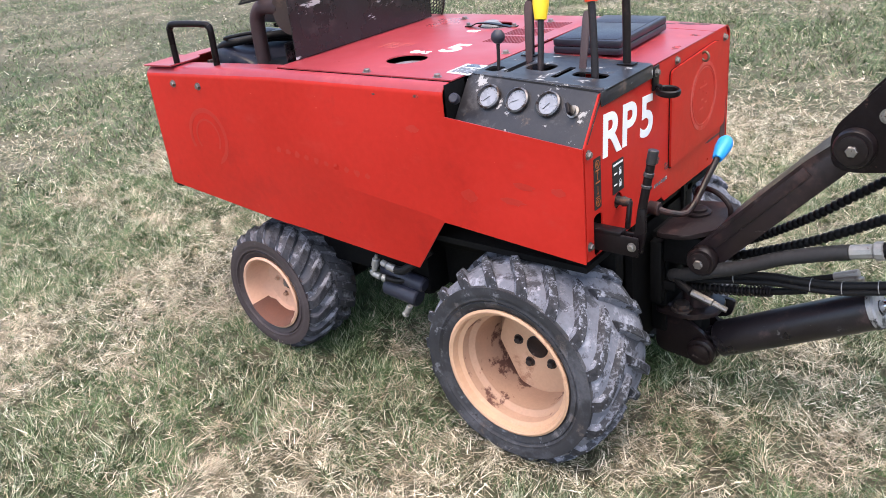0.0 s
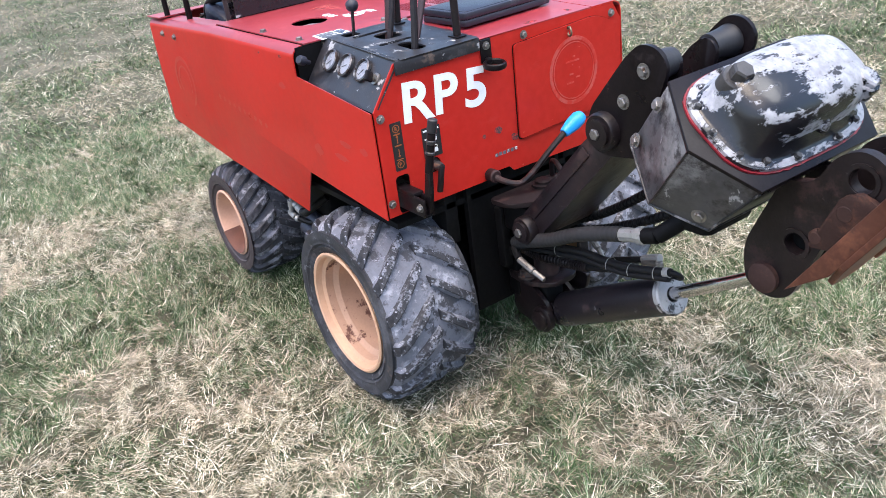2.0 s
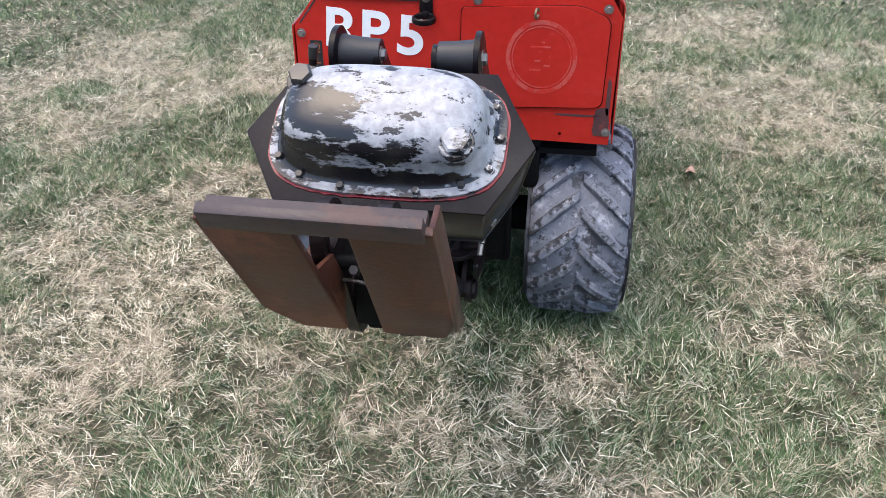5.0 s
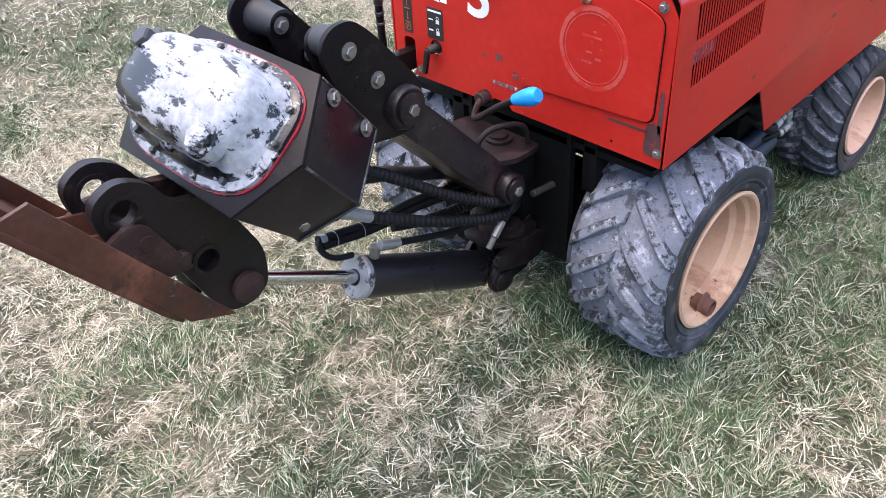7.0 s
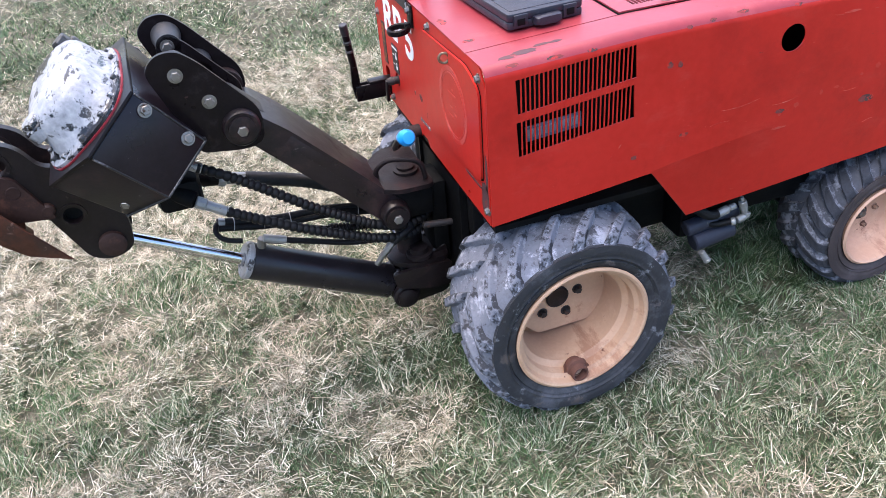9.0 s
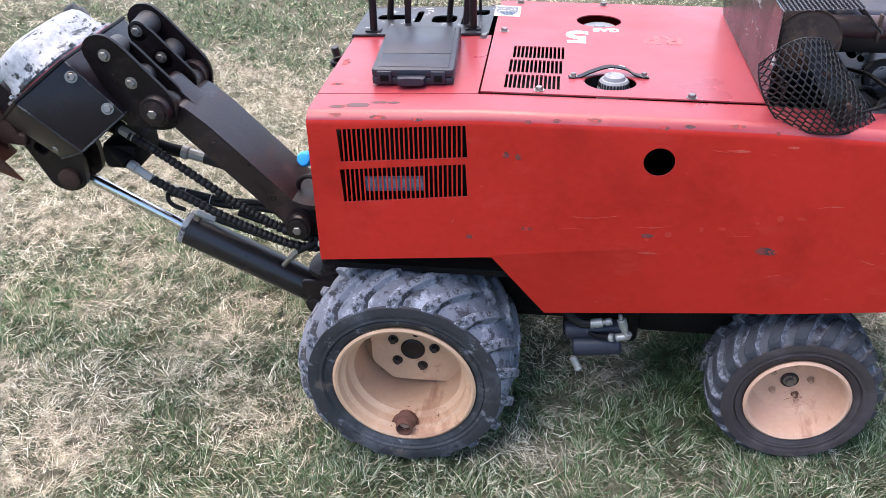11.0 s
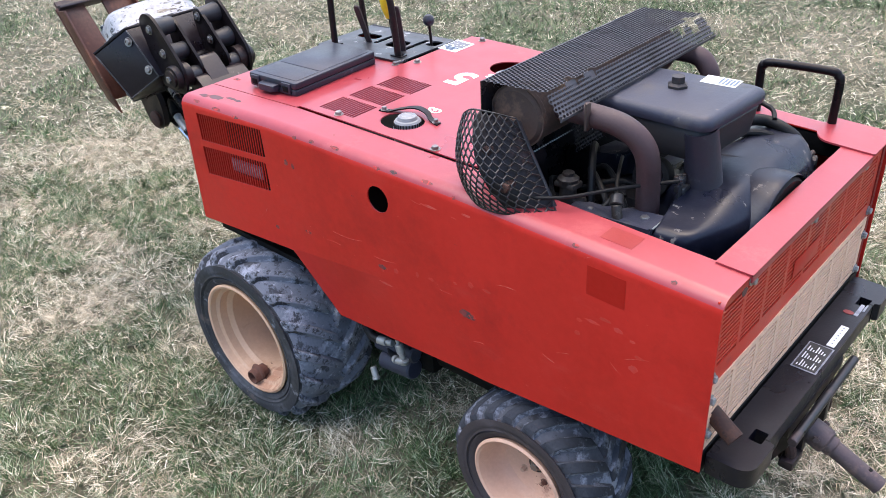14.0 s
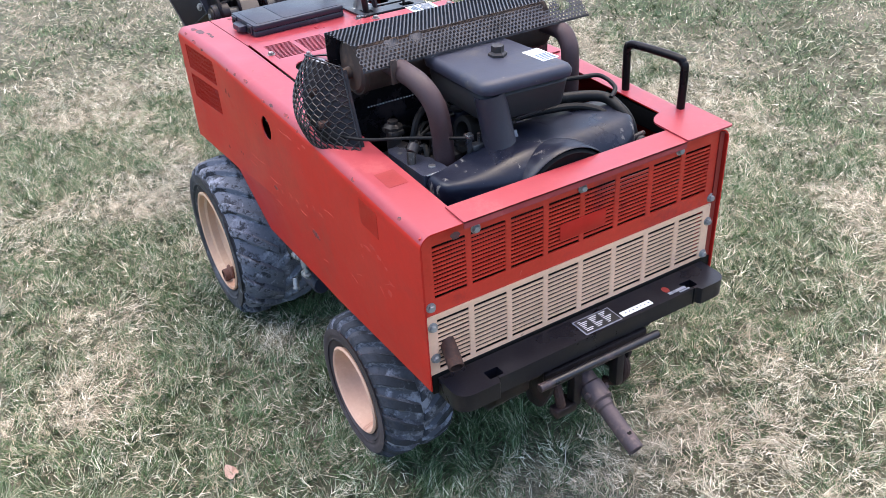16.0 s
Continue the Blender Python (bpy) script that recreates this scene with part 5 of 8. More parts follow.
g_red = grille("upper_grille", 0.695, 0.876, 8, 13, M_RED_GRILLE, "slotted red steel grille", gx, 0.036)
g_cream = grille("lower_grille", 0.546, 0.694, 8, 12, M_CREAM, "slotted cream steel grille", gx - 0.002)
bm = bmesh.new()
box(bm, (gx - 0.0048, -0.055, 0.751), (gx - 0.0032, 0.065, 0.791), 0.0005)
part("reflector_patch", bm, M_RED, g_red, "plain red rectangle")
# plain dark sheet added behind both grilles
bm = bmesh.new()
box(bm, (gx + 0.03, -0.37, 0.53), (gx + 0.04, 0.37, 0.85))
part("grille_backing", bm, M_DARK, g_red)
for sy, wd in ((0.3905, 0.006), (-0.380, 0.013)):
    bm = bmesh.new()
    box(bm, (gx - 0.006, sy - wd / 2, 0.53), (gx + 0.02, sy + wd / 2, 0.852 if sy > 0 else 0.872))
    part("rear_post", bm, M_RED if sy > 0 else M_RED_DARK, tractor, "red rear corner post")
for by, bz in ((-0.256, 0.862), (0.010, 0.858), (0.268, 0.856), (0.376, 0.715), (0.376, 0.668), (0.374, 0.59), (-0.37, 0.709), (-0.368, 0.648), (-0.365, 0.56)):
    bolt(g_red if bz > 0.7 else g_cream, (gx - (0.004 if bz > 0.7 else 0.006), by, bz), (-1, 0, 0), 0.0075, mat=M_FITTING)
bm = bmesh.new()
box(bm, (BACK + 0.004, -0.388, 0.500), (BACK + 0.034, 0.386, 0.549), 0.002)
part("rear_crossmember", bm, M_DARK, tractor, "black rear crossmember")

# dark sheet added to stand for the shaded upper part of the inner wall
bm = bmesh.new()
box(bm, (-1.46, -0.330, 0.832), (-1.16, -0.322, 0.879), 0.002)
part("bay_wall_shade", bm, M_DARK, tractor, "dark sheet for the shaded inner wall of the engine bay")

# rear bumper
bm = bmesh.new()
out = rounded([(-1.49, 0.376), (-1.49, -0.356), (-1.574, -0.356), (-1.574, -0.275), (-1.562, -0.27), (-1.562, 0.275), (-1.574, 0.28), (-1.574, 0.376)], [0.004, 0.004, 0.055, 0.003, 0.003, 0.003, 0.003, 0.055], 6)
cut = rounded([(-1.53, 0.258), (-1.53, 0.292), (-1.555, 0.292), (-1.555, 0.258)], 0.003, 2)
sheet(bm, out, [cut, [(-1.53, -0.28), (-1.53, -0.245), (-1.555, -0.245), (-1.555, -0.28)]], lambda u, v, w: Vector((u, v, 0.545 + w)), 0.042)
bump = part("rear_bumper", bm, M_BUMPER, tractor, "thick black rear bumper with rounded ends")
bm = bmesh.new()
box(bm, (-1.5635, 0.2735, 0.502), (-1.554, 0.2765, 0.5454))
box(bm, (-1.5635, -0.2640, 0.502), (-1.554, -0.2610, 0.5454))
part("bumper_slit", bm, M_DARK, bump)
bm = bmesh.new()
prism(bm, [(-1.50, 0.505), (-1.56, 0.505), (-1.555, 0.47), (-1.52, 0.425), (-1.50, 0.425)], lambda u, v, w: Vector((u, 0.195 + w, v)), 0.085, 0.004)
part("bumper_gusset", bm, M_BLACK, bump, "folded black gusset under the bumper")
bm = bmesh.new()
sheet(bm, [(-1.505, 0.045), (-1.505, -0.055), (-1.556, -0.055), (-1.556, 0.045)], [], lambda u, v, w: Vector((u, v, 0.5462 + w)), 0.001)
pl = part("rating_plate", bm, M_FACE, bump, "small metal rating plate")
bm = bmesh.new()
sheet(bm, [(-1.508, 0.042), (-1.508, -0.052), (-1.553, -0.052), (-1.553, 0.042)], [], lambda u, v, w: Vector((u, v, 0.5468 + w)), 0.0006)
part("plate_field", bm, M_DECAL, pl)
bm = bmesh.new()
for k in range(7):
    for j in range(3):
        box(bm, (-1.5145 - 0.0055 * k, 0.034 - 0.029 * j - 0.020 * (1 + (k * 7 + j * 3) % 4) / 4, 0.5466), (-1.5122 - 0.0055 * k, 0.036 - 0.029 * j, 0.5472))
part("plate_bars", bm, M_WHITE, pl)
bm = bmesh.new()
box(bm, (-1.552, -0.148, 0.5452), (-1.536, -0.062, 0.5462))
sl = part("serial_label", bm, M_WHITE, bump, "white strip label")
bm = bmesh.new()
for k in range(7):
    box(bm, (-1.5455, -0.142 + 0.011 * k, 0.546), (-1.5425, -0.1385 + 0.011 * k, 0.5465))
part("label_bars", bm, M_BLUEGREY, sl)
bm = bmesh.new()
sheet(bm, circle(-1.53, -0.205, 0.011, 0.008, n=20), [], lambda u, v, w: Vector((u, v, 0.5462 + w)), 0.001)
part("round_sticker", bm, M_RED_DARK, bump, "red half-round sticker")
bm = bmesh.new()
box(bm, (-1.55, -0.25, 0.5452), (-1.542, -0.2, 0.5464))
box(bm, (-1.556, -0.255, 0.5452), (-1.552, -0.225, 0.5464))
part("sticker_bars", bm, M_FACE, bump)
# exhaust stub through the grille
bm = bmesh.new()
lathe(bm, [(0.0165, 0.0), (0.0165, 0.085), (0.0135, 0.085), (0.0135, 0.0)], (-1.455, 0.338, 0.625), (-1.528, 0.353, 0.589), 18, closed=True)
part("exhaust_stub", bm, M_RUST, tractor, "rusty exhaust stub")
# hitch below the bumper
bm = bmesh.new()
for s in (-0.085, 0.135):
    prism(bm, rounded([(-1.46, 0.50), (-1.55, 0.50), (-1.565, 0.44), (-1.53, 0.37), (-1.48, 0.36)], 0.012), lambda u, v, w: Vector((u, s + w, v)), 0.012, 0.002)
box(bm, (-1.545, -0.15, 0.478), (-1.50, 0.20, 0.50), 0.003)
box(bm, (-1.56, -0.13, 0.455), (-1.545, 0.155, 0.490), 0.006)
for hy in (-0.045, 0.075):
    box(bm, (-1.572, hy - 0.011, 0.372), (-1.545, hy + 0.011, 0.462), 0.004)
box(bm, (-1.575, 0.078, 0.362), (-1.545, 0.135, 0.384), 0.005)
prism(bm, rounded([(-1.47, 0.503), (-1.53, 0.503), (-1.525, 0.43), (-1.48, 0.40)], 0.01), lambda u, v, w: Vector((u, 0.20 + w, v)), 0.010, 0.002)
hitch = part("hitch_frame", bm, M_BLACK_OLD, tractor, "black hitch frame under the bumper")
bm = bmesh.new()
rod(bm, (-1.577, -0.145, 0.478), (-1.577, 0.185, 0.482), 0.0095)
part("hitch_rod", bm, M_CYL, hitch, "black cross rod")
bm = bmesh.new()
rod(bm, (-1.47, 0.036, 0.445), (-1.575, 0.034, 0.398), 0.025, 20)
rod(bm, (-1.56, 0.034, 0.405), (-1.605, 0.034, 0.386), 0.028, 20)
for ang in (0.4, 2.6, 4.4):
    rod(bm, (-1.585, 0.034 + 0.020 * math.cos(ang), 0.395 + 0.020 * math.sin(ang)), (-1.589, 0.034 + 0.034 * math.cos(ang), 0.393 + 0.034 * math.sin(ang)), 0.007, 6)
part("hitch_socket", bm, M_TOW, hitch, "rusty hitch socket")
bm = bmesh.new()
lathe(bm, [(0.0215, 0.0), (0.0215, 0.026), (0.0185, 0.030), (0.0185, 0.136), (0.017, 0.138), (0.014, 0.136), (0.014, 0.0)], (-1.592, 0.034, 0.391), (-1.718, 0.032, 0.333), 20, closed=True)
tow = part("tow_pipe", bm, M_TOW, hitch, "brown drilled tow pipe")
bm = bmesh.new()
rod(bm, (-1.692, 0.032, 0.3655), (-1.684, 0.032, 0.3285), 0.0055, 10)
part("pin_hole", bm, M_DARK, tow)
for sy in (-0.07, 0.11):
    bm = bmesh.new()
    tube(bm, [(-1.53, sy, 0.45), (-1.56, sy * 1.05, 0.40), (-1.548, sy * 0.9, 0.36), (-1.52, sy * 0.6, 0.352)], 0.011, 10, 4)
    part("hitch_claw", bm, M_RUST, hitch, "rusty hook")

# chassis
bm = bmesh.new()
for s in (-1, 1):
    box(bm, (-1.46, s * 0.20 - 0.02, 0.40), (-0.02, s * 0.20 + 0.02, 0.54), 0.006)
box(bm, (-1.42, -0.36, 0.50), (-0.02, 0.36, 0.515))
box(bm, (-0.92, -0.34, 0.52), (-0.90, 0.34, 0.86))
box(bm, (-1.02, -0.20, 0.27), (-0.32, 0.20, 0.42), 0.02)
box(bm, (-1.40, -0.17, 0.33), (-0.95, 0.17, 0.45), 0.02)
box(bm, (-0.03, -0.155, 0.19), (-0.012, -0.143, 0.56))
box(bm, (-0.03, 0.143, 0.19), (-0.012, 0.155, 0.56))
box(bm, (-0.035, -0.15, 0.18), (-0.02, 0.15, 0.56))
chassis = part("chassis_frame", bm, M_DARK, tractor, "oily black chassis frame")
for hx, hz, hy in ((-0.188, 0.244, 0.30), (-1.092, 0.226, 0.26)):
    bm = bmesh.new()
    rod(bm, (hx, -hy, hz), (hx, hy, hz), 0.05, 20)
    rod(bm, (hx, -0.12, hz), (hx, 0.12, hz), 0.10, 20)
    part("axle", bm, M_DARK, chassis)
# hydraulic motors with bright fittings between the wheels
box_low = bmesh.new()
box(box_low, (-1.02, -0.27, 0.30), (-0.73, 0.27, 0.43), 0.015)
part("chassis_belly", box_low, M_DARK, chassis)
for s in (1, -1):
    bm = bmesh.new()
    box(bm, (-0.735, s * 0.215 - 0.065, 0.27), (-0.555, s * 0.215 + 0.065, 0.44), 0.015)
    pump = part("hydraulic_motor", bm, M_DARK, tractor, "oily blue-black hydraulic motor with silver fittings")
    for a, b, r in (((-0.560, 0.295, 0.312), (-0.702, 0.305, 0.338), 0.021), ((-0.582, 0.300, 0.270), (-0.694, 0.305, 0.290), 0.027)):
        bm = bmesh.new()
        rod(bm, (a[0], s * a[1], a[2]), (b[0], s * b[1], b[2]), r, 20, bevel=0.004)
        part("motor_cylinder", bm, M_AIRBOX, pump)
    for pieces in ((((-0.612, 0.345, 0.371), (-0.643, 0.345, 0.378), 0.0115), ((-0.643, 0.345, 0.378), (-0.648, 0.345, 0.379), 0.007), ((-0.648, 0.345, 0.379), (-0.664, 0.345, 0.383), 0.009)),
                   (((-0.680, 0.345, 0.402), (-0.684, 0.345, 0.390), 0.005), ((-0.684, 0.345, 0.390), (-0.692, 0.345, 0.366), 0.0105), ((-0.692, 0.345, 0.366), (-0.697, 0.345, 0.352), 0.008)),
                   (((-0.704, 0.345, 0.352), (-0.700, 0.345, 0.338), 0.010), ((-0.700, 0.345, 0.341), (-0.676, 0.345, 0.335), 0.0095), ((-0.672, 0.345, 0.334), (-0.662, 0.340, 0.332), 0.0105)),
                   (((-0.580, 0.345, 0.268), (-0.593, 0.350, 0.245), 0.0085), ((-0.593, 0.350, 0.245), (-0.597, 0.352, 0.238), 0.010))):
        bm = bmesh.new()
        for a, b, r in pieces:
            rod(bm, (a[0], s * a[1], a[2]), (b[0], s * b[1], b[2]), r, 12)
        part("fitting", bm, M_FITTING, pump, angle=35)
    for pts, r in (([(-0.52, 0.30, 0.43), (-0.56, 0.335, 0.395), (-0.59, 0.345, 0.374), (-0.614, 0.345, 0.372)], 0.012), ([(-0.664, 0.338, 0.332), (-0.63, 0.32, 0.322), (-0.60, 0.30, 0.33)], 0.009)):
        bm = bmesh.new()
        tube(bm, [(x, s * y, z) for x, y, z in pts], r)
        part("hose", bm, M_HOSE, pump)

# ---- wheels ----
def tyre_mesh(R, base, side, half, rim_r):
    b = bmesh.new()
    prof = [(rim_r - 0.006, -half + 0.02), (rim_r + 0.008, -half + 0.008), (rim_r + 0.020, -half + 0.004), (rim_r + 0.022, -half + 0.007), (rim_r + 0.026, -half + 0.0035), ((rim_r + side) / 2 - 0.006, -half + 0.0005), ((rim_r + side) / 2, -half + 0.0022), ((rim_r + side) / 2 + 0.003, -half + 0.0006), (side - 0.022, -half), (side - 0.008, -half + 0.001), (base - 0.020, -half + 0.009), (base - 0.007, -half + 0.024), (base, -half + 0.046), (base + 0.003, 0)]
    prof = prof + [(r, -h) for r, h in reversed(prof[:-1])]
    lathe(b, prof, (0, 0, 0), (0, 1, 0), 64)
    return b


def lug_mesh(s, R, base, half, seed, dusty):
    """One bar of the tread at angle 0, on the side s."""
    b = bmesh.new()
    rnd = random.Random(seed)
    rows = []
    for f, top in ((0.02, R - 0.004), (0.28, R), (0.50, R - 0.002), (0.66, R - 0.004), (0.80, R - 0.009), (0.895, R - 0.018), (0.96, base - 0.025)):
        a = -0.43 * min(f, 0.97) * half / 0.13
        low = base - 0.006 if f < 0.6 else base - 0.032
        wb, wt = 0.0215 + 0.006 * f, 0.0082 + 0.0045 * f + 0.002 * rnd.random()
        jag = 0.003 * (rnd.random() - 0.5)
        row = []
        for rr, ww in ((low, wb), (top + jag, wt), (top - jag, -wt), (low, -wb)):
            aa = a + ww / base
            row.append(b.verts.new((rr * math.cos(aa), s * (half * f), rr * math.sin(aa))))
        rows.append(row)
    for p, q in zip(rows, rows[1:]):
        for i in range(3):
            b.faces.new((p[i], p[i + 1], q[i + 1], q[i])).material_index = 0 if i == 1 else 1
    b.faces.new(rows[0])
    b.faces.new(rows[-1][::-1])
    bmesh.ops.recalc_face_normals(b, faces=b.faces)
    bmesh.ops.bevel(b, geom=[e for e in b.edges if len(e.link_faces) == 2 and e.calc_face_angle(0) > 0.6 and max((v.co.x ** 2 + v.co.z ** 2) ** 0.5 for v in e.verts) > base], offset=0.002, segments=1, affect="EDGES")
    me = bpy.data.meshes.new("tread_lug")
    b.to_mesh(me)
    b.free()
    me.materials.append((M_LUG if dusty else M_LUG_TOP) if R > 0.23 else M_LUG_REAR)
    me.materials.append(M_LUG if R > 0.23 else M_TREAD_REAR)
    return me


LUGS = {}


def wheel(where, s, R, base, side, half, rim_r, lugs, label, disc_y, spigot=None, rust=False, stain=False, plate=None, studs=0.056):
    """s: the side on which the dish opens (+1 or -1 along y)."""
    o = Vector(where)
    at = Matrix.Translation(o)
    k = rim_r / 0.172
    b = bmesh.new()
    prof = [(rim_r - 0.002, half - 0.016), (rim_r + 0.002, half - 0.006), (rim_r - 0.004, half - 0.003), (rim_r - 0.010, half - 0.006), (rim_r - 0.014, half - 0.022), (rim_r - 0.024, half - 0.028),
            (rim_r - 0.026, half - 0.05), (rim_r - 0.038, half - 0.062), (rim_r - 0.040, disc_y - 0.020), (rim_r - 0.050, disc_y - 0.034), (0.030 * k, disc_y - 0.034), (0, disc_y - 0.034)]
    if not plate:
        prof = [(rim_r - 0.002, half - 0.016), (rim_r + 0.003, half - 0.005), (rim_r - 0.003, half - 0.001), (rim_r - 0.008, half - 0.005), (rim_r - 0.013, half - 0.022), (rim_r - 0.016, half - 0.055),
                (rim_r - 0.022, disc_y + 0.020), (rim_r - 0.031, disc_y + 0.006), (rim_r - 0.046, disc_y), (0.030 * k, disc_y), (0.030 * k, disc_y - 0.012), (0, disc_y - 0.012)]
    lathe(b, prof, (0, 0, 0), (0, s, 0), 48)
    for f in b.faces:
        c = f.calc_center_median()
        rr = math.hypot(c.x, c.z)
        f.material_index = 1 if stain and rim_r - 0.040 < rr < rim_r - 0.0235 else 0
    w = part("wheel", b, M_RIM if plate else M_RIM_REAR, tractor, label, at, angle=30)
    w.data.materials.append(M_RIM_DIRT)
    b = tyre_mesh(R, base, side, half, rim_r)
    ty = part("tyre", b, M_RUBBER if plate else M_RUBBER_REAR, w, "black rubber tyre with dusty lugs", angle=50)
    b = bmesh.new()
    lathe(b, [(base - 0.0215, -half + 0.0082), (base - 0.0055, -half + 0.0232), (base + 0.0015, -half + 0.0455), (base + 0.0045, 0), (base + 0.0015, half - 0.0455), (base - 0.0055, half - 0.0232), (base - 0.0215, half - 0.0082)], (0, 0, 0), (0, 1, 0), 64)
    part("tread_band", b, M_TREAD if R > 0.23 else M_TREAD_REAR, ty, angle=60)
    for sd in (-1, 1):
        for i in range(lugs):
            key = (sd, R, i % 3, s > 0)
            if key not in LUGS:
                LUGS[key] = lug_mesh(sd, R, base, half, i % 3, s > 0)
            lug = new("tread_lug", LUGS[key])
            lug.parent = w
            lug.rotation_euler = (0, -2 * math.pi * (i + (0.5 if sd > 0 else 0)) / lugs, 0)
    b = bmesh.new()
    hy = disc_y + (0.012 if plate else 0)
    lathe(b, [(0.031 * k, hy - 0.03), (0.031 * k, hy + 0.003), (0.027 * k, hy + 0.006), (0.019 * k, hy + 0.004), (0, hy + 0.004)], (0, 0, 0), (0, s, 0), 20)
    part("hub", b, M_BLACK_OLD if k > 0.9 else M_IRON, w, "dark hub")
    if k <= 0.9:
        bolt(w, Vector((0, s * (hy + 0.004), 0)), (0, s, 0), 0.011, "hub_bolt", M_ZINC, True, 0.012)
    for i in range(5):
        a = 2 * math.pi * i / 5 + 0.5
        c = Vector((studs * k * math.cos(a), s * (disc_y + (0.012 if plate else 0)), studs * k * math.sin(a)))
        bolt(w, c, (0, s, 0), 0.0095 * k, "lug_nut", M_IRON if k > 0.9 else M_RIM_DIRT, True, 0.012)
    if plate:
        # flat centre plate with two straight cut edges
        b = bmesh.new()
        turn = plate
        out = []
        for q in range(64):
            a = 2 * math.pi * q / 64
            u, v = 0.131 * math.cos(a), 0.131 * math.sin(a)
            u, v = min(u, 0.104), max(v, -0.098)
            cut = max(0.0, u - v - 0.150) / 2
            out.append((u - cut, v + cut))
        prism(b, out, lambda u, v, w: Vector((u * math.cos(turn) - v * math.sin(turn), s * (disc_y - 0.020 + w), u * math.sin(turn) + v * math.cos(turn))), 0.032, 0.0012)
        part("centre_plate", b, M_RIM, w, angle=30)
    if spigot:
        b = bmesh.new()
        c = Vector(spigot) - o
        lathe(b, [(0.0215, -0.030), (0.0215, 0.014), (0.0205, 0.017), (0.0170, 0.017), (0.0165, -0.030)], c, c + Vector((0, s, 0)), 16, closed=True)
        lathe(b, [(0.028, -0.006), (0.026, 0.0), (0.018, 0.003), (0.018, -0.006)], c + Vector((0, -s * 0.003, 0.004)), c + Vector((0, s, 0)), 16, closed=True)
        lathe(b, [(0, -0.020), (0.0168, -0.020), (0.0168, -0.024), (0, -0.024)], c, c + Vector((0, s, 0)), 16)
        part("rust_stub", b, M_RIM_RUST, w, "rusty tube stub at the rim")
        b = bmesh.new()
        rnd = random.Random(5)
        mid = math.atan2(c.z, c.x)
        rows = []
        for i in range(17):
            f = i / 16 * 2 - 1
            reach = math.sqrt(max(0.0, 1 - f * f)) * (0.75 + 0.35 * rnd.random())
            a = mid + 0.24 * f
            rows.append([b.verts.new((q * math.cos(a), s * yy, q * math.sin(a))) for q, yy in ((rim_r - 0.0150 , half - 0.0225), (rim_r - 0.0252, half - 0.029), (rim_r - 0.0275, half - 0.029 - 0.018 * reach), (rim_r - 0.0275 - 0.012 * reach, half - 0.030 - 0.030 * reach))])
        for p, q in zip(rows, rows[1:]):
            for i in range(3):
                b.faces.new((p[i], p[i + 1], q[i + 1], q[i]))
        part("rust_stain", b, M_RIM_RUST, w, "rust stain below the stub")
    if rust:
        b = bmesh.new()
        rr, n = rim_r - 0.023, 22
        rows = []
        for i in range(n):
            a = -2.55 + 1.75 * i / (n - 1)
            top = 0.034 * math.sin(math.pi * i / (n - 1)) + 0.004 + 0.008 * random.random()
            rows.append([b.verts.new((q * math.cos(a), s * yy, q * math.sin(a))) for q, yy in ((rim_r - 0.0035, half + 0.0005), (rim_r - 0.0095, half - 0.006), (rim_r - 0.0155, half - 0.026), (rim_r - 0.0185, half - 0.050), (rim_r - 0.020 - 0.2 * top, half - 0.050 - top * 0.7))])
        for p, q in zip(rows, rows[1:]):
            for i in range(4):
                b.faces.new((p[i], p[i + 1], q[i + 1], q[i]))
        part("rust_patch", b, M_RIM_RUST, w, "flaking rust patch")
    return w


FRONT = dict(R=0.268, base=0.247, side=0.238, half=0.136, rim_r=0.169, lugs=18, disc_y=-0.022)
REAR = dict(R=0.198, base=0.182, side=0.177, half=0.102, rim_r=0.116, lugs=20, disc_y=0.018, studs=0.070)
wheel((-0.188, 0.332, 0.241), 1, label="large cream wheel with lugged tyre and rusty stub", spigot=(-0.183, 0.446, 0.103), plate=0.0001, **FRONT)
wheel((-0.188, -0.332, 0.241), -1, label="large cream wheel with a lugged tyre", stain=True, plate=3.6, **FRONT)
wheel((-1.092, 0.310, 0.232), 1, label="small cream wheel with a lugged tyre", **REAR)
wheel((-1.092, -0.316, 0.216), -1, label="small cream wheel with a rust patch", rust=True, **{**REAR, "R": 0.203, "base": 0.187, "side": 0.182})

# ---- engine in its open bay ----
def ease(f):
    f = min(1.0, max(0.0, f))
    return f * f * (3 - 2 * f)


def even(pts, step):
    """The closed outline again, with points at even steps."""
    res = []
    for (ax, ay), (bx, by) in zip(pts, pts[1:] + pts[:1]):
        n = max(1, int(math.hypot(bx - ax, by - ay) / step))
        res += [(ax + (bx - ax) * k / n, ay + (by - ay) * k / n) for k in range(n)]
    return res


out = even(rounded([(-1.288, 0.262), (-1.262, 0.12), (-1.06, 0.08), (-1.02, -0.22), (-1.30, -0.262), (-1.418, -0.20), (-1.424, 0.09), (-1.352, 0.258)], [0.006, 0.05, 0.03, 0.03, 0.08, 0.07, 0.10, 0.045], 6), 0.012)
def shroud_top(x, y):
    """Level with the shelf at the muffler side, swelling towards the fan and falling off in a wide curve to the rear."""
    rise = ease((-1.16 - x) / 0.14) * ease((0.235 - y) / 0.19)
    back = max(0.0, -1.352 - x)
    return 0.884 + 0.030 * rise - 14.0 * back * back - 0.03 * ease((x + 1.22) / 0.1)


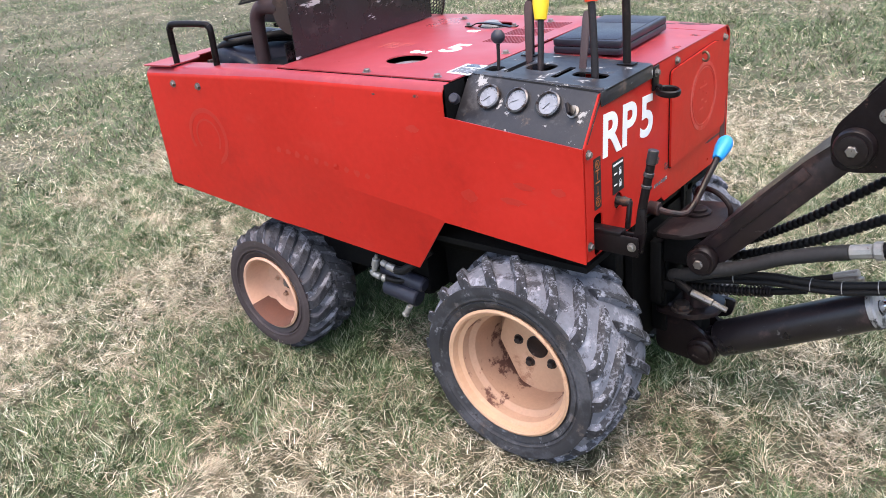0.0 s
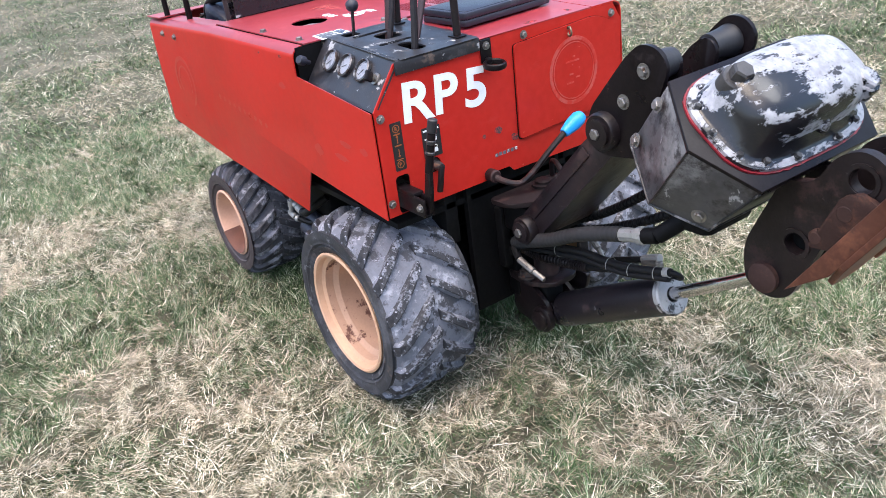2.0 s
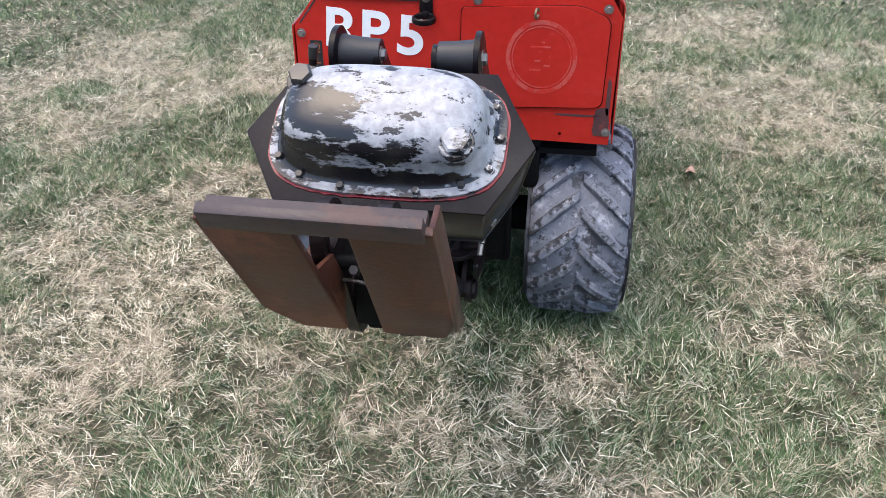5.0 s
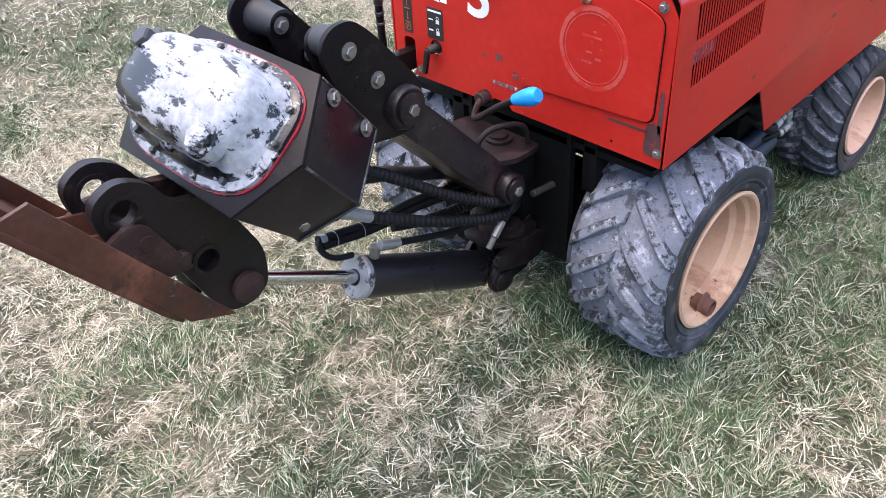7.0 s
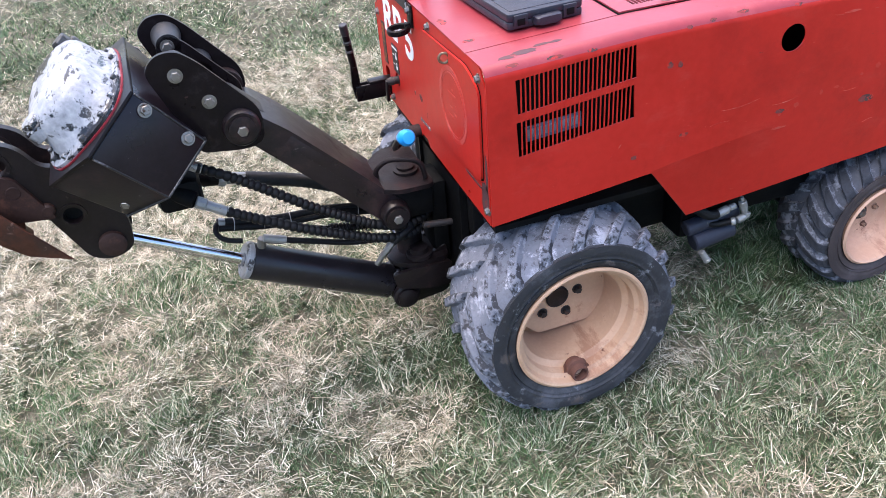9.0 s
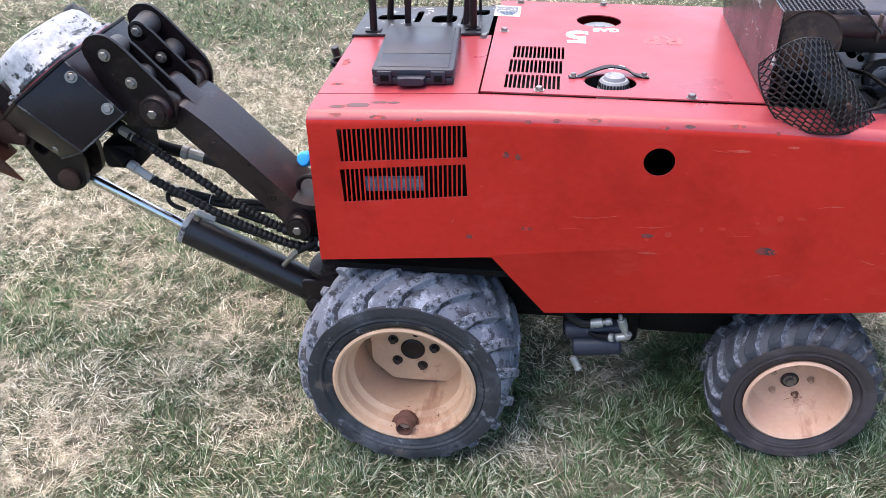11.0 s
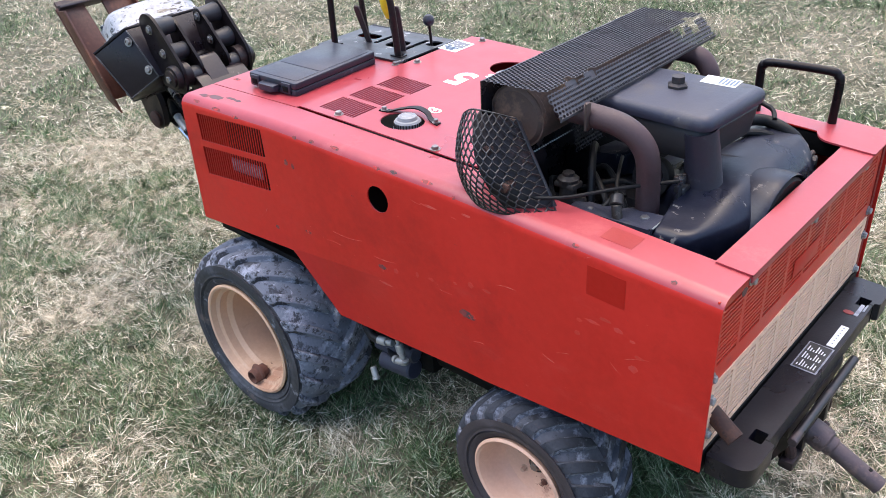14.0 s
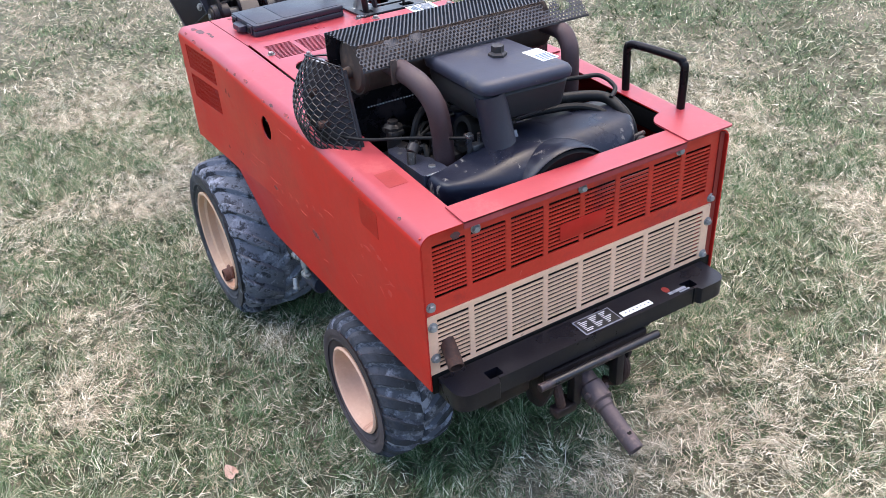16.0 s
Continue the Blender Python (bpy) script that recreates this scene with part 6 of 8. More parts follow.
bm = bmesh.new()
cx, cy = -1.30, 0.0
rings = [[bm.verts.new((u, v, 0.53)) for u, v in out]]
for sc, drop in ((1.0, 0.034), (0.996, 0.020), (0.985, 0.010), (0.965, 0.004), (0.935, 0.001), (0.88, 0.0), (0.8, 0.0), (0.7, 0.0), (0.6, 0.0), (0.5, 0.0), (0.4, 0.0), (0.3, 0.0), (0.2, 0.0)):
    rings.append([bm.verts.new((cx + (u - cx) * sc, cy + (v - cy) * sc, shroud_top(cx + (u - cx) * sc, cy + (v - cy) * sc) - drop)) for u, v in out])
for a, b in zip(rings, rings[1:]):
    for i in range(len(out)):
        bm.faces.new((a[i], a[(i + 1) % len(out)], b[(i + 1) % len(out)], b[i]))
bm.faces.new(rings[-1])
bm.faces.new(rings[0][::-1])
engine = part("engine", bm, M_SHROUD, tractor, "dark engine with a navy-black blower housing in the open bay", angle=50)
# sheet-metal shelf that goes on from the housing beside the exhaust
bm = bmesh.new()
prism(bm, rounded([(-1.285, 0.264), (-1.12, 0.262), (-1.098, 0.244), (-1.118, 0.222), (-1.165, 0.222), (-1.205, 0.204), (-1.285, 0.200)], [0.003, 0.02, 0.012, 0.012, 0.02, 0.02, 0.003], 4), lambda u, v, w: Vector((u, v, 0.756 - 0.05 * (u + 1.285) + w)), 0.125, 0.006)
part("cylinder_shroud", bm, M_AIRBOX, engine, "dusty navy-black cylinder shroud", angle=40)
bm = bmesh.new()
rod(bm, (-1.2865, 0.208, 0.8825), (-1.2865, 0.258, 0.8815), 0.0016, 6)
part("shroud_seam", bm, M_FITTING, engine)
bm = bmesh.new()
prism(bm, rounded([(-1.02, 0.06), (-1.06, -0.06), (-1.14, -0.04), (-1.12, 0.08)], 0.02, 4), lambda u, v, w: Vector((u, v, 0.850 - 0.25 * (u + 1.06) + w)), 0.05, 0.006)
part("cylinder_shroud", bm, M_SHROUD, engine, angle=40)
for at, r in (((-1.253, 0.226, 0.875), 0.009), ((-1.148, 0.245, 0.868), 0.006)):
    bolt(engine, at, (0.05, 0, 1), r)
# spark plug with its boot and lead
bm = bmesh.new()
rod(bm, (-1.213, 0.252, 0.862), (-1.211, 0.251, 0.872), 0.014, 6)
rod(bm, (-1.211, 0.251, 0.872), (-1.203, 0.246, 0.900), 0.010, 14)
rod(bm, (-1.203, 0.246, 0.898), (-1.195, 0.232, 0.912), 0.013, 14)
part("spark_plug", bm, M_GREASE, engine, "greasy spark plug and boot")
bm = bmesh.new()
tube(bm, [(-1.195, 0.234, 0.910), (-1.175, 0.20, 0.918), (-1.15, 0.15, 0.925), (-1.12, 0.09, 0.915)], 0.004, 8)
part("plug_lead", bm, M_HOSE, engine)
# blower scroll and its round cover towards the rear
bm = bmesh.new()
lathe(bm, [(0.10, 0.0), (0.128, 0.010), (0.132, 0.030), (0.134, 0.060), (0.133, 0.076), (0.131, 0.079), (0.129, 0.077), (0.129, 0.06), (0, 0.06)], (-1.345, 0.0, 0.787), (-2, 0.0, 0.787), 56)
part("blower_housing", bm, M_SHROUD, engine, "round blower housing", angle=50)
bm = bmesh.new()
lathe(bm, [(0, 0.078), (0.105, 0.078), (0.120, 0.080), (0.126, 0.074), (0.126, 0.062)], (-1.345, 0.0, 0.787), (-2, 0.0, 0.787), 48)
part("fan_screen", bm, M_DARK, engine, "round fan screen")
# cylinder heads and small metalwork at the muffler side
bm = bmesh.new()
for s in (0.17,):
    for k in range(8):
        box(bm, (-1.12, s - 0.07, 0.70 + 0.013 * k), (-0.97, s + 0.07, 0.705 + 0.013 * k), 0.002, seg=1)
    box(bm, (-1.10, s - 0.05, 0.66), (-0.99, s + 0.05, 0.81), 0.01)
part("cylinder_fins", bm, M_IRON, engine, "finned cylinder")
bm = bmesh.new()
box(bm, (-1.20, 0.02, 0.80), (-1.08, 0.14, 0.86), 0.012)
rod(bm, (-1.16, 0.19, 0.835), (-1.14, 0.24, 0.84), 0.02, 12)
rod(bm, (-1.10, 0.21, 0.80), (-1.10, 0.215, 0.87), 0.016, 12)
part("carburettor", bm, M_IRON, engine, "oily carburettor parts")
bm = bmesh.new()
lathe(bm, [(0, 0), (0.020, 0), (0.022, 0.004), (0.022, 0.014), (0.012, 0.020), (0.012, 0.026), (0, 0.027)], (-1.080, 0.222, 0.896), (-1.080, 0.222, 2), 8)
box(bm, (-1.104, 0.206, 0.892), (-1.058, 0.240, 0.904), 0.003)
rod(bm, (-1.080, 0.222, 0.80), (-1.080, 0.222, 0.897), 0.017, 12)
part("oil_cap", bm, M_GREASE, engine, "greasy brown cap")
bm = bmesh.new()
tube(bm, [(-1.03, 0.365, 0.915), (-1.128, 0.320, 0.922), (-1.20, 0.235, 0.928), (-1.278, 0.155, 0.934)], 0.0035, 8)
part("throttle_cable", bm, M_HOSE, engine, "thin control cable")
bm = bmesh.new()
box(bm, (-1.278, 0.140, 0.895), (-1.274, 0.152, 0.942), 0.001)
box(bm, (-1.284, 0.138, 0.926), (-1.266, 0.156, 0.940), 0.003)
box(bm, (-1.282, 0.112, 0.898), (-1.262, 0.140, 0.912), 0.002)
rod(bm, (-1.270, 0.118, 0.910), (-1.270, 0.118, 0.932), 0.004, 8)
part("cable_clamp", bm, M_BEZEL, engine)
for pts, r in (([(-1.05, 0.10, 0.87), (-1.10, 0.16, 0.90), (-1.15, 0.20, 0.88), (-1.17, 0.21, 0.84)], 0.006), ([(-1.08, 0.18, 0.87), (-1.15, 0.15, 0.895), (-1.19, 0.12, 0.87)], 0.005), ([(-0.99, 0.12, 0.84), (-1.01, 0.18, 0.87), (-1.05, 0.22, 0.85), (-1.10, 0.23, 0.82)], 0.005)):
    bm = bmesh.new()
    tube(bm, pts, r, 8)
    part("wire", bm, M_HOSE, engine)
bm = bmesh.new()
tube(bm, [(-1.17, -0.03, 0.905), (-1.202, -0.07, 0.924), (-1.231, -0.147, 0.930), (-1.271, -0.214, 0.928), (-1.322, -0.222, 0.916), (-1.360, -0.224, 0.885), (-1.378, -0.225, 0.81)], 0.0125, 12)
tube(bm, [(-1.19, -0.02, 0.898), (-1.225, -0.08, 0.912), (-1.258, -0.145, 0.918), (-1.300, -0.185, 0.912), (-1.335, -0.200, 0.890)], 0.0085, 10)
tube(bm, [(-1.18, -0.17, 0.95), (-1.204, -0.208, 0.955), (-1.223, -0.248, 0.955), (-1.277, -0.246, 0.945), (-1.30, -0.215, 0.935)], 0.0052, 10)
part("breather_hose", bm, M_HOSE, engine, "bent black hoses")
bm = bmesh.new()
for k, dz in enumerate((0.0, 0.03, 0.055)):
    rod(bm, (-1.372, -0.226, 0.80 + dz), (-1.396, -0.232, 0.80 + dz), 0.015, 10)
    rod(bm, (-1.380, -0.210, 0.812 + dz), (-1.380, -0.246, 0.815 + dz), 0.006, 8)
part("hose_fitting", bm, M_IRON, engine)
bm = bmesh.new()
sheet(bm, rounded([(-0.052, -0.008), (0.040, -0.012), (0.040, 0.010), (-0.052, 0.008)], 0.006, 3), [circle(-0.04 + 0.018 * k, 0.0, 0.0036, n=10) for k in range(5)], lambda u, v, w: Vector((-1.276 - 0.6 * v, u, 0.942 - 0.04 * u + 0.6 * v + w)), 0.002)
prism(bm, rounded([(0.03, -0.004), (0.075, -0.022), (0.080, -0.010), (0.04, 0.010)], 0.004, 3), lambda u, v, w: Vector((-1.285 - 0.5 * v, u, 0.936 + 0.6 * v + w)), 0.003, 0.0005)
rod(bm, (-1.30, 0.045, 0.912), (-1.292, 0.045, 0.926), 0.007, 6)
part("linkage_strip", bm, M_BEZEL, engine, "dull linkage strip with holes")

clutter = random.Random(12)
for k in range(16):
    x, y = -1.19 + 0.12 * clutter.random(), 0.09 + 0.12 * clutter.random()
    z = 0.785 + 0.04 * clutter.random()
    bm = bmesh.new()
    if k % 3 == 0:
        box(bm, (x - 0.02, y - 0.008, z), (x + 0.02, y + 0.008, z + 0.03), 0.003, m=Matrix.Translation((x, y, z)) @ Matrix.Rotation(clutter.random() * 3, 4, "Z") @ Matrix.Translation((-x, -y, -z)))
    elif k % 3 == 1:
        rod(bm, (x, y, z - 0.02), (x + 0.01, y, z + 0.045), 0.007 + 0.005 * clutter.random(), 8)
    else:
        rod(bm, (x, y, z + 0.02), (x + 0.05 * clutter.random(), y + 0.06 * clutter.random() - 0.03, z + 0.03), 0.009, 10)
    part("carburettor_fitting", bm, (M_GREASE, M_IRON, M_DARK, M_GREASE)[k % 4], engine)
for pts, r in (([(-1.02, 0.02, 0.86), (-1.06, 0.10, 0.93), (-1.10, 0.17, 0.92), (-1.12, 0.20, 0.86)], 0.008), ([(-1.03, 0.08, 0.84), (-1.10, 0.12, 0.90), (-1.17, 0.16, 0.87)], 0.006), ([(-1.15, 0.24, 0.85), (-1.18, 0.20, 0.89), (-1.21, 0.22, 0.85), (-1.19, 0.25, 0.82)], 0.007)):
    bm = bmesh.new()
    tube(bm, pts, r, 8)
    part("wire", bm, M_HOSE, engine)
bm = bmesh.new()
lathe(bm, [(0.028, -0.012), (0.040, -0.012), (0.042, 0.0), (0.040, 0.012), (0.028, 0.012)], (-1.20, 0.105, 0.90), (-1.19, 0.30, 0.95), 24, closed=True)
part("starter_coil", bm, M_HOSE, engine, "coiled black hose")
# air cleaner
def slab(b, out, z0, z1, inset0, inset1):
    c = Vector((sum(p[0] for p in out) / len(out), sum(p[1] for p in out) / len(out)))
    rows = []
    for z, ins in ((z0, inset0), (z0 + 0.006, max(0, inset0 - 0.006)), (z1 - 0.012, inset1), (z1 - 0.004, inset1 + 0.006), (z1, inset1 + 0.016)):
        ring = []
        for p in out:
            d = Vector(p) - c
            f = max(0.1, 1 - ins / d.length)
            ring.append(b.verts.new((c.x + d.x * f, c.y + d.y * f, z)))
        rows.append(ring)
    for p, q in zip(rows, rows[1:]):
        for i in range(len(out)):
            b.faces.new((p[i], p[(i + 1) % len(out)], q[(i + 1) % len(out)], q[i]))
    b.faces.new(rows[0][::-1])
    b.faces.new(rows[-1])
    return b


air = rounded([(-1.06, 0.130), (-1.312, 0.132), (-1.328, -0.092), (-1.075, -0.078)], 0.028, 5)
bm = bmesh.new()
slab(bm, air, 1.026, 1.052, 0.002, 0.0)
part("air_cleaner", bm, M_AIRBOX, engine, "grey-black air cleaner lid", angle=40)
bm = bmesh.new()
slab(bm, air, 0.958, 1.028, 0.026, 0.010)
part("air_cleaner_base", bm, M_MOUNT, engine, angle=40)
bm = bmesh.new()
lathe(bm, [(0, 0), (0.021, 0), (0.021, 0.007), (0.016, 0.011), (0.014, 0.011), (0.014, 0.024), (0, 0.024)], (-1.184, 0.009, 1.050), (-1.184, 0.009, 2), 6)
part("lid_nut", bm, M_IRON, engine, angle=25)
bm = bmesh.new()
box(bm, (-1.275, -0.085, 1.0512), (-1.204, -0.042, 1.0526), m=Matrix.Translation((-1.24, -0.063, 0)) @ Matrix.Rotation(0.07, 4, "Z") @ Matrix.Translation((1.24, 0.063, 0)))
part("lid_sticker", bm, M_WHITE, engine, "white sticker with dark print")
bm = bmesh.new()
for k in range(5):
    box(bm, (-1.272 + 0.0075 * k, -0.080, 1.0526), (-1.2675 + 0.0075 * k, -0.048, 1.0532), m=Matrix.Translation((-1.24, -0.063, 0)) @ Matrix.Rotation(0.07, 4, "Z") @ Matrix.Translation((1.24, 0.063, 0)))
part("print_bars", bm, M_BLUEGREY, engine)
bm = bmesh.new()
lathe(bm, [(0.039, 0.0), (0.0345, 0.012), (0.033, 0.135), (0.031, 0.135)], (-1.297, 0.079, 0.886), (-1.283, 0.094, 1.0), 24)
part("intake_tube", bm, M_PLASTIC, engine, "stubby black intake tube")

bm = bmesh.new()
box(bm, (-1.13, -0.24, 0.55), (-0.955, 0.06, 0.885), 0.02)
box(bm, (-1.10, -0.33, 0.55), (-0.96, -0.22, 0.84), 0.02)
part("crankcase", bm, M_DARK, engine, "oily black crankcase")
# muffler, elbow and guard
bm = bmesh.new()
lathe(bm, [(0, 0.0), (0.052, 0.0), (0.059, 0.006), (0.063, 0.004), (0.063, 0.014), (0.060, 0.018), (0.060, 0.49), (0.063, 0.495), (0.063, 0.507), (0.053, 0.51), (0, 0.51)], (-0.985, 0.266, 1.028), (-0.985, -1, 1.028), 32)
rod(bm, (-0.980, 0.264, 1.016), (-0.980, 0.298, 1.010), 0.014, 14)
part("muffler", bm, M_MUFFLER, engine, "rusty horizontal muffler")
bm = bmesh.new()
tube(bm, [(-1.03, 0.20, 1.040), (-1.13, 0.205, 1.042), (-1.185, 0.203, 1.034), (-1.221, 0.195, 1.004), (-1.232, 0.187, 0.95), (-1.232, 0.180, 0.82)], 0.0228, 18, 6)
part("exhaust_elbow", bm, M_EXHAUST, engine, "brown exhaust elbow")
bm = bmesh.new()
box(bm, (-1.270, 0.135, 0.812), (-1.195, 0.205, 0.828), 0.005)
rod(bm, (-1.232, 0.176, 0.826), (-1.232, 0.176, 0.842), 0.028, 16)
for dx, dy in ((-0.034, -0.034), (0.030, 0.030)):
    rod(bm, (-1.232 + dx, 0.172 + dy, 0.826), (-1.232 + dx, 0.172 + dy, 0.844), 0.008, 6)
part("exhaust_flange", bm, M_EXHAUST, engine, "bolted exhaust flange")
bm = bmesh.new()
tube(bm, [(-1.03, -0.225, 1.035), (-1.100, -0.225, 1.036), (-1.130, -0.224, 1.020), (-1.145, -0.222, 0.98), (-1.147, -0.220, 0.85)], 0.021, 18, 6)
part("exhaust_elbow", bm, M_EXHAUST, engine, "brown exhaust elbow")
bm = bmesh.new()
box(bm, (-1.124, 0.222, 1.022), (-1.119, 0.236, 1.075), 0.001)
part("guard_clip", bm, M_MUFFLER, engine)


def perforated(b, origin, du, dv, wide, high, pitch=0.0098, hole=0.0038, thick=0.0012, gaps=()):
    """A plane of punched metal: each cell a hexagon with a six-sided hole."""
    u, v = Vector(du).normalized(), Vector(dv).normalized()
    n = u.cross(v)
    o = Vector(origin)
    px, py = pitch, pitch * 0.866
    for j in range(int(high / py) + 1):
        for i in range(int(wide / px) + 1):
            cu, cv = (i + 0.5 * (j % 2)) * px, j * py
            if cu > wide or any((cu - gu) ** 2 + (cv - gv) ** 2 < gr * gr for gu, gv, gr in gaps):
                continue
            outer, inner, back = [], [], []
            for k in range(6):
                a = math.pi / 6 + k * math.pi / 3
                d = u * math.cos(a) + v * math.sin(a)
                c = o + u * cu + v * cv
                outer.append(b.verts.new(c + d * px * 0.5775))
                inner.append(b.verts.new(c + d * hole))
                back.append(b.verts.new(c + d * hole - n * thick))
            for k in range(6):
                q = (k + 1) % 6
                b.faces.new((outer[k], outer[q], inner[q], inner[k]))
                b.faces.new((inner[k], inner[q], back[q], back[k]))
    return b


bm = bmesh.new()
perforated(bm, (-1.066, -0.295, 1.103), (0, 1, 0), (1, 0, -0.05), 0.585, 0.142, hole=0.0032, gaps=((0.50, 0.0, 0.010), (0.44, 0.0, 0.009), (0.05, 0.0, 0.013)))
for y0 in (0.125, 0.186):
    prism(bm, rounded([(0.0, 0.0), (0.034, 0.0), (0.030, 0.022), (0.004, 0.022)], 0.006, 3), lambda u, v, w: Vector((-1.062 - 0.75 * v, y0 + u, 1.096 - 0.75 * v + w)), 0.0015)
perforated(bm, (-1.104, -0.300, 1.062), (0, 1, 0), (0.038, 0, 0.041), 0.590, 0.050, hole=0.0030, gaps=((0.50, 0.050, 0.013), (0.44, 0.050, 0.011), (0.05, 0.035, 0.017), (0.10, 0.042, 0.012)))
perforated(bm, (-1.010, -0.04, 0.900), (0, 1, 0), (0.2, 0, 1), 0.130, 0.060, hole=0.0032)
box(bm, (-1.106, 0.288, 1.060), (-1.104, 0.293, 1.066))
box(bm, (-1.1075, -0.305, 1.055), (-1.1055, 0.293, 1.060))
part("muffler_guard", bm, M_GUARD, engine, "black punched-metal guard over the muffler")
bm = bmesh.new()
box(bm, (-0.924, -0.295, 0.912), (-0.921, 0.292, 1.095))
box(bm, (-0.956, -0.300, 0.820), (-0.952, 0.286, 0.955))
flange = part("guard_flange", bm, M_FLANGE, engine, "solid front flange of the guard")
bm = bmesh.new()
for k in range(66):
    box(bm, (-0.9585, -0.295 + 0.0079 * k, 0.9105), (-0.956, -0.2915 + 0.0079 * k, 0.9130))
part("edge_teeth", bm, M_WHITE, flange, "row of bright teeth")
# expanded-metal basket at the muffler end
bm = bmesh.new()
def basket(u, v):
    """u 0..1 round the bow, v 0..1 downwards."""
    a = Vector((-0.889 - 0.052 * v * v, 0.312 + 0.048 * v, 0))
    b = Vector((-1.012 - 0.114 * v, 0.300 + 0.026 * v, 0))
    p = a.lerp(b, u)
    p.y += (0.022 + 0.058 * math.sin(math.pi * min(1.0, 0.12 + 0.72 * v))) * math.sin(math.pi * u) ** 0.8
    top = 1.064 - (0.22 if u < 0.55 else 0.10) * (u - 0.55) ** 2
    p.z = top + (0.893 - top) * v
    return p


nu, nv = 13, 16
wire = 0.0018
def strand(p, q):
    """A wire between two places of the basket, cut off at its edges."""
    if p[0] > q[0]:
        p, q = q, p
    if q[0] <= 0 or p[0] >= 1:
        return
    at = lambda u: p[1] + (q[1] - p[1]) * (u - p[0]) / (q[0] - p[0])
    if p[0] < 0:
        p = (0.0, at(0.0))
    if q[0] > 1:
        q = (1.0, at(1.0))
    rod(bm, basket(*p), basket(*q), wire, 5, bevel=0)


for j in range(nv):
    for i in range(nu + 1):
        i0 = i + 0.5 * (j % 2)
        for di in (0.5, -0.5):
            strand((i0 / nu, (j + 0.17) / nv), ((i0 + di) / nu, (j + 0.83) / nv))
        if i0 <= nu:
            rod(bm, basket(i0 / nu, max(0.0, j - 0.17) / nv), basket(i0 / nu, (j + 0.17) / nv), wire * 1.15, 5, bevel=0)
for i in range(nu * 2):
    for v in (0.0, 1.0):
        rod(bm, basket(i / nu / 2, v), basket((i + 1) / nu / 2, v), wire, 5, bevel=0)
for u in (0.0, 1.0):
    for j in range(nv):
        rod(bm, basket(u, j / nv), basket(u, (j + 1) / nv), wire, 5, bevel=0)
part("mesh_basket", bm, M_MESH, engine, "bent basket of black expanded metal")
bm = bmesh.new()
rows = []
for j in range(13):
    v = 0.06 + 0.90 * j / 12
    row = []
    for k in range(9):
        u = 0.47 + 0.12 * v + (0.52 - 0.12 * v) * k / 8
        p = basket(u, v) + Vector((0.002, -0.014, 0.0))
        row.append((bm.verts.new(p), bm.verts.new(p + Vector((0.001, -0.002, 0)))))
    rows.append(row)
for a, b in zip(rows, rows[1:]):
    for k in range(8):
        bm.faces.new((a[k][0], a[k + 1][0], b[k + 1][0], b[k][0]))
        bm.faces.new((a[k][1], b[k][1], b[k + 1][1], a[k + 1][1]))
part("basket_liner", bm, M_BLACK_OLD, engine, "sooty inner sheet of the basket")
for c in ((-0.998, 0.376, 0.999), (-1.046, 0.384, 0.942)):
    bm = bmesh.new()
    rod(bm, (c[0], c[1] - 0.035, c[2]), c, 0.010, 10)
    part("basket_bolt", bm, M_RUST, engine)
bm = bmesh.new()
box(bm, (-0.95, -0.32, 0.80), (-0.938, 0.28, 0.905), 0.002)
part("bay_bulkhead", bm, M_DARK, tractor)

# ---- plow attachment on the front ----
plow = thing("vibratory_plow", (0.35, 0, 0), "black vibratory plow attachment with a peeling silver gearbox cover", "plow attachment")
YC = 0.006
# swing post
bm = bmesh.new()
rod(bm, (0.085, YC, 0.24), (0.085, YC, 0.505), 0.034, 24)
post = part("swing_post", bm, M_BLACK_OLD, plow, "black swing post")
bm = bmesh.new()
box(bm, (-0.012, -0.05, 0.20), (0.03, 0.055, 0.48), 0.006)
part("mount_block", bm, M_DARK, post)
bm = bmesh.new()
box(bm, (0.03, -0.08, 0.415), (0.165, 0.088, 0.495), 0.010)
part("upper_bearing", bm, M_DARK, post)
bm = bmesh.new()
prism(bm, rounded([(0.0, -0.062), (0.09, -0.070), (0.15, -0.03), (0.15, 0.05), (0.10, 0.085), (0.0, 0.08)], 0.02), lambda u, v, w: Vector((u, v, 0.262 + w)), 0.014, 0.003)
part("lower_plate", bm, M_BLACK_OLD, post)
bm = bmesh.new()
box(bm, (0.015, -0.026, 0.15), (0.115, 0.036, 0.265), 0.01)
part("lower_bearing", bm, M_DARK, post)
bm = bmesh.new()
prism(bm, rounded([(0.028, -0.118), (0.105, -0.118), (0.168, -0.045), (0.172, 0.085), (0.12, 0.112), (0.03, 0.105)], 0.018), lambda u, v, w: Vector((u, v, 0.503 + 0.06 * (u - 0.1) + w)), 0.012, 0.003)
part("swing_plate", bm, M_SWING, post, "brown steel top plate")
bm = bmesh.new()
lathe(bm, [(0, 0), (0.031, 0), (0.031, 0.007), (0.022, 0.009), (0.022, 0.015), (0.012, 0.018), (0, 0.018)], (0.078, 0.022, 0.514), (0.078, 0.022, 0.7), 20)
part("grease_cap", bm, M_SWING, post)
bm = bmesh.new()
tube(bm, [(0.155, 0.03, 0.515), (0.152, 0.03, 0.54), (0.125, 0.04, 0.562), (0.085, 0.06, 0.566), (0.055, 0.075, 0.555), (0.045, 0.08, 0.515)], 0.0065, 10)
part("bent_handle", bm, M_SWING, post, "bent rod handle")
bm = bmesh.new()
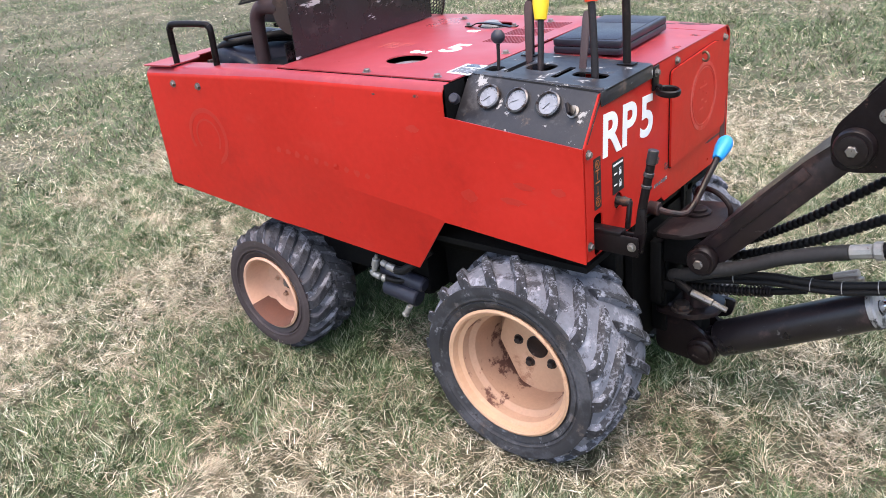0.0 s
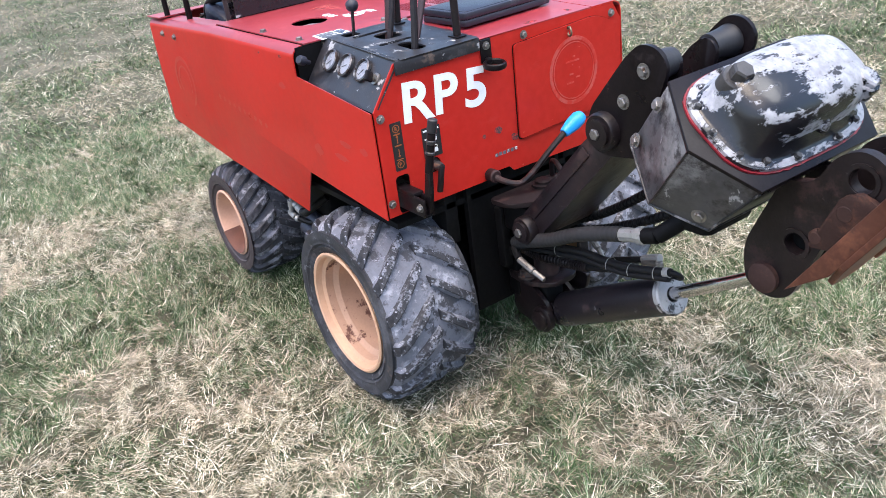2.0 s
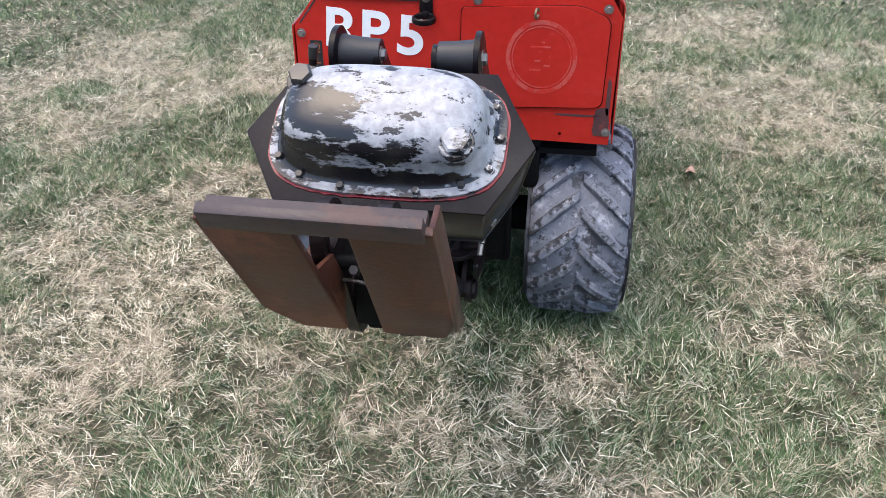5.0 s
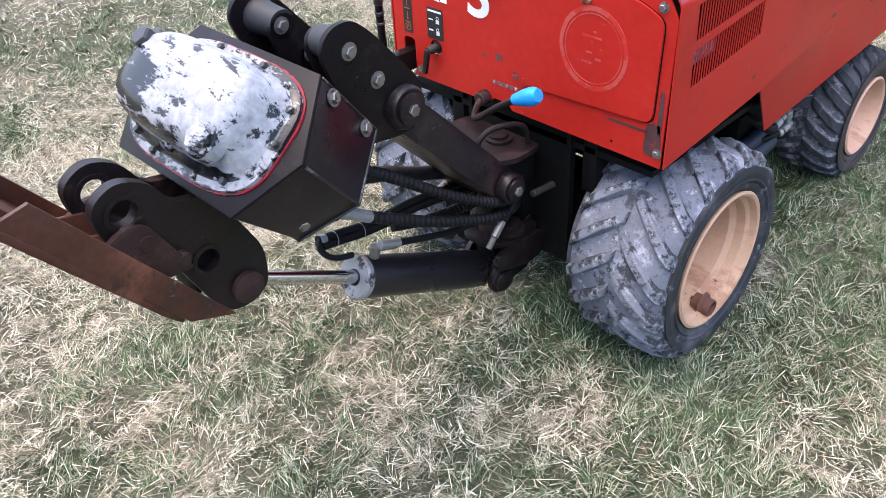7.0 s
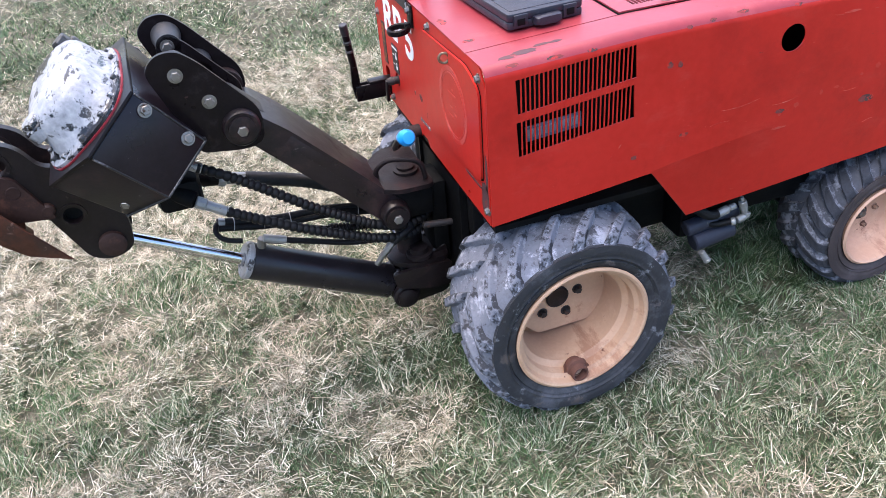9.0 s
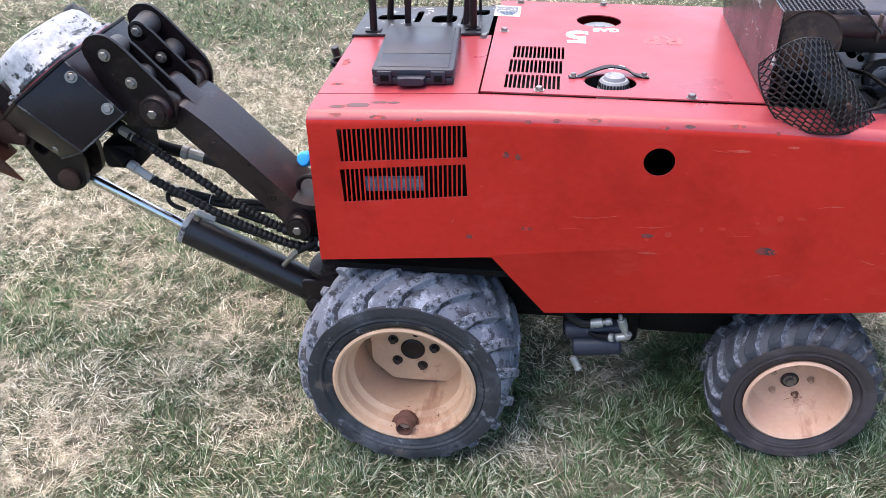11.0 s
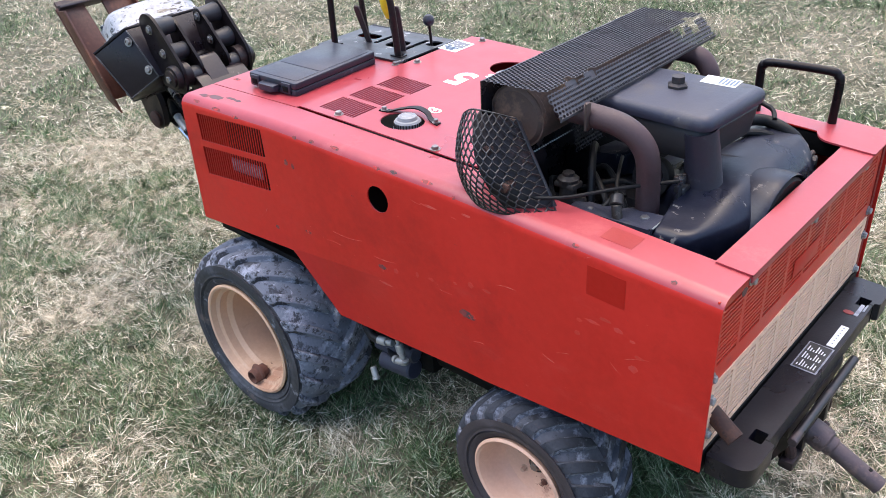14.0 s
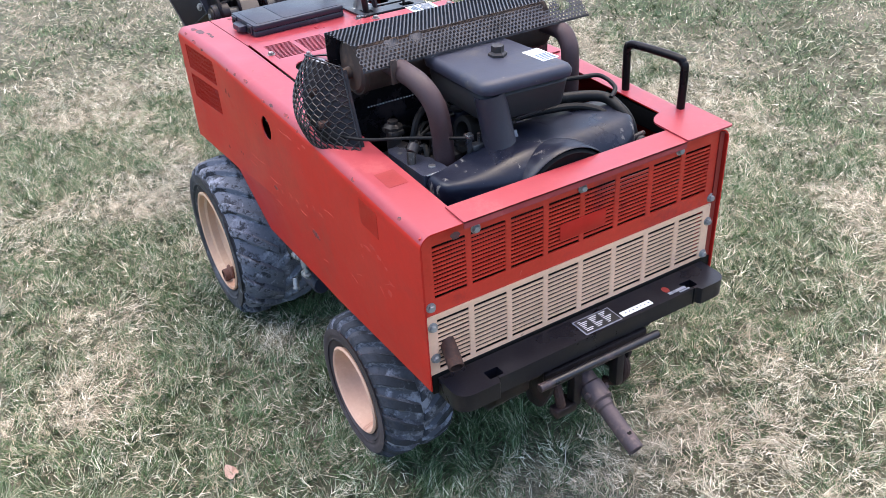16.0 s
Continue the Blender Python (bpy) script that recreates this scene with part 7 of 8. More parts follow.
lathe(bm, [(0, 0), (0.034, 0), (0.034, 0.010), (0.024, 0.012), (0.024, 0.026), (0.010, 0.030), (0, 0.030)], (0.075, 0.055, 0.280), (0.075, 0.055, 1), 20)
part("pivot_nut", bm, M_SWING, post)
bm = bmesh.new()
lathe(bm, [(0, 0), (0.026, 0), (0.026, 0.006), (0.019, 0.008), (0.019, 0.020), (0.009, 0.024), (0, 0.024)], (0.070, -0.048, 0.277), (0.070, -0.048, 1), 12)
part("pivot_nut", bm, M_IRON, post)
bm = bmesh.new()
box(bm, (0.0, -0.085, 0.30), (0.03, -0.060, 0.47), 0.004)
box(bm, (0.02, -0.070, 0.335), (0.06, -0.055, 0.36), 0.003)
part("hose_bracket", bm, M_DARK, post)
bm = bmesh.new()
prism(bm, rounded([(0.0, 0.262), (0.16, 0.262), (0.15, 0.215), (0.06, 0.19), (0.0, 0.19)], 0.012), lambda u, v, w: Vector((u, 0.078 + w, v)), 0.012, 0.002)
part("gusset", bm, M_BLACK_OLD, post)

# blue-knobbed latch
bm = bmesh.new()
tube(bm, [(0.018, -0.085, 0.558), (0.045, -0.075, 0.548), (0.076, -0.052, 0.543), (0.087, -0.020, 0.562), (0.092, 0.030, 0.600), (0.096, 0.086, 0.638)], 0.0078, 10)
latch = part("swing_lever", bm, M_BLACK_OLD, plow, "bent black lever with a blue grip")
bm = bmesh.new()
rod(bm, (-0.004, -0.085, 0.558), (0.026, -0.085, 0.558), 0.017, 14)
part("lever_boss", bm, M_BLACK_OLD, latch)
bm = bmesh.new()
lathe(bm, [(0, 0), (0.0115, 0), (0.0135, 0.006), (0.0195, 0.038), (0.0195, 0.058), (0.014, 0.070), (0, 0.073)], (0.096, 0.084, 0.637), (0.095, 0.154, 0.669), 20)
part("knob", bm, M_BLUE, latch, "bright blue plastic grip")

# lift arm
arm_a, arm_b = Vector((0.138, 0, 0.450)), Vector((0.450, 0, 0.776))
d = (arm_b - arm_a).normalized()
nrm = Vector((-d.z, 0, d.x))
bm = bmesh.new()
prism(bm, rounded([(-0.028, -0.034), (0.43, -0.034), (0.43, 0.026), (0.34, 0.036), (-0.028, 0.036)], 0.022), lambda u, v, w: arm_a + d * u + nrm * v + Vector((0, -0.085 + w, 0)), 0.178, 0.004)
prism(bm, rounded([(0.30, -0.030), (0.49, -0.030), (0.49, 0.030), (0.30, 0.030)], 0.02), lambda u, v, w: arm_a + d * u + nrm * v + Vector((0, -0.018 + w, 0)), 0.068, 0.003)
for y0 in (-0.0895, 0.0885):
    prism(bm, [(0.04, 0.004), (0.33, 0.004), (0.33, 0.028), (0.04, 0.028)], lambda u, v, w: arm_a + d * u + nrm * v + Vector((0, y0 + w, 0)), 0.005, 0.001)
arm = part("lift_arm", bm, M_ARM, plow, "black steel lift arm worn to brown on top")
for c, half, r in ((arm_a, 0.118, 0.036), (arm_b, 0.150, 0.040)):
    for s in (-1, 1):
        bm = bmesh.new()
        e = Vector((0, s, 0))
        p = c + Vector((0, YC + s * 0.09, 0))
        lathe(bm, [(0, 0), (r, 0), (r, half - 0.098), (r * 0.9, half - 0.092), (r * 0.72, half - 0.092), (r * 0.72, half - 0.085), (r * 0.45, half - 0.083), (0, half - 0.083)], p, p + e, 28)
        pin = part("pivot_washer", bm, M_BLACK_OLD, arm, "stacked pivot washers")
        bolt(arm, c + Vector((0, YC + s * (half + 0.005), 0)), (0, s, 0), 0.012)
# top cradle plates with rubber mounts
cr = rounded([(0.612, 0.926), (0.585, 0.957), (0.543, 0.960), (0.507, 0.930), (0.400, 0.804), (0.408, 0.728), (0.455, 0.722), (0.54, 0.735)], [0.02, 0.025, 0.025, 0.03, 0.045, 0.03, 0.02, 0.01], 5)
cr_inner = rounded([(0.580, 0.908), (0.566, 0.930), (0.545, 0.932), (0.518, 0.914), (0.418, 0.800), (0.420, 0.738), (0.455, 0.728), (0.530, 0.742)], 0.018, 4)
for y0, s, outer in ((0.126, 1, True), (-0.122, -1, True), (0.050, 1, False), (-0.052, 1, False)):
    bm = bmesh.new()
    prism(bm, cr if outer else cr_inner, lambda u, v, w: Vector((u, y0 + w, v)), 0.010, 0.002)
    cp = part("cradle_plate", bm, M_BLACK, plow, "black cradle side plate")
    if outer or y0 < 0:
        for bx, bz in ((0.553, 0.910), (0.501, 0.843)):
            bolt(cp, (bx, y0 + (0.0105 if s > 0 else -0.0005), bz), (0, s, 0), 0.0105)
for y0, y1 in ((0.126, 0.060), (-0.112, -0.042)):
    for bx, bz in ((0.553, 0.920), (0.501, 0.848), (0.447, 0.780)):
        bm = bmesh.new()
        n = abs(y1 - y0)
        lathe(bm, [(0, 0), (0.0325, 0), (0.0325, 0.006), (0.0315, 0.008), (0.0285, n * 0.5), (0.0262, n), (0, n)], (bx - 0.003, y0, bz - 0.01), (bx - 0.003, y1, bz - 0.01), 26)
        part("rubber_mount", bm, M_MOUNT, plow, "round black rubber mount")
bm = bmesh.new()
box(bm, (0.52, -0.112, 0.735), (0.60, 0.126, 0.80), 0.01)
part("cradle_bridge", bm, M_BLACK, plow)

# gearbox housing: a six-sided box along the cover's normal
FN = Vector((0.616, 0, 0.788)).normalized()
FU = Vector((FN.z, 0, -FN.x))
FO = Vector((0.7345, YC, 0.829))
def on_cover(u, v, w):
    return FO + FU * u + Vector((0, v, 0)) + FN * w


hexa = [(-0.125, -0.158), (-0.125, 0.165), (0.006, 0.236), (0.124, 0.170), (0.124, -0.162), (0.006, -0.230)]
bm = bmesh.new()
top_ring = [bm.verts.new(on_cover(u, v, 0)) for u, v in hexa]
low = [(-0.125, -0.14), (-0.125, 0.147), (0.0, 0.205), (0.100, 0.155), (0.100, -0.147), (0.0, -0.20)]
low_ring = [bm.verts.new(on_cover(u, v, -0.175 if u < 0.05 else -0.155)) for u, v in low]
bm.faces.new(top_ring)
bm.faces.new(low_ring[::-1])
for i in range(6):
    bm.faces.new((top_ring[i], top_ring[(i + 1) % 6], low_ring[(i + 1) % 6], low_ring[i]))
bmesh.ops.bevel(bm, geom=list(bm.edges), offset=0.003, segments=2, affect="EDGES", profile=0.5)
bmesh.ops.recalc_face_normals(bm, faces=bm.faces)
# walls facing -y get the lighter copy with the painted sheen
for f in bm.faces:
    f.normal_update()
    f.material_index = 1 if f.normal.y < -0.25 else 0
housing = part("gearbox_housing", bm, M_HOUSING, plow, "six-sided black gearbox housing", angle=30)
housing.data.materials.append(M_HOUSING_SHEEN)
bm = bmesh.new()
prism(bm, [(u * 1.012, v * 1.012) for u, v in hexa], lambda u, v, w: on_cover(u, v, w), 0.008, 0.002)
part("top_flange", bm, M_BLACK, housing, "black top flange")
for i in (0, 1, 2, 3, 4, 5):
    bm = bmesh.new()
    p, q = on_cover(*low[i], -0.175 if low[i][0] < 0.05 else -0.155), on_cover(*low[(i + 1) % 6], -0.175 if low[(i + 1) % 6][0] < 0.05 else -0.155)
    rod(bm, p, q, 0.0028, 8, bevel=0)
    part("worn_edge", bm, M_EDGE, housing, "edge worn to bare grey steel")
for i in (1, 2, 4, 5):
    bm = bmesh.new()
    rod(bm, on_cover(*hexa[i], -0.002), on_cover(*low[i], -0.175 if low[i][0] < 0.05 else -0.155), 0.0024, 8, bevel=0)
    part("worn_edge", bm, M_EDGE, housing, "edge worn to bare grey steel")
for s in (-1, 1):
    for u, v, w in ((-0.112, 0.172, -0.035), (-0.112, 0.160, -0.14)):
        bolt(housing, on_cover(u, s * v, w), tuple(Vector((0, s, 0)) * 0.9 - FU * 0.42 * 1), 0.010)
    for u, v, w in ((0.075, 0.168, -0.13),):
        bolt(housing, on_cover(u, s * v, w), tuple(Vector((0, s, 0)) * 0.9 + FU * 0.35), 0.010)
# cover: flange, gasket, dome
def stadium(a, b, n=40):
    """A long round outline, a along u and b along v."""
    out = []
    for k in range(n):
        t = 2 * math.pi * k / n
        c, s = math.cos(t), math.sin(t)
        e = 3.3
        out.append((a * math.copysign(abs(c) ** (2 / e), c), b * math.copysign(abs(s) ** (2 / e), s)))
    return out


bm = bmesh.new()
prism(bm, [(u * (1 + 0.006 * math.sin(9.1 * k) + 0.005 * math.sin(3.7 * k)), v * (1 + 0.004 * math.sin(7.3 * k))) for k, (u, v) in enumerate(stadium(0.1130, 0.1925, 96))], lambda u, v, w: on_cover(u, v + 0.004, 0.008 + w), 0.0035)
part("gasket", bm, M_GASKET, housing, "red gasket sealant squeezed out round the cover")
bm = bmesh.new()
rows = []
for a, b, h in ((0.110, 0.189, 0.011), (0.110, 0.189, 0.018), (0.097, 0.176, 0.020), (0.092, 0.171, 0.024), (0.090, 0.168, 0.034), (0.086, 0.164, 0.038), (0.083, 0.160, 0.064), (0.078, 0.154, 0.084), (0.066, 0.141, 0.099), (0.046, 0.119, 0.107), (0.014, 0.085, 0.110)):
    rows.append([bm.verts.new(on_cover(u - 0.004 * (h > 0.02), v + 0.004, h)) for u, v in stadium(a, b, 48)])
for p, q in zip(rows, rows[1:]):
    for i in range(48):
        bm.faces.new((p[i], p[(i + 1) % 48], q[(i + 1) % 48], q[i]))
bm.faces.new(rows[-1])
bm.faces.new(rows[0][::-1])
for f in bm.faces:
    h = (f.calc_center_median() - FO).dot(FN)
    f.material_index = 1 if h < 0.0205 else 0
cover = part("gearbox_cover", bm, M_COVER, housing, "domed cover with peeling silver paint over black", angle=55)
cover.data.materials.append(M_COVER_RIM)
for k in range(14):
    t = 2 * math.pi * (k + 0.5) / 14
    c, s = math.cos(t), math.sin(t)
    u, v = 0.102 * math.copysign(abs(c) ** 0.74, c), 0.181 * math.copysign(abs(s) ** 0.74, s)
    bolt(housing, on_cover(u, v + 0.004, 0.018), tuple(FN), 0.0066, "cover_bolt", M_COVER_BOLT, True, 0.009)
for at, r, hh in ((Vector((0.748, -0.118, 0.918)) + FN * 0.010, 0.0195, 0.020), (Vector((0.818, 0.132, 0.853)) + FN * 0.020, 0.024, 0.010)):
    bm = bmesh.new()
    n2 = (FN + Vector((0, 0.5 * (1 if at.y > 0 else -1), 0)) * 0.12).normalized()
    lathe(bm, [(0.028, -0.025), (0.028, 0.0), (0.026, 0.003), (0, 0.003)], at, at + n2, 20)
    lathe(bm, [(0, 0.003), (r, 0.003), (r, hh), (r * 0.85, hh + 0.004), (0, hh + 0.004)], at, at + n2, 6)
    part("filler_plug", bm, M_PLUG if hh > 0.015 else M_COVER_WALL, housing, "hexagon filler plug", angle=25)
text_part("cast_number", "3751", M_EDGE, cover, basis(on_cover(-0.066, -0.030, 0.0985), (0, 1, 0), -FU * 0.66 - FN * 0.75), 0.026, 0.0006, 0.001)
bm = bmesh.new()
c = on_cover(0.080, 0.01, 0.05)
lathe(bm, [(0, 0), (0.013, 0), (0.013, 0.006), (0.008, 0.009), (0, 0.009)], c, c + (FU + FN * 0.3), 16)
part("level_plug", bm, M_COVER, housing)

# blade clamp: hooked side plates with bored holes
hk = rounded([(0.780, 0.491), (0.828, 0.507), (0.90, 0.665), (0.985, 0.735), (0.992, 0.795), (0.945, 0.822), (0.895, 0.800), (0.862, 0.745), (0.80, 0.735), (0.727, 0.59), (0.732, 0.512)], [0.03, 0.03, 0.03, 0.045, 0.045, 0.045, 0.03, 0.02, 0.02, 0.03, 0.03], 4)
for s, y0 in ((1, 0.040), (-1, -0.050)):
    bm = bmesh.new()
    sheet(bm, hk, [circle(0.944, 0.768, 0.022), circle(0.834, 0.622, 0.020)], lambda u, v, w: Vector((u, y0 + 0.02 + w, v)), 0.020)
    cl = part("blade_clamp", bm, M_BLACK_OLD, plow, "hooked dark steel clamp plate with bored holes")
    for px, pz, r in ((0.926, 0.709, 0.019), (0.877, 0.650, 0.015), (0.776, 0.534, 0.030)):
        bm = bmesh.new()
        p = Vector((px, y0 + (0.02 if s > 0 else 0), pz))
        lathe(bm, [(0, 0), (r, 0), (r, 0.010), (r * 0.7, 0.014), (0, 0.014)], p, p + Vector((0, s, 0)), 18)
        part("pin_head", bm, M_RUST, cl)
    for px, pz, r in ((0.944, 0.768, 0.031), (0.834, 0.622, 0.029)):
        bm = bmesh.new()
        p = Vector((px, y0 + 0.01 - s * 0.013, pz))
        lathe(bm, [(r - 0.008, 0), (r, 0), (r, 0.026), (r - 0.008, 0.026)], p, p + Vector((0, s, 0)), 22, closed=True)
        part("bushing", bm, M_BLACK_OLD, cl)
    bm = bmesh.new()
    prism(bm, rounded([(0.862, 0.630), (0.918, 0.738), (0.950, 0.752), (1.008, 0.724), (0.948, 0.640)], 0.010), lambda u, v, w: Vector((u, y0 + (0.021 if s > 0 else -0.013) + w, v)), 0.012, 0.002)
    part("plate_rib", bm, M_RUST, cl)
bm = bmesh.new()
rod(bm, (0.776, -0.05, 0.534), (0.776, 0.06, 0.534), 0.016, 16)
part("clamp_pin", bm, M_DARK, plow)
bm = bmesh.new()
rod(bm, (0.926, -0.05, 0.709), (0.926, 0.06, 0.709), 0.013, 16)
part("clamp_pin", bm, M_DARK, plow)
# brown skid plates with a slot between them
P0, P1 = Vector((1.149, YC, 0.888)), Vector((0.931, YC, 0.590))
pd = (P1 - P0).normalized()
pn = Vector((-pd.z, 0, pd.x))
pl_len = (P1 - P0).length
def on_plate(u, v, w):
    return P0 + pd * u + Vector((0, v, 0)) + pn * (w - 0.011)


for lo_y, outl in ((-1, [(0.0, -0.136), (0.0, -0.020), (pl_len, -0.020), (pl_len, -0.092), (pl_len * 0.80, -0.136)]), (1, [(0.0, 0.050), (0.0, 0.154), (pl_len * 0.85, 0.150), (pl_len, 0.134), (pl_len, 0.036)])):
    bm = bmesh.new()
    prism(bm, rounded(outl, 0.006, 2), lambda u, v, w: on_plate(u, v - YC, w), 0.012, 0.002)
    part("skid_plate", bm, M_BLADE, plow, "rusty brown skid plate")
    side = [(0.012, 0.002), (pl_len * 0.985, 0.002), (pl_len + 0.066, -0.042), (0.034, -0.045)] if lo_y > 0 else [(0.012, 0.002), (pl_len * 0.88, 0.002), (pl_len + 0.045, -0.030), (0.022, -0.030)]
    bm = bmesh.new()
    prism(bm, side, lambda u, v, w: on_plate(u, (0.144 if lo_y > 0 else -0.1345) - YC + w, v), 0.008, 0.002)
    part("skid_flange", bm, M_BLADE, plow, "turned-back side flange")
    edge = -0.022 if lo_y < 0 else 0.050
    bm = bmesh.new()
    prism(bm, [(0.16, 0.0), (pl_len * 0.95, 0.0), (pl_len * 0.82, -0.05), (0.22, -0.05)], lambda u, v, w: on_plate(u, edge - YC - (0.008 if lo_y < 0 else 0) + w, v), 0.008, 0.002)
    part("skid_rib", bm, M_BLADE, plow)
bm = bmesh.new()
prism(bm, rounded([(-0.004, 0.016), (0.034, 0.018), (0.030, -0.020), (0.018, -0.020), (0.016, 0.002), (-0.004, 0.0)], 0.003, 2), lambda u, v, w: on_plate(u - 0.020, -0.130 + w, v), 0.268, 0.0015)
part("skid_lip", bm, M_LIP, plow, "folded rusty top lip")
bm = bmesh.new()
rod(bm, (0.935, 0.0, 0.70), (0.952, 0.0, 0.711), 0.008, 6)
tube(bm, [(0.94, -0.02, 0.685), (0.955, 0.0, 0.695), (0.955, 0.02, 0.69), (0.945, 0.028, 0.665), (0.93, 0.026, 0.64)], 0.0028, 6)
part("slot_shackle", bm, M_PLUG, plow, "small steel shackle in the slot")

# lift cylinder
ca, cb, cc = Vector((0.125, YC, 0.172)), Vector((0.498, YC, 0.362)), Vector((0.790, YC, 0.530))
bm = bmesh.new()
dr = (cb - ca).normalized()
rod(bm, ca + dr * 0.03, cb, 0.046, 28)
box(bm, (0.095, YC - 0.03, 0.142), (0.160, YC + 0.03, 0.205), 0.012)
cyl = part("lift_cylinder", bm, M_CYL, plow, "black hydraulic lift cylinder")
bm = bmesh.new()
lathe(bm, [(0.018, 0), (0.044, 0), (0.0472, 0.002), (0.0472, 0.013), (0.043, 0.017), (0.018, 0.017)], cb - dr * 0.004, cb + dr, 28, closed=True)
part("cylinder_gland", bm, M_GLAND, cyl, "gland ring with flaking paint")
bm = bmesh.new()
rod(bm, cb - dr * 0.02, cc, 0.0145, 20)
part("piston_rod", bm, M_CHROME, cyl, "shiny chromed piston rod")
bm = bmesh.new()
box(bm, (0.758, YC - 0.030, 0.508), (0.812, YC + 0.030, 0.566), 0.008)
box(bm, (0.80, YC - 0.034, 0.55), (0.86, YC + 0.034, 0.64), 0.006)
part("rod_clevis", bm, M_DARK, cyl, "black rod clevis")
for s in (-1, 1):
    bm = bmesh.new()
    p = Vector((0.124, YC + s * 0.05, 0.170))
    lathe(bm, [(0, 0), (0.036, 0), (0.036, 0.014), (0.030, 0.018), (0.027, 0.018), (0.027, 0.026), (0.016, 0.03), (0, 0.03)], p, p + Vector((0, s, 0)), 24)
    part("pivot_washer", bm, M_BLACK_OLD, cyl)
    bm = bmesh.new()
    prism(bm, rounded([(0.0, 0.145), (0.12, 0.132), (0.16, 0.165), (0.13, 0.215), (0.0, 0.30)], 0.02), lambda u, v, w: Vector((u, YC + s * 0.045 - 0.006 + w, v)), 0.012, 0.002)
    part("clevis_plate", bm, M_BLACK_OLD, post)
bm = bmesh.new()
rod(bm, (0.46, YC + 0.012, 0.398), (0.455, YC + 0.014, 0.425), 0.011, 10)
rod(bm, (0.455, YC + 0.014, 0.42), (0.405, YC + 0.02, 0.405), 0.009, 10)
part("port_fitting", bm, M_ZINC, cyl)

# hoses from the post to the gearbox
def hose(points, r, ridge, fittings, label, mat=None):
    b = bmesh.new()
    tube(b, points, r, 12, 7, ridge)
    h = part("hose", b, mat or M_HOSE, plow, label)
    for a, c, rr in fittings:
        b = bmesh.new()
        rod(b, a, c, rr, 10)
        part("hose_fitting", b, M_FITTING, h)
    return h


hose([(0.04, 0.055, 0.40), (0.10, 0.085, 0.40), (0.172, 0.10, 0.426), (0.250, 0.10, 0.470), (0.332, 0.10, 0.524), (0.418, 0.10, 0.590), (0.498, 0.10, 0.649), (0.56, 0.095, 0.685)], 0.0105, 0.0016, [((0.55, 0.095, 0.68), (0.585, 0.09, 0.70), 0.012)], "spiral-wrapped black hose")
hose([(0.05, 0.05, 0.375), (0.10, 0.085, 0.372), (0.172, 0.10, 0.388), (0.261, 0.10, 0.424), (0.353, 0.10, 0.468), (0.449, 0.10, 0.522), (0.523, 0.10, 0.566)], 0.0110, 0.0014, [((0.52, 0.10, 0.564), (0.562, 0.096, 0.592), 0.0118), ((0.56, 0.096, 0.591), (0.580, 0.092, 0.603), 0.014)], "spiral-wrapped black hose with a silver crimp")
hose([(0.05, -0.06, 0.375), (0.109, -0.085, 0.404), (0.232, -0.09, 0.452), (0.321, -0.09, 0.493), (0.425, -0.09, 0.527), (0.455, -0.09, 0.535)], 0.0170, 0.0005, [((0.448, -0.09, 0.5335), (0.50, -0.09, 0.547), 0.0155), ((0.50, -0.09, 0.547), (0.520, -0.09, 0.552), 0.020)], "thick dusty hydraulic hose with a silver end", M_HOSE_DUST)
bundle = [(0.03, -0.045, 0.365), (0.128, -0.05, 0.386), (0.201, -0.05, 0.401), (0.287, -0.05, 0.416), (0.373, -0.05, 0.420), (0.439, -0.05, 0.428), (0.511, -0.048, 0.445), (0.548, -0.046, 0.454)]
for dy, dz, r in ((0.0, 0.004, 0.0095), (0.011, -0.007, 0.0085), (-0.006, -0.009, 0.007)):
    hose([(x, y + dy, z + dz) for x, y, z in bundle], r, 0.0, [], "black hydraulic hose tied into a bundle")
for k in (2, 4, 5, 6):
    c = Vector(bundle[k]) + Vector((0, 0.003, -0.003))
    dd = (Vector(bundle[k + 1]) - Vector(bundle[k - 1])).normalized()
    bm = bmesh.new()
    lathe(bm, [(0.0165, -0.0010), (0.0173, -0.0010), (0.0173, 0.0010), (0.0165, 0.0010)], c, c + dd, 16, closed=True)
    part("cable_tie", bm, M_FITTING, plow, "white cable tie")
hose([(0.536, -0.045, 0.453), (0.548, -0.041, 0.455), (0.556, -0.030, 0.447), (0.550, -0.016, 0.434), (0.53, -0.006, 0.424), (0.50, 0.0, 0.418)], 0.0065, 0.0, [((0.53, -0.046, 0.452), (0.546, -0.046, 0.457), 0.0115)], "black hose looped back to the cylinder")
# spring-guarded hose at the post
bm = bmesh.new()
axis = smooth_path([(0.02, -0.03, 0.345), (0.088, -0.03, 0.340), (0.20, -0.03, 0.355), (0.282, -0.03, 0.371)], 30)
coil = []
for k in range(len(axis) * 4 - 4):
    p = axis[k // 4].lerp(axis[k // 4 + 1], (k % 4) / 4)
    ang = k * 2 * math.pi / 12
    coil.append(p + Vector((0, 0.012 * math.cos(ang), 0.012 * math.sin(ang))))
tube(bm, coil, 0.0024, 5, 1)
part("hose_spring", bm, M_BLACK_OLD, plow, "black coil spring round a hose")
hose([(0.02, -0.03, 0.345), (0.088, -0.03, 0.340), (0.20, -0.03, 0.355), (0.282, -0.03, 0.371), (0.36, -0.035, 0.395)], 0.0085, 0.0, [], "thin black hose")
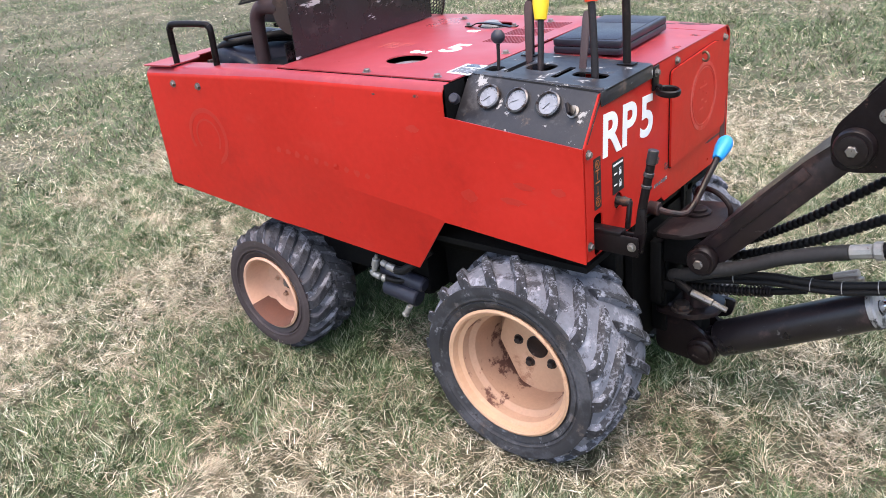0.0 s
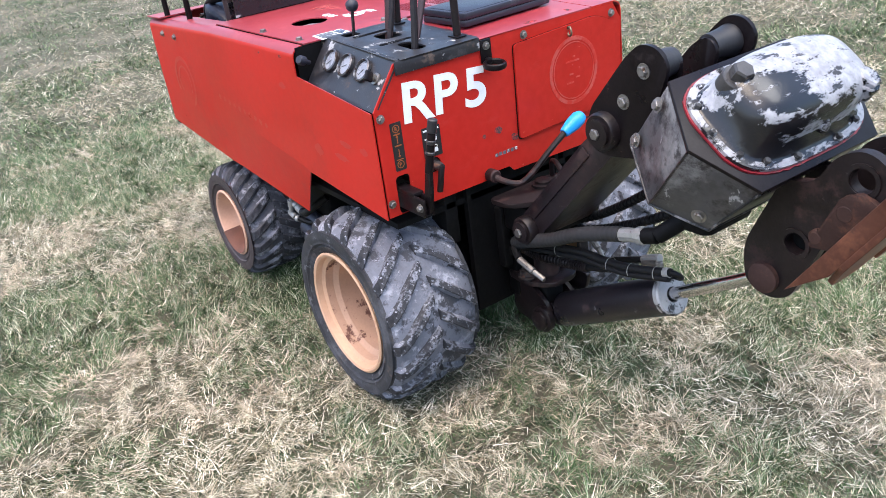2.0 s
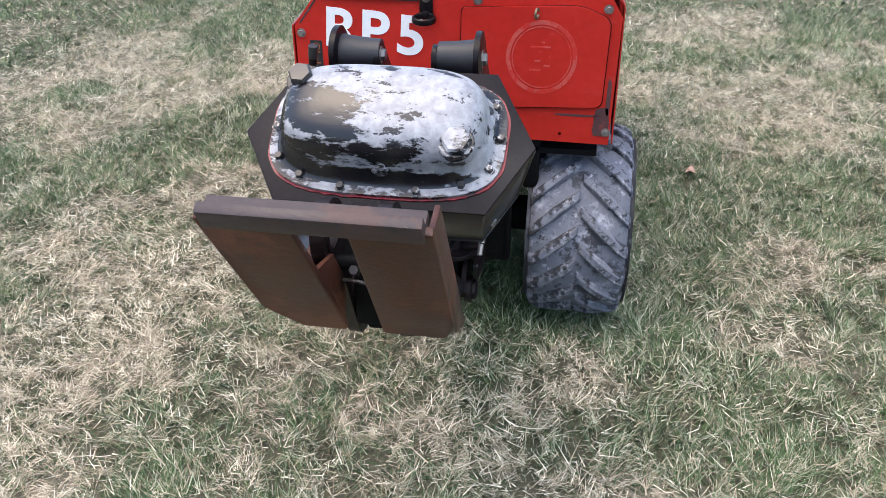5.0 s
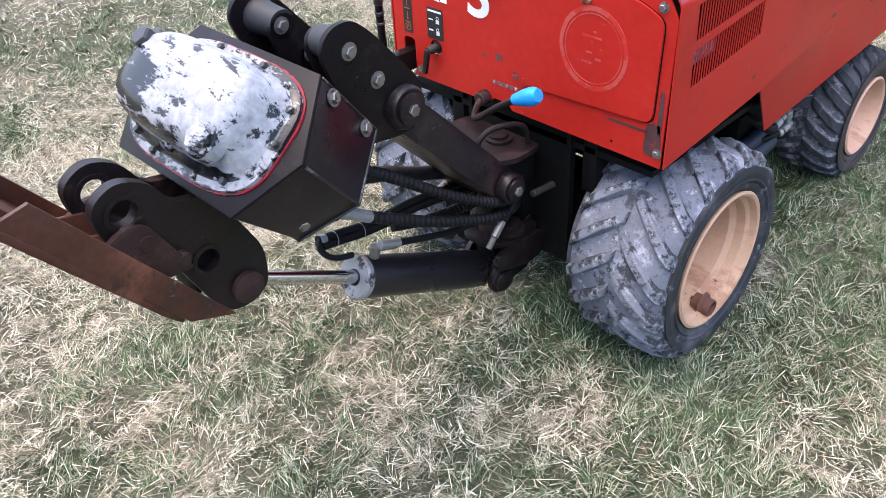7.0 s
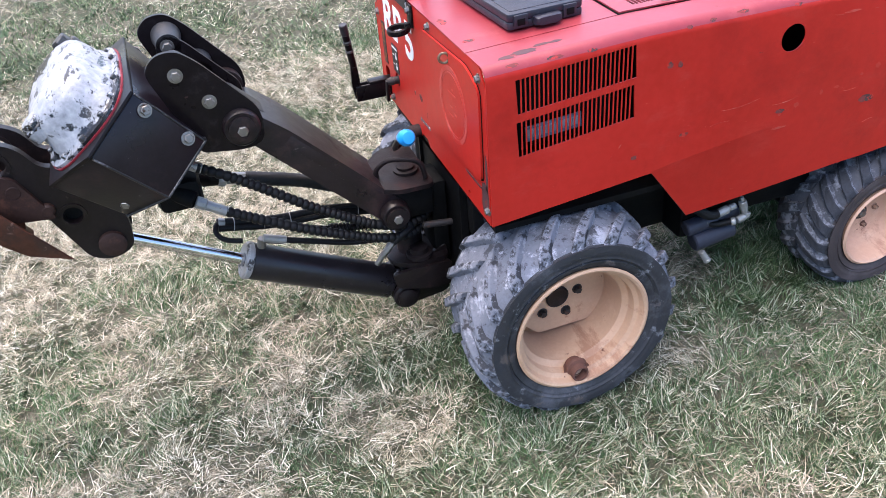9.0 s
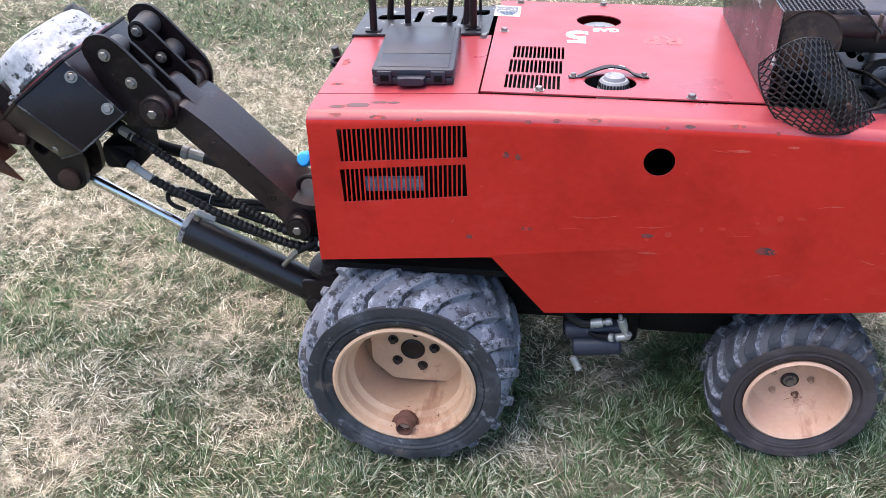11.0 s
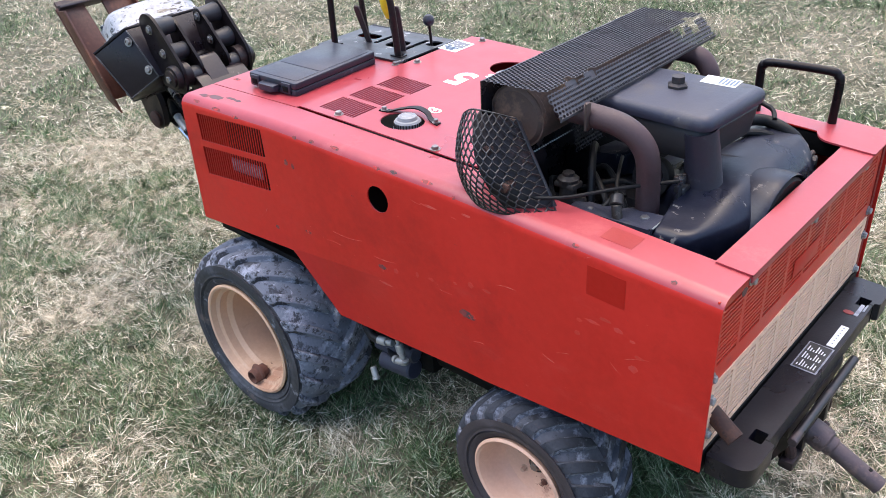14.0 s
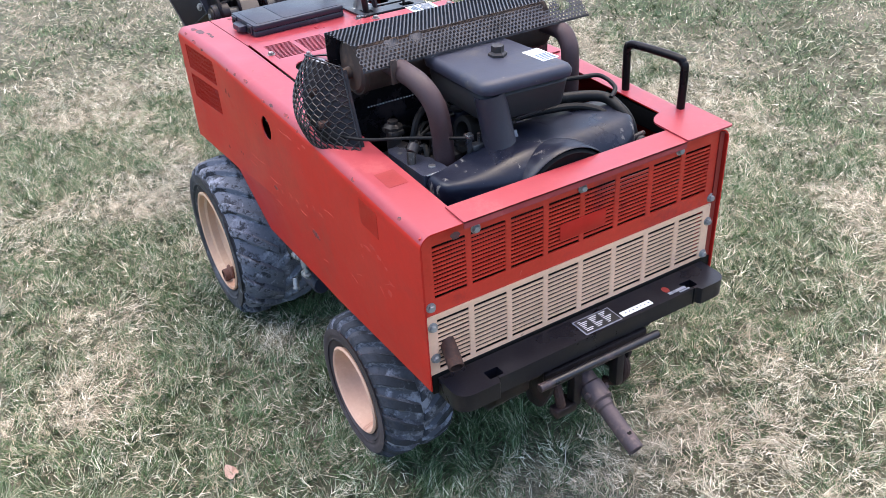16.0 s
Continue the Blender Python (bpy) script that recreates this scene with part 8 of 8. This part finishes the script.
hose([(0.448, 0.03, 0.428), (0.398, 0.03, 0.408), (0.323, 0.03, 0.381), (0.234, 0.03, 0.352), (0.12, 0.04, 0.345), (0.04, 0.04, 0.36)], 0.0075, 0.0, [((0.452, 0.03, 0.430), (0.40, 0.03, 0.409), 0.010)], "thin black hose")
for pts in (((0.075, -0.085, 0.378), (0.119, -0.11, 0.368), (0.172, -0.11, 0.352), (0.205, -0.105, 0.338)), ((0.10, 0.09, 0.395), (0.152, 0.10, 0.368), (0.182, 0.10, 0.338), (0.200, 0.098, 0.315))):
    bm = bmesh.new()
    tube(bm, [(pts[0][0], pts[0][1] * 0.6, pts[0][2]), pts[0], pts[1]], 0.0095, 10, 5)
    hs = part("hose", bm, M_HOSE, plow, "black hose stub")
    for a, b, r in ((pts[1], pts[2], 0.009), (pts[2], pts[3], 0.007)):
        bm = bmesh.new()
        rod(bm, a, b, r, 8)
        part("hose_fitting", bm, M_ZINC, hs)
bm = bmesh.new()
rod(bm, (0.0, 0.118, 0.398), (0.075, 0.12, 0.409), 0.0085, 12)
part("hose_end", bm, M_IRON, plow, "grey hose end")
bm = bmesh.new()
box(bm, (0.56, YC - 0.075, 0.575), (0.66, YC + 0.075, 0.65), 0.02)
rod(bm, (0.515, -0.09, 0.551), (0.550, -0.085, 0.560), 0.0175, 14)
rod(bm, (0.546, -0.085, 0.558), (0.60, -0.045, 0.605), 0.018, 14)
rod(bm, (0.58, 0.09, 0.604), (0.63, 0.06, 0.63), 0.020, 14)
rod(bm, (0.58, 0.09, 0.698), (0.63, 0.07, 0.71), 0.020, 14)
part("hydraulic_motor", bm, M_DARK, plow, "oily black hydraulic motor under the gearbox")

# ---- loose things ----
case = thing("plastic_case", (-0.192, 0.110, roof(-0.19)), "closed charcoal plastic manual case lying on the red deck", "case")
cm = Matrix.Translation((-0.192, 0.110, roof(-0.19) + 0.003)) @ Matrix.Rotation(radians(3), 4, "Z")
co = rounded([(-0.088, -0.155), (0.088, -0.155), (0.088, 0.138), (-0.088, 0.138)], 0.009, 3)
for nm, z0, z1, lab in (("case_base", 0.0, 0.0165, ""), ("case_lid", 0.0172, 0.034, "charcoal lid with two shallow panels")):
    bm = bmesh.new()
    prism(bm, co, lambda u, v, w: cm @ Vector((u, v, z0 + w)), z1 - z0, 0.003)
    if nm == "case_lid":
        for v0, v1 in ((-0.143, 0.038), (0.041, 0.122)):
            prism(bm, rounded([(-0.076, v0), (0.076, v0), (0.076, v1), (-0.076, v1)], 0.004, 3), lambda u, v, w: cm @ Vector((u, v, 0.033 + w)), 0.0022, 0.001)
    part(nm, bm, M_PLASTIC, case, lab)
bm = bmesh.new()
prism(bm, [(u * 0.97, -0.0085 + (v + 0.0085) * 0.985) for u, v in co], lambda u, v, w: cm @ Vector((u, v, 0.015 + w)), 0.008)
part("case_seam", bm, M_DARK, case)
for sx in (-0.055, 0.060):
    bm = bmesh.new()
    box(bm, (sx - 0.016, 0.136, 0.004), (sx + 0.016, 0.1425, 0.031), 0.002, m=cm)
    lt = part("case_latch", bm, M_PLASTIC, case)
    bm = bmesh.new()
    box(bm, (sx - 0.009, 0.142, 0.009), (sx + 0.009, 0.1445, 0.023), 0.001, m=cm)
    part("latch_tongue", bm, M_DARK, lt)
bm = bmesh.new()
prism(bm, rounded([(-0.030, 0.136), (-0.026, 0.160), (0.030, 0.160), (0.034, 0.136)], 0.006), lambda u, v, w: cm @ Vector((u, v, 0.006 + w)), 0.016, 0.004)
part("case_handle", bm, M_PLASTIC, case)

# dry leaf on the lawn
leaf = bmesh.new()
lv = [(-1.0 + 0.024 * math.cos(a) * (1 + 0.35 * math.sin(3 * a)), 0.735 + 0.018 * math.sin(a), 0.052 + 0.006 * math.cos(2 * a)) for a in [k * math.pi / 8 for k in range(16)]]
c = leaf.verts.new((-1.0, 0.735, 0.047))
ring = [leaf.verts.new(p) for p in lv]
for i in range(16):
    leaf.faces.new((c, ring[i], ring[(i + 1) % 16]))
tagged(part("fallen_leaf", leaf, M_LEAF, None), "curled pale brown dry leaf on the grass", "leaf")
